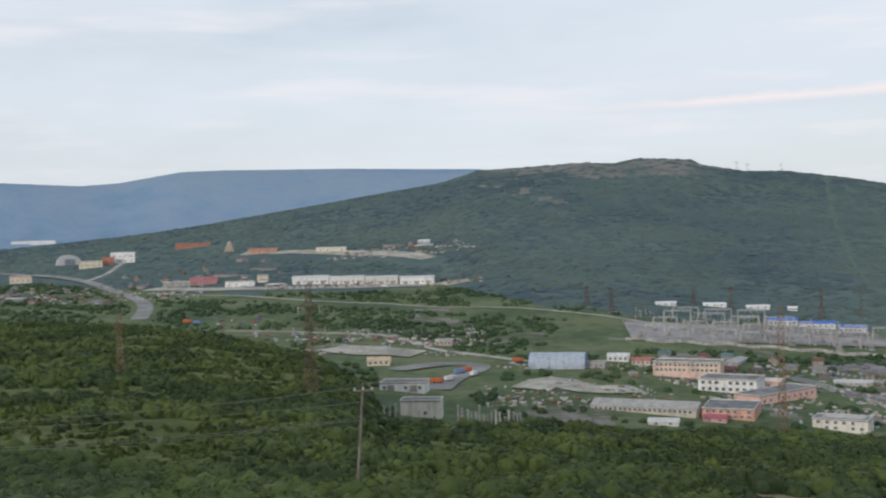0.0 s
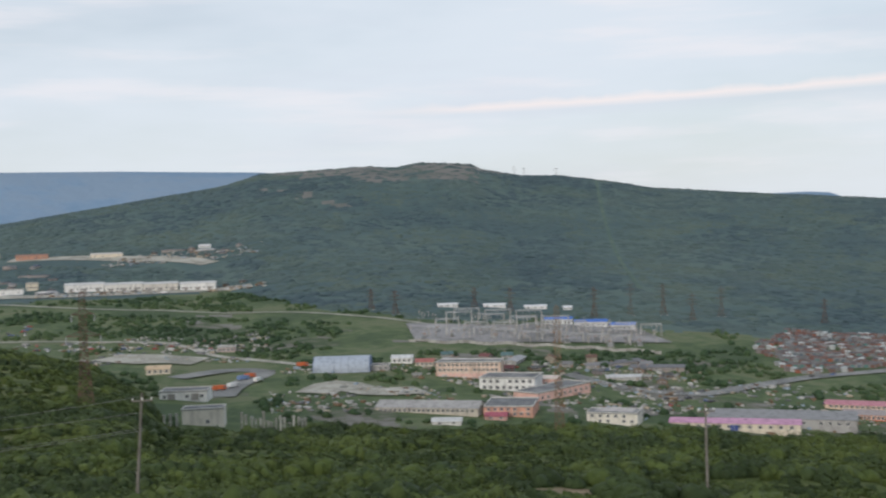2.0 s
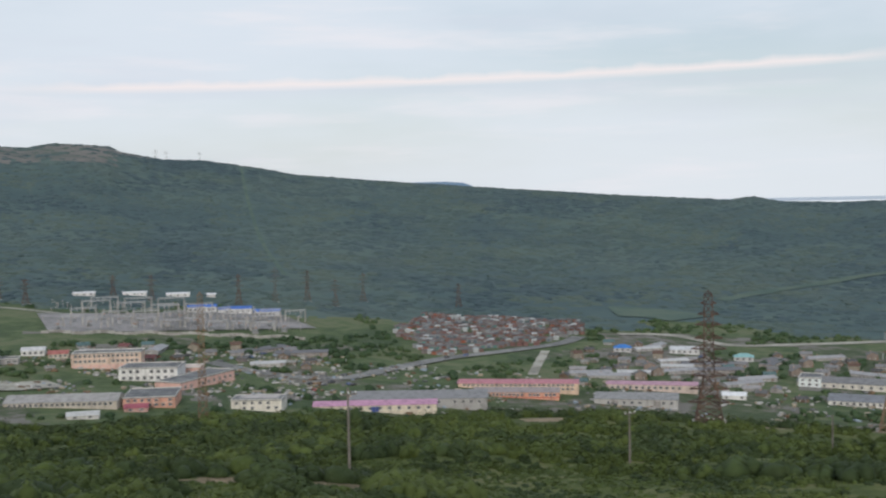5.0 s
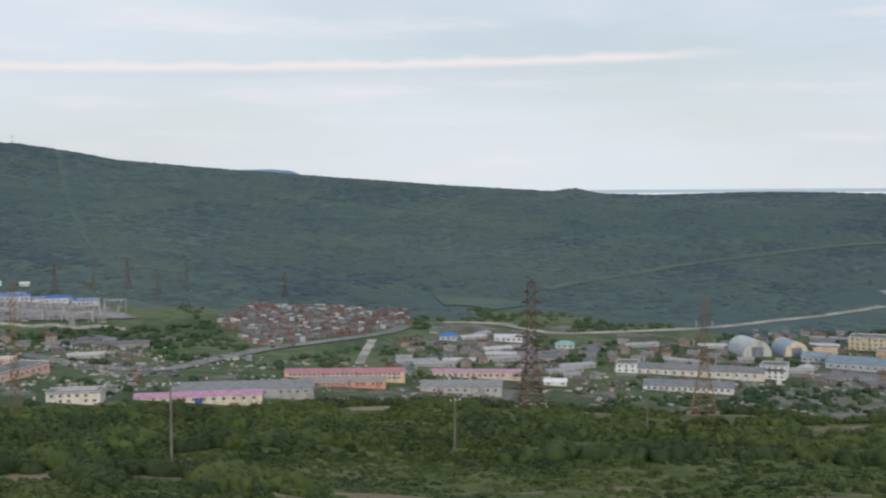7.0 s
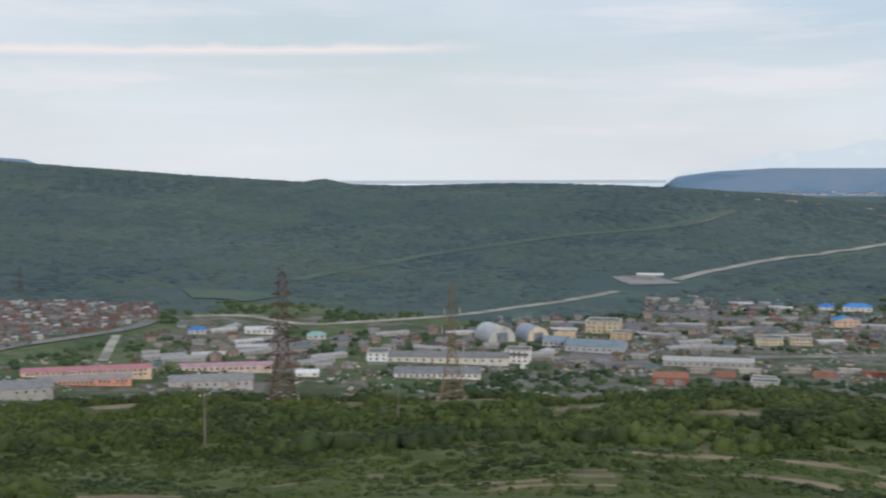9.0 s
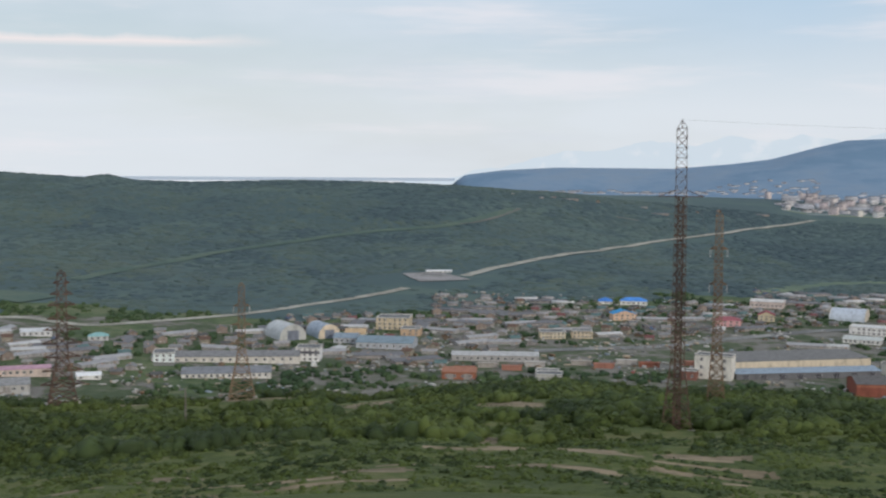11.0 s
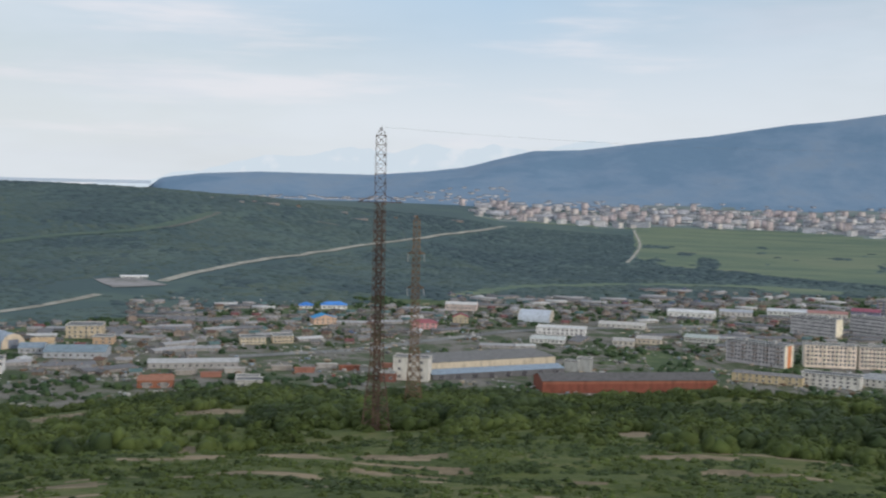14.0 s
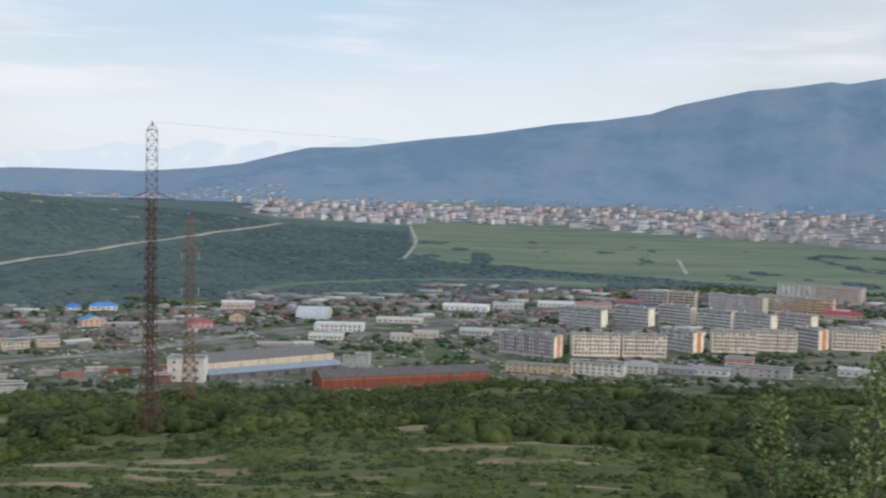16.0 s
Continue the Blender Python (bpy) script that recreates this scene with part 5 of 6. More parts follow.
building(887.5, 63.7, -89.9, 19.5, 12, 4.8, (0.6, 0.52, 0.42), (0.42, 0.40, 0.38), 'gable', storeys=1, bays=5, label='low peach farm shed', category='shed', name='shed')
building(740.1, 102.8, -92.1, 9.4, 8, 8.0, (0.40, 0.41, 0.40), None, storeys=1, bays=0, label='grey concrete silo tower', category='silo', name='silo')
building(743.4, 95.2, -92.7, 9.1, 8, 10.0, (0.40, 0.41, 0.40), None, storeys=1, bays=0, label='grey concrete silo tower', category='silo', name='silo')

# ---- blocks of flats ----
apartment_block(825.4, -14.7, -121.0, 46.0, 12, 5, (0.60, 0.555, 0.56), (0.84, 0.76, 0.62), 'five-storey slab of flats with orange end stripe', bays=16, end_band=(0.66, 0.26, 0.12), balcony=(0.40, 0.33, 0.30))
apartment_block(830.5, -65.8, -84.5, 34.9, 12, 5, (0.84, 0.71, 0.60), (0.72, 0.66, 0.57), 'five-storey slab of flats with cream balconies', bays=12, balcony=(0.80, 0.72, 0.60))
apartment_block(833.5, -101.0, -86.9, 32.2, 12, 5, (0.84, 0.71, 0.60), (0.72, 0.66, 0.57), 'five-storey slab of flats with cream balconies', bays=12, balcony=(0.82, 0.75, 0.64))
apartment_block(870.9, -129.7, -138.5, 32.0, 12, 5, (0.60, 0.555, 0.56), (0.84, 0.76, 0.62), 'five-storey slab of flats with orange end stripe', bays=14, end_band=(0.66, 0.26, 0.12))
apartment_block(869.0, -172.7, -91.2, 33.1, 12, 5, (0.84, 0.71, 0.60), (0.72, 0.66, 0.57), 'five-storey slab of flats with cream balconies', bays=12, balcony=(0.80, 0.72, 0.60))
apartment_block(884.0, -207.1, -93.2, 32.6, 12, 5, (0.84, 0.71, 0.60), (0.72, 0.66, 0.57), 'five-storey slab of flats with cream balconies', bays=12, balcony=(0.82, 0.75, 0.64))
apartment_block(906.2, -235.8, -144.6, 24.3, 12, 5, (0.60, 0.555, 0.56), (0.84, 0.76, 0.62), 'five-storey slab of flats with orange end stripe', bays=14, end_band=(0.66, 0.26, 0.12))
apartment_block(899.4, -272.5, -96.9, 36.1, 12, 5, (0.84, 0.71, 0.60), (0.72, 0.66, 0.57), 'five-storey slab of flats with cream balconies', bays=12, balcony=(0.80, 0.72, 0.60))
apartment_block(907.4, -310.2, -98.9, 33.9, 12, 5, (0.84, 0.71, 0.60), (0.72, 0.66, 0.57), 'five-storey slab of flats with cream balconies', bays=12, balcony=(0.80, 0.72, 0.60))
apartment_block(993.7, -63.7, -121.7, 41.0, 12, 5, (0.64, 0.605, 0.61), (0.86, 0.78, 0.62), 'grey five-storey slab of flats with cream end wall', bays=16)
apartment_block(1014.1, -109.9, -124.2, 34.5, 12, 5, (0.64, 0.605, 0.61), (0.86, 0.78, 0.62), 'grey five-storey slab of flats with cream end wall', bays=16)
apartment_block(1032.8, -151.1, -126.3, 31.8, 12, 5, (0.64, 0.605, 0.61), (0.86, 0.78, 0.62), 'grey five-storey slab of flats with cream end wall', bays=16)
apartment_block(1009.9, -182.5, -128.2, 32.4, 12, 5, (0.64, 0.605, 0.61), (0.86, 0.78, 0.62), 'grey five-storey slab of flats with cream end wall', bays=16)
apartment_block(995.6, -210.6, -129.9, 39.0, 12, 5, (0.64, 0.605, 0.61), (0.86, 0.78, 0.62), 'grey five-storey slab of flats with cream end wall', bays=16)
apartment_block(999.7, -248.1, -131.9, 34.8, 12, 5, (0.64, 0.605, 0.61), (0.86, 0.78, 0.62), 'grey five-storey slab of flats with cream end wall', bays=16)
apartment_block(1161.6, -176.2, -110.6, 28.1, 12, 5, (0.84, 0.70, 0.46), (0.56, 0.49, 0.38), 'yellow five-storey slab of flats', bays=16, balcony=(0.55, 0.5, 0.42))
apartment_block(1141.8, -226.7, -125.2, 57.1, 12, 5, (0.66, 0.60, 0.64), (0.56, 0.49, 0.38), 'grey-pink five-storey slab of flats', bays=16, balcony=(0.55, 0.5, 0.42))
apartment_block(1152.8, -274.5, -113.4, 46.7, 12, 5, (0.84, 0.75, 0.58), (0.56, 0.49, 0.38), 'cream five-storey slab of flats', bays=16, balcony=(0.55, 0.5, 0.42))
apartment_block(1134.8, -300.9, -114.9, 38.0, 12, 5, (0.82, 0.52, 0.30), (0.56, 0.49, 0.38), 'orange five-storey slab of flats', bays=16, balcony=(0.55, 0.5, 0.42))
apartment_block(1283.4, -347.3, -111.1, 93.2, 12, 5, (0.70, 0.67, 0.66), (0.56, 0.49, 0.38), 'pale grey slab of flats', bays=16, balcony=(0.55, 0.5, 0.42))
apartment_block(1160.7, -146.9, -101.2, 29.2, 12, 5, (0.26, 0.27, 0.40), (0.56, 0.49, 0.38), 'dark blue-grey slab of flats', bays=16, balcony=(0.55, 0.5, 0.42))
apartment_block(1254.0, -357.8, -111.9, 48.9, 12, 5, (0.72, 0.56, 0.52), (0.56, 0.49, 0.38), 'pale slab of flats', bays=16, balcony=(0.55, 0.5, 0.42))
building(749.4, -21.1, -101.6, 44.0, 12, 6.5, (0.60, 0.49, 0.31), (0.24, 0.23, 0.23), 'hip', storeys=2, bays=10, rise=1.5, label='low yellow two-storey house with dark roof', category='house', name='house', win=(1.2, 1.5))
building(749.5, -60.0, -102.6, 35.5, 13, 9.0, (0.70, 0.68, 0.63), None, storeys=3, bays=8, skip=0.04, label='white three-storey house with empty windows', win=(1.7, 1.9))
building(760.0, -88.5, -102.6, 23.7, 16, 6.0, (0.64, 0.62, 0.58), (0.34, 0.35, 0.36), 'hip', storeys=2, bays=6, rise=4, label='pale house with grey hipped roof', category='house', name='house')
building(762.4, -114.7, -104.6, 23.9, 12, 4.5, (0.36, 0.35, 0.36), (0.27, 0.27, 0.29), 'gable', storeys=1, bays=4, rise=2, label='low grey workshop in the valley', category='workshop', name='workshop')
building(761.3, -136.1, -106.1, 24.0, 12, 5.0, (0.66, 0.65, 0.64), (0.30, 0.30, 0.32), 'gable', storeys=1, bays=5, rise=2, label='low white workshop with dark roof', category='workshop', name='workshop')
building(760.7, -167.0, -108.4, 42.9, 14, 7.0, (0.44, 0.43, 0.40), None, storeys=2, bays=8, skip=0.4, label='grey concrete two-storey depot', category='depot', name='depot')
building(795.9, -161.6, -107.5, 18.7, 14, 7.4, (0.60, 0.30, 0.25), None, storeys=2, bays=3, label='salmon flat-roofed building in the valley', win=(1.2, 1.2))
building(774.3, -230.9, -112.6, 14.6, 10, 5.7, (0.72, 0.71, 0.69), (0.45, 0.45, 0.45), 'gable', storeys=1, bays=3, label='small white house with grey roof', category='house', name='house')
building(772.1, -242.1, -113.4, 14.6, 10, 4.5, (0.72, 0.71, 0.69), (0.38, 0.4, 0.42), 'gable', storeys=1, bays=3, label='small white house with grey roof', category='house', name='house')
building(856.7, 138.2, -86.8, 26.1, 20, 3.5, (0.72, 0.71, 0.69), (0.5, 0.52, 0.5), 'gable', storeys=1, bays=8, rise=2, label='pale storage hall on the valley floor', category='hall', name='hall')
building(1022.7, 247.0, -82.4, 28.9, 20, 6.8, (0.6, 0.5, 0.46), (0.6, 0.58, 0.56), 'gable', storeys=1, bays=8, rise=2, label='pale storage hall on the valley floor', category='hall', name='hall')
building(1068.3, 39.7, -93.9, 42.8, 20, 5.8, (0.72, 0.71, 0.69), (0.62, 0.62, 0.62), 'gable', storeys=1, bays=8, rise=2, label='pale storage hall on the valley floor', category='hall', name='hall')
building(914.2, 25.5, -94.4, 25.2, 20, 4.5, (0.55, 0.56, 0.52), (0.42, 0.46, 0.44), 'gable', storeys=1, bays=8, rise=2, label='pale storage hall on the valley floor', category='hall', name='hall')
building(967.9, 92.9, -90.5, 38.9, 20, 3.4, (0.6, 0.58, 0.54), (0.5, 0.48, 0.45), 'gable', storeys=1, bays=8, rise=2, label='pale storage hall on the valley floor', category='hall', name='hall')

building(1106, -321, -108.0, 34, 18, 5.5, (0.60, 0.42, 0.36), (0.36, 0.07, 0.10), 'gable', storeys=1, bays=8, rise=3, label='low hall with bright crimson roof', category='hall', name='hall')
building(1150, -121, -100.0, 26, 14, 6.0, (0.24, 0.24, 0.36), (0.30, 0.10, 0.14), 'gable', storeys=2, bays=6, rise=3, label='dark blue house with maroon roof', category='house', name='house')
building(1187, -264, -100.0, 60, 13, 9.0, (0.66, 0.64, 0.64), None, storeys=3, bays=16, label='long pale three-storey slab behind the flats')
building(1125, -85, -92.0, 36, 14, 5.0, (0.62, 0.58, 0.54), (0.40, 0.22, 0.20), 'gable', storeys=1, bays=8, rise=2.5, label='low cream hall with brown roof', category='hall', name='hall')
building(1143, -293, -112.0, 40, 14, 7.5, (0.74, 0.46, 0.30), None, storeys=2, bays=10, label='orange two-storey school building')
building(1127, -52, -90.0, 44, 16, 4.5, (0.66, 0.66, 0.66), (0.55, 0.57, 0.60), 'gable', storeys=1, bays=10, rise=2.5, label='long white store with pale roof', category='store', name='store')
building(1100, -1, -90.0, 30, 14, 4.5, (0.58, 0.56, 0.54), (0.38, 0.40, 0.44), 'gable', storeys=1, bays=6, rise=2.5, label='low pale store with slate roof', category='store', name='store')
building(891, 245, -74.0, 20, 12, 6.0, (0.62, 0.34, 0.34), (0.34, 0.12, 0.14), 'hip', storeys=2, bays=4, rise=3.5, label='pink two-storey house with dark red roof', category='house', name='house')
building(937, 226, -76.0, 13, 10, 6.0, (0.56, 0.48, 0.34), (0.30, 0.07, 0.09), 'cross', storeys=2, bays=3, rise=4, label='cream house with crimson gabled roof', category='house', name='house')
building(488, 634, -38.0, 12, 9, 3.4, (0.50, 0.50, 0.50), (0.06, 0.20, 0.52), 'hip', storeys=1, bays=3, rise=3, label='small house with blue hipped roof', category='house', name='house')
building(545, 575, -44.0, 13, 10, 3.4, (0.50, 0.50, 0.50), (0.26, 0.46, 0.46), 'hip', storeys=1, bays=3, rise=3, label='white house with turquoise roof', category='house', name='house')
building(526, 613, -41.0, 20, 10, 3.6, (0.60, 0.60, 0.60), (0.56, 0.58, 0.60), 'gable', storeys=1, bays=5, rise=2.5, label='pale store with whitish roof', category='store', name='store')

# ---- settlement: garages, village houses, the far town ----
rnd = random.Random(21)


def polar(b, r):
    return -math.sin(radians(b)) * r, math.cos(radians(b)) * r


def is_free(x, y, gap=5):
    return all((round((x + i) / 4)) * 100000 + round((y + j) / 4) not in TAKEN for i in (-gap, 0, gap) for j in (-gap, 0, gap))


def garage_model(wall, roof, gate):
    e = root("garage", 0, 0, 0, "small brick garage with metal gate in a tight row", "garage", "rows of garages", z=0)
    part("wall", box(bmesh.new(), -1.9, 1.9, 0, 5.6, -1.2, 2.2), paint_of(wall), e)
    part("roof", prism(bmesh.new(), [(-0.3, 2.2), (5.8, 2.35), (5.8, 2.5), (-0.3, 2.35)], -2.0, 2.0), paint_of(roof), e)
    g = part("gate", box(bmesh.new(), -1.4, 1.4, -0.08, 0, 0, 1.95), paint_of(gate), e)
    part("hinge_bar", box(box(bmesh.new(), -1.55, -1.4, -0.14, -0.08, 0, 2.0), 1.4, 1.55, -0.14, -0.08, 0, 2.0), STEEL, g)
    return e


garages = [garage_model(w, r, g) for w, r, g in (((0.16, 0.11, 0.09), (0.12, 0.11, 0.12), (0.18, 0.09, 0.07)), ((0.21, 0.21, 0.21), (0.16, 0.16, 0.16), (0.18, 0.10, 0.08)), ((0.19, 0.11, 0.10), (0.20, 0.11, 0.09), (0.21, 0.23, 0.24)),
                                                 ((0.26, 0.27, 0.27), (0.25, 0.26, 0.26), (0.14, 0.17, 0.20)), ((0.20, 0.12, 0.10), (0.10, 0.10, 0.10), (0.30, 0.11, 0.07)), ((0.41, 0.43, 0.43), (0.51, 0.54, 0.54), (0.23, 0.15, 0.12)), ((0.20, 0.18, 0.17), (0.18, 0.14, 0.14), (0.11, 0.21, 0.20)))]
spots = []
for row in range(24):
    rr = 752 + row * 8.2
    for k in range(42):
        b = -25.4 - k * 0.30 - (row % 3) * 0.1
        if b < -35.6 + max(0, 9 - row) * 0.42 or b > -26.0 - abs(row - 11) * 0.14 or rnd.random() < 0.2:
            continue
        x, y = polar(b, rr + 5 * math.sin(k * 0.5 + row))
        if is_free(x, y, 2):
            spots.append((x, y, b + rnd.uniform(-7, 7) + (180 if row % 2 else 0)))
spots.sort(key=lambda q: math.hypot(q[0], q[1]))
joined("garage_rows", garages, spots[215:], "tight rows of small brick garages with dark roofs", "garages", 15)
for gx, gy, gh in spots[215:]:
    claim(gx, gy, 4, 6)
del spots[215:]
set_out(garages, spots, 5)
put_away(garages)


def house_model(w, d, h, wall, roof, kind, rise, label):
    w, d, h, rise = w * 0.72, d * 0.72, h * 0.66, rise * 0.55
    e = root("house", 0, 0, 0, label, "house", "village houses", z=0)
    bm = box(bmesh.new(), -w / 2, w / 2, 0, d, -2, h)
    gable_walls(bm, w, d, h, rise, kind)
    part("wall", bm, paint_of(wall), e)
    roof_part(e, kind, w, d, h, paint_of(roof), "", rise)
    n = max(2, int(w / 3))
    for s in range(1 if h < 4 else 2):
        window_row(e, w * 0.9, 0.6 + s * 1.5, n, 0.9, 0.8, seed=n + s, skip=0.1, single=False)
    part("door", box(bmesh.new(), w * 0.36, w * 0.36 + 0.9, -0.07, 0, 0, 1.75), paint_of((0.25, 0.16, 0.11)), e)
    part("chimney", box(bmesh.new(), -w * 0.2, -w * 0.2 + 0.55, d * 0.55, d * 0.55 + 0.55, h, h + rise + 0.9), paint_of((0.40, 0.27, 0.22)), e)
    return e


houses = [house_model(*a) for a in (
    (9, 8, 3.0, (0.28, 0.26, 0.25), (0.18, 0.18, 0.18), "gable", 2.6, "small house with grey gabled roof"),
    (11, 8, 3.2, (0.33, 0.31, 0.30), (0.22, 0.22, 0.22), "gable", 2.4, "pale house with light grey roof"),
    (8, 9, 3.0, (0.19, 0.15, 0.12), (0.14, 0.14, 0.14), "cross", 3.0, "brown wooden house with grey roof"),
    (9, 8, 5.4, (0.28, 0.25, 0.20), (0.14, 0.09, 0.07), "gable", 2.6, "two-storey ochre house with red-brown roof"),
    (10, 9, 3.2, (0.30, 0.30, 0.29), (0.10, 0.16, 0.16), "gable", 2.8, "white house with sea-green roof"),
    (12, 8, 2.8, (0.20, 0.18, 0.18), (0.13, 0.13, 0.13), "shed", 1.0, "low grey outbuilding with dark roof"),
    (10, 8, 5.6, (0.26, 0.21, 0.18), (0.18, 0.18, 0.18), "cross", 3.0, "two-storey pink house with grey roof"),
    (7, 6, 2.6, (0.18, 0.17, 0.14), (0.26, 0.26, 0.24), "gable", 1.6, "small shed with pale asbestos roof"),
    (14, 9, 3.2, (0.31, 0.30, 0.28), (0.30, 0.29, 0.29), "gable", 2.2, "long pale house with whitish roof"),
    (9, 7, 2.8, (0.14, 0.10, 0.07), (0.10, 0.10, 0.10), "gable", 2.2, "dark brick shed with tarred roof"),
    (8, 8, 3.0, (0.26, 0.25, 0.23), (0.08, 0.11, 0.18), "cross", 2.8, "small house with blue roof"),
    (9, 8, 3.0, (0.25, 0.22, 0.20), (0.18, 0.08, 0.08), "gable", 2.6, "small house with dull red roof"),
    (36, 12, 3.0, (0.34, 0.33, 0.32), (0.34, 0.34, 0.35), "gable", 2.0, "long low shed with pale grey roof"),
    (46, 13, 3.0, (0.30, 0.27, 0.25), (0.17, 0.17, 0.18), "shed", 1.2, "long low shed with dark roof"),
    (28, 12, 2.8, (0.42, 0.41, 0.40), (0.50, 0.50, 0.51), "gable", 1.8, "low store with whitish roof"))]
weights = [houses[i] for i in (0, 0, 1, 1, 2, 2, 3, 4, 4, 5, 5, 5, 6, 7, 7, 8, 8, 9, 9, 9, 10, 11, 12, 12, 13, 13, 13, 14)]
spots = []
for first, last, near, far, count in ((-33, -52, 655, 830, 150), (-52, -66, 700, 930, 170), (-60, -80, 830, 1060, 300), (-76, -100, 930, 1180, 300), (-86, -109, 1000, 1330, 160), (-80, -93, 860, 1010, 36), (-9, -22, 640, 730, 34), (8, 21, 1120, 1420, 40), (-1, 10, 1420, 1480, 12), (-1, 9, 1185, 1215, 8)):
    tries = 0
    made = 0
    while made < count and tries < count * 14:
        tries += 1
        b, r = rnd.uniform(last, first), rnd.uniform(near, far)
        x, y = polar(b, r)
        if not is_free(x, y, 7):
            continue
        spots.append((x, y, b + rnd.choice((0, 0, 12, -20, 30, 75)) + rnd.uniform(-8, 8)))
        claim(x, y, 4, 4)
        made += 1
spots.sort(key=lambda s: math.hypot(s[0], s[1]))
# pale cottages on the wooded ridge
for hx, hy in ((1815, 888), (1829, 839), (1870, 834), (1886, 810), (1927, 772), (1990, 706), (2045, 657), (2089, 637), (2215, 634), (2313, 576), (1946, 663)):
    spots.append((hx, hy, math.degrees(math.atan2(-hx, hy)) + hx % 17 - 8))
set_out(weights, spots[:255], 9)
joined("outlying_houses", weights, spots[255:], "small houses and sheds crowding the farther valley", "houses", 10)
put_away(houses)


def far_block_model(w, d, storeys, wall, end):
    e = root("apartment_block", 0, 0, 0, "distant block of flats in the far town", "apartment building", "blocks of the far town", z=0)
    h = storeys * 2.9 + 0.8
    part("wall", box(bmesh.new(), -w / 2, w / 2, 0, d, -6, h), paint_of(wall), e)
    part("end_wall", box(bmesh.new(), w / 2, w / 2 + 0.1, 0.1, d - 0.1, -6, h - 0.1), paint_of(end), e)
    part("roof", box(bmesh.new(), -w / 2 - 0.3, w / 2 + 0.3, -0.3, d + 0.3, h, h + 0.8), TAR, e)
    for s in range(storeys):
        row = bmesh.new()
        n = int(w / 3.2)
        for i in range(n):
            c = -w / 2 + w * (i + 0.5) / n
            box(row, c - 0.75, c + 0.75, -0.06, 0, 1.6 + s * 2.9, 3.0 + s * 2.9)
        tagged(part("window_row", row, GLASS, e), kind="stuff")
    return e


# bluish cast of the greyer walls is haze mixed into the paint
towers = [far_block_model(*a) for a in ((40, 11, 4, (0.58, 0.58, 0.62), (0.70, 0.66, 0.62)), (30, 11, 4, (0.68, 0.67, 0.68), (0.60, 0.55, 0.54)), (15, 13, 7, (0.64, 0.55, 0.54), (0.66, 0.60, 0.57)), (46, 11, 4, (0.56, 0.58, 0.64), (0.70, 0.68, 0.66)),
                                        (20, 12, 6, (0.60, 0.52, 0.53), (0.62, 0.54, 0.52)), (28, 16, 1, (0.80, 0.80, 0.81), (0.64, 0.63, 0.63)), (20, 14, 1, (0.66, 0.62, 0.60), (0.54, 0.50, 0.50)), (36, 13, 2, (0.50, 0.50, 0.54), (0.60, 0.57, 0.56)))]
# slope houses: walls toned towards the haze colour
low_towers = [far_block_model(*a) for a in ((18, 10, 1, (0.50, 0.52, 0.57), (0.46, 0.46, 0.49)), (14, 10, 1, (0.54, 0.52, 0.54), (0.46, 0.46, 0.49)), (26, 12, 1, (0.60, 0.61, 0.64), (0.48, 0.48, 0.5)), (12, 9, 1, (0.40, 0.42, 0.47), (0.4, 0.42, 0.46)))]
spots, slopes = [], []
for first, last, near, far, count in ((-88, -112, 2400, 3150, 520), (-77, -90, 2700, 3180, 130), (-64, -79, 3300, 3520, 90), (-76, -112, 3100, 3330, 110)):
    tries = made = 0
    while made < count and tries < count * 10:
        tries += 1
        b, r = rnd.uniform(last, first), rnd.uniform(near, far)
        x, y = polar(b, r)
        if r < town_edge(b) or not is_free(x, y, 9):
            continue
        (spots if r < 3180 else slopes).append((x, y, b + rnd.choice((0, 14, -16, 60, -70)) + rnd.uniform(-6, 6)))
        claim(x, y, 14)
        made += 1
spots.sort(key=lambda s: math.hypot(s[0], s[1]))
set_out(towers, spots[:155], 4)
joined("far_town", towers, spots[155:], "pale blocks of a town at the mountain's foot", "town", 12)
joined("slope_houses", low_towers, slopes, "pale low buildings on the far mountain's foot", "houses", 13)
put_away(towers + low_towers)

# ---- vehicles in the yards and along the roads ----
cars = [car_model(c, l) for c, l in (((0.68, 0.68, 0.68), "parked white passenger car"), ((0.36, 0.37, 0.38), "parked silver-grey passenger car"), ((0.07, 0.07, 0.08), "parked black passenger car"), ((0.10, 0.15, 0.30), "parked blue passenger car"), ((0.42, 0.08, 0.06), "parked red passenger car"), ((0.62, 0.61, 0.58), "parked pale passenger car"))]
trucks = [car_model((0.58, 0.15, 0.06), "parked orange-red flatbed truck", True), car_model((0.66, 0.65, 0.63), "parked white box truck", True), car_model((0.18, 0.26, 0.44), "parked blue box truck", True)]
spots = []
for first, last, near, far, count in ((9.5, 3.5, 800, 838, 46), (5, -0.5, 770, 800, 40), (20, 15, 1110, 1240, 40), (11.5, 9, 900, 960, 16), (-11, -20, 690, 720, 20), (-20, -24, 600, 640, 22), (-52, -56, 560, 590, 14), (-80, -84, 690, 715, 10), (-58, -76, 700, 745, 26), (-95, -106, 800, 830, 20)):
    for i in range(count):
        x, y = polar(rnd.uniform(last, first), rnd.uniform(near, far))
        if is_free(x, y, 3) or rnd.random() < 0.3:
            spots.append((x, y, rnd.choice((0, 90, 15, 100)) + rnd.uniform(-12, 12)))
set_out(cars, spots, 2)
set_out(cars, [(302, 619, 28), (355, 647, 25), (372, 652, 205), (770, 258, -45), (905, 175, 135), (-300, 1118, 60)], 8)
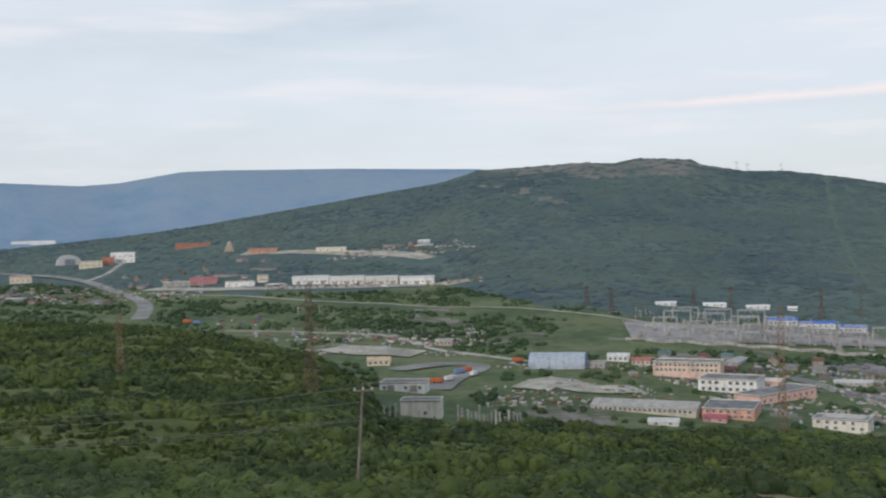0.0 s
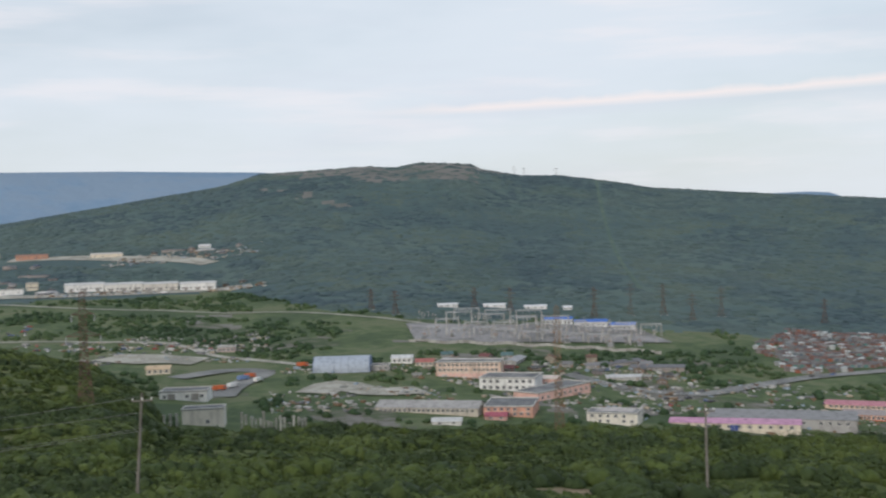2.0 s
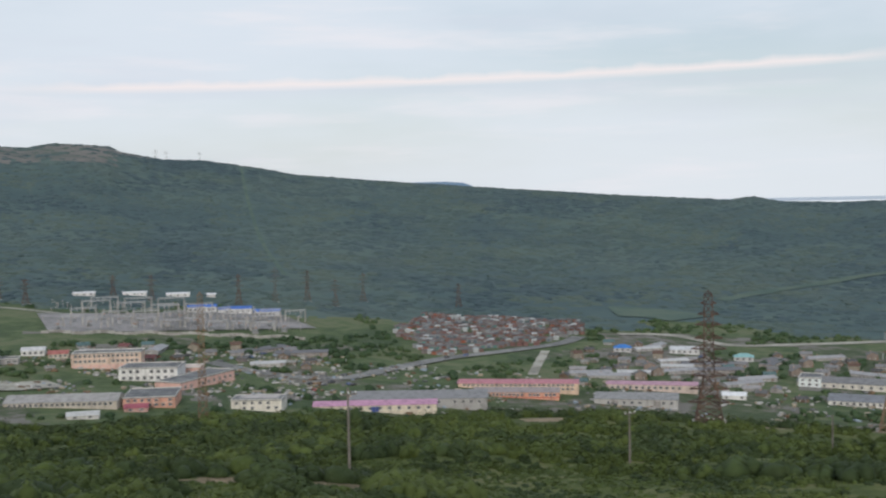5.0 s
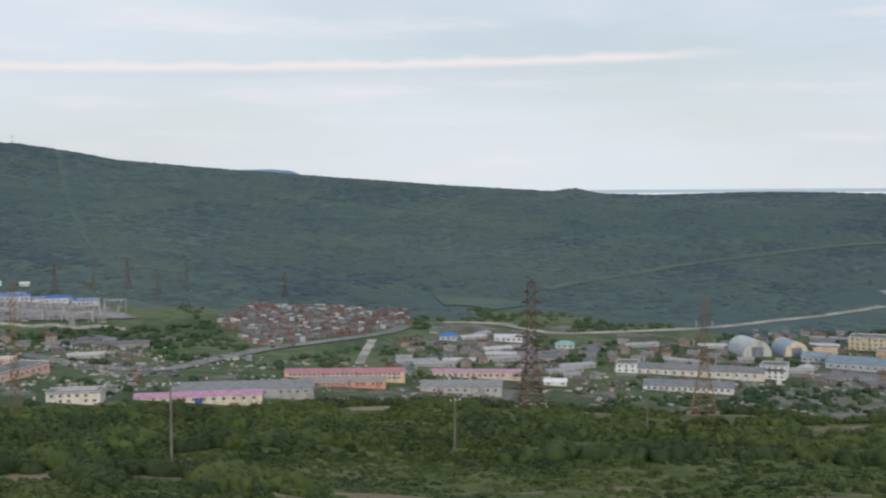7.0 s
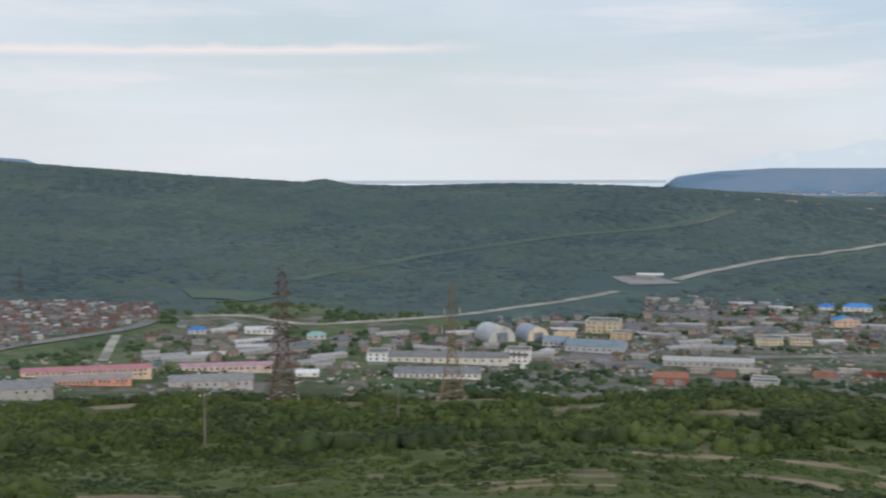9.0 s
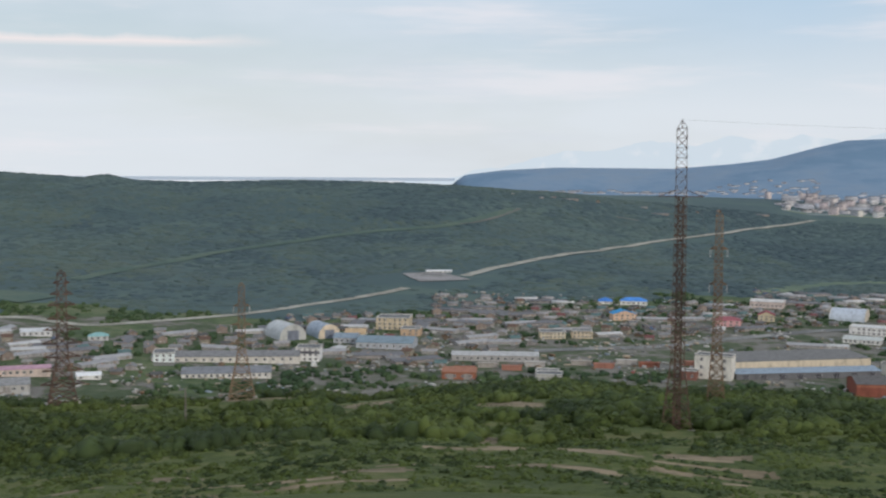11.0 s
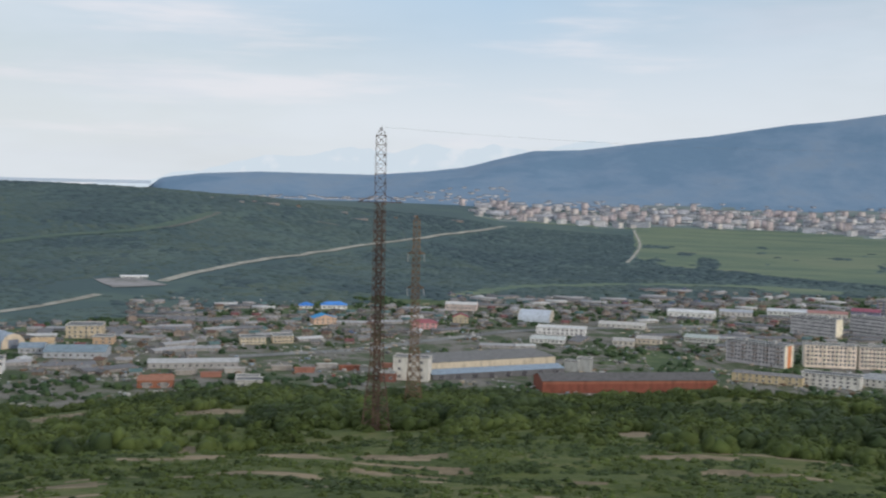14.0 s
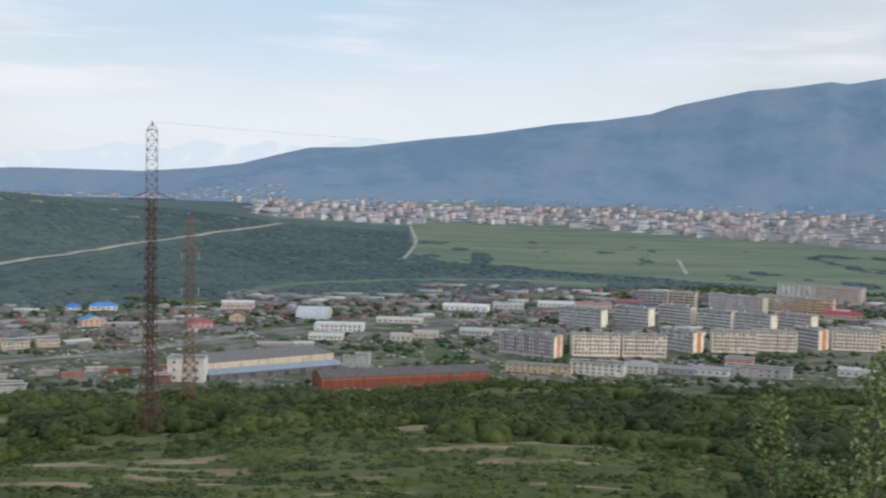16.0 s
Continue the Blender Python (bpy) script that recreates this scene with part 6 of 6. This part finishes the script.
set_out(trucks, [(8, 648, 40), (12, 655, 45), (16, 640, 60), (2, 622, 50), (-5, 612, 30), (44, 690, 10), (-205, 905, 0), (-196, 900, 20), (58, 668, 15), (705, 118, 60), (712, 96, 40), (-60, 1160, 5), (560, 408, 30)], 6)
put_away(cars + trucks)

# ---- electric substation ----
def portal(x, y, heading, w, tall):
    e = root("gantry", x, y, heading, "grey concrete switchyard gantry", "gantry", "switchyard gantries")
    claim(x, y, 8, 8)
    for s in (-1, 1):
        part("post", lattice(bmesh.new(), 1.2, 0.6, -0.5, tall, 4, 0.34), CONCRETE, e)
        e.children[-1].location.x = s * w / 2
    beam = bmesh.new()
    for yy, zz in ((-0.4, tall), (0.4, tall), (-0.4, tall + 0.9), (0.4, tall + 0.9)):
        bar(beam, (-w / 2 - 0.6, yy, zz), (w / 2 + 0.6, yy, zz), 0.3)
    for i in range(int(w / 1.6)):
        u = -w / 2 + 1.6 * i
        bar(beam, (u, -0.4, tall), (u + 1.6, -0.4, tall + 0.9), 0.14)
    top = part("beam", beam, STEEL, e)
    for u in (-w / 4, 0, w / 4):
        drop = bmesh.new()
        for i in range(5):
            box(drop, u - 0.16, u + 0.16, -0.16, 0.16, tall - 0.5 - i * 0.4, tall - 0.25 - i * 0.4)
        bar(drop, (u, 0, tall), (u, 0, tall - 2.4), 0.07)
        part("insulator", drop, STEEL, top)
    return e


for row, (rr, tall, first, last, w) in enumerate(((815, 6.5, -10.5, -20.6, 13), (845, 7.5, -11.0, -20.8, 17), (885, 8.5, -11.6, -17.0, 20), (870, 8, -15.0, -21.6, 15), (915, 8.5, -12.0, -15.5, 20))):
    b = first
    while b > last:
        portal(*polar(b, rr + rnd.uniform(-4, 4)), b + rnd.uniform(-2, 2), w, tall + rnd.uniform(-1, 1))
        b -= math.degrees(w * 1.25 / rr)


def transformer(x, y, heading):
    e = root("transformer", x, y, heading, "grey switchyard transformer on a plinth", "transformer", "switchyard transformers")
    claim(x, y, 4, 6)
    part("plinth", box(bmesh.new(), -2.2, 2.2, -1.4, 1.4, -1, 0.5), CONCRETE, e)
    tank = part("tank", box(bmesh.new(), -1.7, 1.7, -1.0, 1.0, 0.5, 3.2), STEEL, e)
    for i in range(6):
        part("radiator_fin", box(bmesh.new(), -1.5 + i * 0.55, -1.25 + i * 0.55, -1.5, -1.0, 0.8, 2.9), STEEL, tank)
    for u in (-1.1, 0, 1.1):
        part("bushing", bar(bmesh.new(), (u, 0, 3.2), (u, 0, 5.0), 0.25), paint_of((0.35, 0.2, 0.14)), e)


def breaker(x, y, heading):
    e = root("switch_post", x, y, heading, "slim grey switchgear post", "switchgear", "switchyard posts")
    part("stand", bar(bmesh.new(), (0, 0, -0.5), (0, 0, 2.6), 0.35), CONCRETE, e)
    part("porcelain", bar(bmesh.new(), (0, 0, 2.6), (0, 0, 4.8), 0.3), paint_of((0.42, 0.36, 0.32)), e)
    part("head", box(bmesh.new(), -0.7, 0.7, -0.2, 0.2, 4.8, 5.1), STEEL, e)


for i in range(16):
    transformer(*polar(-9.8 - i * 0.72, 800 + (i * 37) % 60), rnd.uniform(-20, 10))
for i in range(150):
    breaker(*polar(rnd.uniform(-21.5, -9), rnd.uniform(795, 925)), rnd.uniform(-30, 30))
for b, r, w in ((-16.6, 905, 22), (-18.2, 900, 26), (-19.8, 892, 20)):
    x, y = polar(b, r)
    building(x, y, b, w, 10, 5.0, (0.70, 0.70, 0.69), (0.08, 0.18, 0.52), "gable", storeys=1, bays=6, rise=2, label="white switchyard control house with blue roof", category="control house", name="control_house")
for i, b in enumerate(np.arange(-9.2, -21.6, -0.34)):
    x, y = polar(b, 786 + 4 * math.sin(i))
    e = root("fence_panel", x, y, b, "grey concrete fence panel round the switchyard", "fence", "switchyard fence")
    part("slab", box(bmesh.new(), -2.3, 2.3, 0, 0.16, -0.6, 2.0), CONCRETE, e)
    part("post", box(bmesh.new(), 2.3, 2.6, -0.05, 0.22, -0.6, 2.2), CONCRETE, e)

# bare concrete posts beside the unfinished building
for i in range(20):
    x, y = polar(rnd.choice((3.2, 2.9, 2.6)) if i < 4 else -0.6 - (i - 4) * 0.21 + rnd.uniform(-0.06, 0.06), rnd.uniform(320, 334))
    e = root("concrete_post", x, y, rnd.uniform(0, 40), "bare upright concrete post of an unfinished frame", "concrete post", "unfinished frame posts", z=ground_at(x, y) - 0.5)
    claim(x, y, 3, 30)
    hh = rnd.uniform(4.0, 7.0)
    part("shaft", box(bmesh.new(), -0.25, 0.25, -0.25, 0.25, -1, hh), CONCRETE, e)
    part("bracket", box(bmesh.new(), -0.4, 0.4, -0.25, 0.25, hh - 0.5, hh - 0.2), CONCRETE, e)

# ---- pylons, poles and cables ----
tower_a = pylon(160.1, 51.3, -72, 45.2, 4.4, 1.95, ((0.752, 3.3),), RUST, "tall slender rusty lattice pylon in the scrub", thick=0.15, waist=0.22, panels=(5, 24), insulators=False)
part("inner_mast", lattice(bmesh.new(), 0.95, 0.8, -0.5, 34, 20, 0.2), RUST, tower_a, "dark inner column of the lattice")
pylon(214.0, 60.9, -74, 37.6, 3.4, 1.7, ((0.62, 1.6), (0.80, 1.6)), RUST_LIGHT, "slender orange-rusty lattice pylon in the scrub", thick=0.24, waist=0.3, panels=(6, 20))
pylon(178.6, 199.8, -40, ground_at(178.6, 199.8) * -1 + 102.8, 6.8, 2.4, ((0.16, 4.8), (0.26, 4.4), (0.36, 4.0), (0.46, 4.4), (0.56, 4.0), (0.64, 3.2), (0.74, 3.0), (0.82, 2.4), (0.90, 1.8)), RUST, "broad dark rusty lattice pylon with many short cross-arms", thick=0.31, waist=0.36, panels=(5, 8), insulators=False)
pylon(201.7, 167.2, -48, 99.8 - ground_at(201.7, 167.2), 6.4, 1.7, ((0.48, 2.6), (0.64, 2.3), (0.80, 1.8)), RUST_LIGHT, "rusty lattice pylon on a bare earth mound", thick=0.2, waist=0.42, panels=(5, 8))
pylon(75.3, 254.1, -16, 105.0 - ground_at(75.3, 254.1), 2.2, 1.5, ((0.7, 1.2),), RUST_LIGHT, "narrow orange-rusty lattice mast", thick=0.18, waist=0.4, panels=(5, 9), insulators=False)
pylon(-30.6, 256.1, 6, 112.8 - ground_at(-30.6, 256.1), 3.6, 1.7, ((0.62, 3.6), (0.80, 2.4)), RUST, "dark rusty lattice pylon above the scrub", thick=0.2, waist=0.4, panels=(5, 9))
pylon(-76.3, 266.0, 16, 16.5, 2.0, 1.3, ((0.75, 1.2),), RUST_LIGHT, "short rusty lattice mast in the scrub", thick=0.17, waist=0.4, panels=(4, 6), insulators=False)
for b, r, tall in ((-18.4, 960, 26), (-20.2, 985, 30), (-21.8, 1000, 28), (-24.6, 1010, 26), (-29.4, 1000, 22), (-14.2, 965, 22), (-8.4, 930, 20), (-7.2, 960, 18), (-12.4, 985, 18), (-23.2, 970, 24)):
    x, y = polar(b, r)
    pylon(x, y, b + rnd.uniform(-20, 20), tall, 5.5, 1.8, ((0.6, 4.5), (0.75, 4.0), (0.9, 3.0)), RUST, "distant lattice pylon below the forest", thick=0.2, waist=0.45, panels=(4, 5), insulators=False)
for b in (-14.6, -15.1, -16.7):
    x, y = polar(b, 2190)
    pylon(x, y, b, 17, 5, 1.8, ((0.7, 4.5), (0.88, 4.0)), STEEL, "tiny distant pylon on the hill's skyline", thick=0.3, waist=0.45, panels=(3, 3), insulators=False)
wooden_pole(45.3, 103.2, 9.6)
wooden_pole(96.0, 123.4, 7.6)
wooden_pole(148.8, 136.0, 6.4, arms=False)
lean_pole = wooden_pole(-8.6, 103.8, 11.0, lean=(0.09, 0.0), label="leaning weathered utility pole with cables")
top = Vector((-8.6 + 0.09 * 11.0, 103.8, 110.4))
for k, (dz, end_z) in enumerate(((0, 108.2), (-1.4, 107.8), (-2.8, 105.8), (-3.0, 105.5))):
    wire("cable", (top.x - 0.2 + 0.1 * k, top.y - 0.2, top.z + dz), (-45.6, 102.3 + 0.3 * k, end_z), 0.45, 0.018)
for k, u in enumerate((-3.3, 3.3)):
    wire("cable", (160.1 + u * 0.3, 51.3 + u * 0.95, 87.8 + 32.2), (214.0 + u * 0.15, 60.9 + u * 0.5, 80.8 + 29), 2.0, 0.02)
wire("cable", (160.1, 51.3, 132.8), (420, -150, 150), 6, 0.012)

# ---- the young birches close below the lookout ----
BARK = material("birch_bark", ((0.06, 0.05, 0.04), (0.13, 0.115, 0.09), (0.22, 0.20, 0.17)), scale=0.12, stretch=(1, 1, 4))
BIRCH = material("birch_leaves", ((0.10, 0.15, 0.035), (0.15, 0.21, 0.06), (0.21, 0.28, 0.10)), scale=0.4, island=0.3, rough=0.5, spec=0.4)


def birch(b, r, top_z, spread, leaves, seed):
    rn = random.Random(seed)
    x, y = polar(b, r)
    zb = ground_at(x, y)
    e = root("birch_tree", x, y, 0, "young birch with loose light green leaves", "tree", "young birches", z=zb)
    tall = top_z - zb
    trunk = bmesh.new()
    tips = []

    def limb(p, q, r0, r1):
        d = (q - p).normalized()
        s = d.orthogonal().normalized()
        u = d.cross(s)
        ra = [trunk.verts.new(p + (s * math.cos(a) + u * math.sin(a)) * r0) for a in (k * math.pi / 3 for k in range(6))]
        rb = [trunk.verts.new(q + (s * math.cos(a) + u * math.sin(a)) * r1) for a in (k * math.pi / 3 for k in range(6))]
        for k in range(6):
            trunk.faces.new((ra[k], ra[(k + 1) % 6], rb[(k + 1) % 6], rb[k]))
    p = Vector((0, 0, -0.3))
    for i in range(9):
        t = (i + 1) / 9
        q = Vector((rn.uniform(-0.12, 0.12) * t, rn.uniform(-0.12, 0.12) * t, tall * t))
        limb(p, q, 0.03 * (1 - i / 10) + 0.005, 0.03 * (1 - (i + 1) / 10) + 0.005)
        if i > 1:
            for k in range(5):
                a = rn.uniform(0, 2 * math.pi)
                ln = spread * (1.05 - t * 0.75) * rn.uniform(0.6, 1.1)
                base_p = p.lerp(q, rn.random())
                tip = base_p + Vector((math.cos(a) * ln, math.sin(a) * ln, ln * rn.uniform(0.5, 1.1)))
                limb(base_p, tip, 0.014, 0.004)
                tips.append((base_p, tip))
        tips.append((p, q))
        p = q
    part("trunk", trunk, BARK, e)
    gl = np.random.default_rng(seed)
    pts = []
    for a, c in tips:
        n = leaves // len(tips)
        t = gl.uniform(0.35, 1.1, (n, 1))
        pts.append(np.array(a) + (np.array(c) - np.array(a)) * t + gl.normal(0, 0.06, (n, 3)))
    c = np.concatenate(pts)
    n = len(c)
    d1 = gl.normal(0, 1, (n, 3))
    d1 /= np.linalg.norm(d1, axis=1, keepdims=True)
    d2 = np.cross(d1, gl.normal(0, 1, (n, 3)))
    d2 /= np.linalg.norm(d2, axis=1, keepdims=True)
    ln = gl.uniform(0.028, 0.048, (n, 1))
    V = np.stack([c - d1 * ln, c + d2 * ln * 0.55, c + d1 * ln, c - d2 * ln * 0.55], 1).reshape(-1, 3)
    crown = new("crown", mesh_of("crown", V, np.arange(4 * n).reshape(-1, 4), [BIRCH]))
    crown.parent = e
    return e


birch(-103.2, 15.0, 122.30, 0.42, 620, 3)
birch(-108.0, 14.0, 123.05, 0.5, 950, 8)
birch(-105.3, 14.5, 121.55, 0.5, 620, 5)
birch(-106.7, 14.2, 121.35, 0.5, 620, 7)

# ---- clutter in the yards ----
debris("yard_scrap", ((10, -2, 720, 850, 900, 2.2), (-2, -24, 540, 720, 1700, 2.0), (-24, -60, 520, 700, 2200, 2.0), (-55, -110, 640, 860, 3200, 2.2), (-60, -100, 860, 1100, 2000, 2.4), (9, -2, 1165, 1200, 500, 3.0), (7, -2, 1400, 1470, 500, 3.0), (20, 12, 1120, 1350, 500, 2.6)), "scattered scrap, boards and rubble in the yards")
x, y = polar(10.6, 1560)
e = root("lookout_tower", x, y, 0, "pale tapering wooden tower on the hillside", "tower")
part("shaft", lattice(bmesh.new(), 13, 3, -1, 13, 4, 0.9), paint_of((0.42, 0.36, 0.30)), e)
part("cladding", prism(bmesh.new(), [(-5.5, 0), (5.5, 0), (1.2, 14), (-1.2, 14)], -4, 4, axis="y"), paint_of((0.45, 0.38, 0.32)), e)

# ---- plants ----
gen = np.random.default_rng(7)


def crowns(name, x, y, z, size, tall, sides=6, rings=(0.0, 0.35, 0.75), widths=(0.75, 1.0, 0.7), rough=0.30, leaves=0, leaf=0.35, mats=(), mat_pick=None, smooth=False, core=1.0, drape=False):
    """Many leafy crowns as one mesh: a lumpy dome each, and loose leaf clumps standing off it."""
    n = len(x)
    k = len(rings)
    ang = np.arange(sides) * 2 * np.pi / sides
    tv = np.array([(math.cos(a + 0.3 * i) * w, math.sin(a + 0.3 * i) * w, h) for i, (h, w) in enumerate(zip(rings, widths)) for a in ang] + [(0, 0, 1.0)])
    tf = []
    for i in range(k - 1):
        for s in range(sides):
            p, q = i * sides + s, i * sides + (s + 1) % sides
            tf += [(p, q, q + sides), (p, q + sides, p + sides)]
    for s in range(sides):
        tf.append(((k - 1) * sides + s, (k - 1) * sides + (s + 1) % sides, k * sides))
    tf = np.array(tf)
    turn = gen.uniform(0, 2 * np.pi, n)
    c, s_ = np.cos(turn)[:, None], np.sin(turn)[:, None]
    jit = 1 + gen.normal(0, rough, (n, len(tv)))
    vx = (tv[None, :, 0] * c - tv[None, :, 1] * s_) * size[:, None] * core * jit + x[:, None]
    vy = (tv[None, :, 0] * s_ + tv[None, :, 1] * c) * size[:, None] * core * jit + y[:, None]
    base_z = height(vx.ravel(), vy.ravel()).reshape(vx.shape) - 0.4 if drape else z[:, None]
    vz = tv[None, :, 2] * tall[:, None] * core * (0.5 + 0.5 * jit) + base_z
    V = np.stack([vx, vy, vz], -1).reshape(-1, 3)
    F = (tf[None] + (np.arange(n) * len(tv))[:, None, None]).reshape(-1, 3)
    pick = np.zeros(n, int) if mat_pick is None else mat_pick
    I = np.repeat(pick, len(tf))
    if leaves:
        th, ph = gen.uniform(0, 2 * np.pi, (n, leaves)), np.arccos(gen.uniform(0.0, 1.0, (n, leaves)))
        out = gen.uniform(0.85, 1.22, (n, leaves))
        lx = x[:, None] + size[:, None] * np.sin(ph) * np.cos(th) * out
        ly = y[:, None] + size[:, None] * np.sin(ph) * np.sin(th) * out
        lz = z[:, None] + tall[:, None] * (0.12 + 0.95 * np.cos(ph) * out)
        P = np.stack([lx, ly, lz], -1).reshape(-1, 1, 3)
        d = gen.normal(0, 1, (n * leaves, 3, 3)) * (leaf * np.repeat(gen.uniform(0.6, 1.3, n), leaves))[:, None, None]
        u = np.stack([np.sin(ph) * np.cos(th), np.sin(ph) * np.sin(th), np.cos(ph)], -1).reshape(-1, 1, 3)
        d = d - 0.72 * (d * u).sum(-1, keepdims=True) * u
        LV = (P + d).reshape(-1, 3)
        LF = np.arange(len(LV)).reshape(-1, 3) + len(V)
        V, F, I = np.concatenate([V, LV]), np.concatenate([F, LF]), np.concatenate([I, np.repeat(pick, leaves)])
    return new(name, mesh_of(name, V, F, mats, I, smooth=smooth))


def scatter(n, b0, b1, r0, r1):
    b = gen.uniform(b1, b0, n)
    r = np.sqrt(gen.uniform(0, 1, n) * (r1 ** 2 - r0 ** 2) + r0 ** 2)
    return on_polar(b, r)


def in_view_of_tracks(x, y):
    """True where a shrub neither stands on bare soil nor close before it."""
    r = np.hypot(x, y)
    free = np.ones(x.shape, bool)
    for d in (0, 3, 6, 9, 13, 17):
        free &= ~scars(x * (r + d) / r, y * (r + d) / r)
    for d in (0, 2, 4):
        free &= ~wheel_tracks(x * (r + d) / r, y * (r + d) / r)
    return free


def scrub_band(name, count, r0, r1, leaves, leaf, label, open_until=0.0, last=-116, lobes=4):
    """Rounded bushes, each of several leafy lobes."""
    x, y = scatter(count, 28, last, r0, r1)
    b, r = np.degrees(np.arctan2(-x, y)), np.hypot(x, y)
    re, _ = shoulder(b)
    dens = fbm(x / 22, y / 22, 19)
    keep = unclaimed(x, y) & in_view_of_tracks(x, y) & (r < re + 75) & (dens > 0.28 - 0.16 * (b > -26) + 0.22 * gen.uniform(0, 1, count))
    sparse = (b < -30) & (r < open_until + edge_shift(x, y, 40, 26, 13))
    keep &= ~sparse | (gen.uniform(0, 1, count) < 0.55)
    x, y, b, r, sparse = x[keep], y[keep], b[keep], r[keep], sparse[keep]
    n = len(x)
    big = fbm(x / 24, y / 24, 29)
    reach_b = gen.uniform(0.8, 1.5, n) * (0.55 + 1.7 * np.clip((big - 0.32) / 0.36, 0, 1))
    reach_b[sparse] *= 0.42
    pick = (fbm(x / 18, y / 18, 37) + gen.normal(0, 0.07, n) > 0.53).astype(int)
    ang, off = gen.uniform(0, 2 * np.pi, (n, lobes)), gen.uniform(0.1, 0.8, (n, lobes))
    lx, ly = (x[:, None] + np.cos(ang) * off * reach_b[:, None]).ravel(), (y[:, None] + np.sin(ang) * off * reach_b[:, None]).ravel()
    size = (reach_b[:, None] * gen.uniform(0.42, 0.68, (n, lobes))).ravel()
    tall = (reach_b[:, None] * (1.15 - 0.55 * off) * gen.uniform(0.75, 1.05, (n, lobes)) * np.where(sparse, 0.8, 1.0)[:, None]).ravel()
    z = height(lx, ly) - 0.15
    return tagged(crowns(name, lx, ly, z, size, tall, rough=0.17, leaves=leaves, leaf=leaf, mats=[LEAF, LEAF_DARK], mat_pick=np.repeat(pick, lobes), core=0.9, smooth=True), label, "shrubs", kind="stuff")


scrub_band("near_scrub", 3600, 72, 140, 52, 0.14, "dense green dwarf alder scrub on the hillside", open_until=132)
scrub_band("scrub", 8800, 140, 300, 34, 0.26, "dense green alder scrub on the hillside")
scrub_band("far_scrub", 8600, 300, 830, 10, 0.5, "dark green scrub on the farther slope", last=-4)

# low tufts of grass and heath between the shrubs
x, y = scatter(17000, 28, -116, 74, 150)
hold = ~tracks(x, y) & (fbm(x / 6, y / 6, 57) > 0.36)
x, y = x[hold], y[hold]
size = gen.uniform(0.25, 0.6, len(x))
tufts = crowns("grass_tufts", x, y, height(x, y) - 0.05, size, size * gen.uniform(0.5, 0.9, len(x)), sides=5, rings=(0.0, 0.5), widths=(1.0, 0.7), leaves=8, leaf=0.14, mats=[LEAF, LEAF_DARK], mat_pick=(fbm(x / 9, y / 9, 15) > 0.55).astype(int))
tagged(tufts, "rough grass and low heath tufts", "grass", kind="stuff")

# forest on the hill and in the belt before the plain
x, y = scatter(86000, 26, -113, 820, 2650)
zz = zone(x, y)
hold = unclaimed(x, y) & ((zz == 4) | ((zz == 5) & (gen.uniform(0, 1, len(x)) < 0.2))) & (np.hypot(x, y) < crest(np.degrees(np.arctan2(-x, y)))[0] + 40)
x, y = x[hold], y[hold]
size = gen.uniform(3.5, 7.5, len(x)) * (0.6 + 0.8 * fbm(x / 120, y / 120, 43))
bb, rr = np.degrees(np.arctan2(-x, y)), np.hypot(x, y)
foot_r, crest_r = foot(bb)[0], crest(bb)[0]
climb = np.clip((rr - foot_r) / (crest_r - foot_r), 0, 1)
pale = fbm(bb / 2.6, rr / 95, 67, 5) + 0.13 * (1 - climb) * (bb > -62) - 0.10 * np.clip((-bb - 70) / 8, 0, 1)
kind = (pale + gen.normal(0, 0.035, len(x)) > 0.585).astype(int)
kind[(bb < -70) & (rr > along(bb, (-70, 2400), (-74, 1900), (-79, 1500), (-110, 1480)))] = 2
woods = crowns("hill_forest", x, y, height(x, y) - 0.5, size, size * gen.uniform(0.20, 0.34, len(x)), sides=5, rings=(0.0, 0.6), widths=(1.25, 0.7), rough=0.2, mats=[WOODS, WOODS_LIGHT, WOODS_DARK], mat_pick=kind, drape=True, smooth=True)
tagged(woods, "dark green forest covering the hill slopes", "forest", kind="stuff")

# clumps of trees and bushes between the buildings
x, y = scatter(46000, 22, -112, 330, 1450)
zz = zone(x, y)
hold = unclaimed(x, y) & np.isin(zz, (2, 3)) & (fbm(x / 38, y / 38, 91) + 0.10 * (zz == 2) > 0.52)
x, y = x[hold], y[hold]
size = gen.uniform(1.2, 3.0, len(x))
grove = crowns("valley_trees", x, y, height(x, y) - 0.2, size, size * gen.uniform(0.9, 1.4, len(x)), rough=0.2, leaves=12, leaf=0.42, mats=[TOWN_LEAF], smooth=True)
tagged(grove, "scattered green trees and bushes across the valley", "trees", kind="stuff")
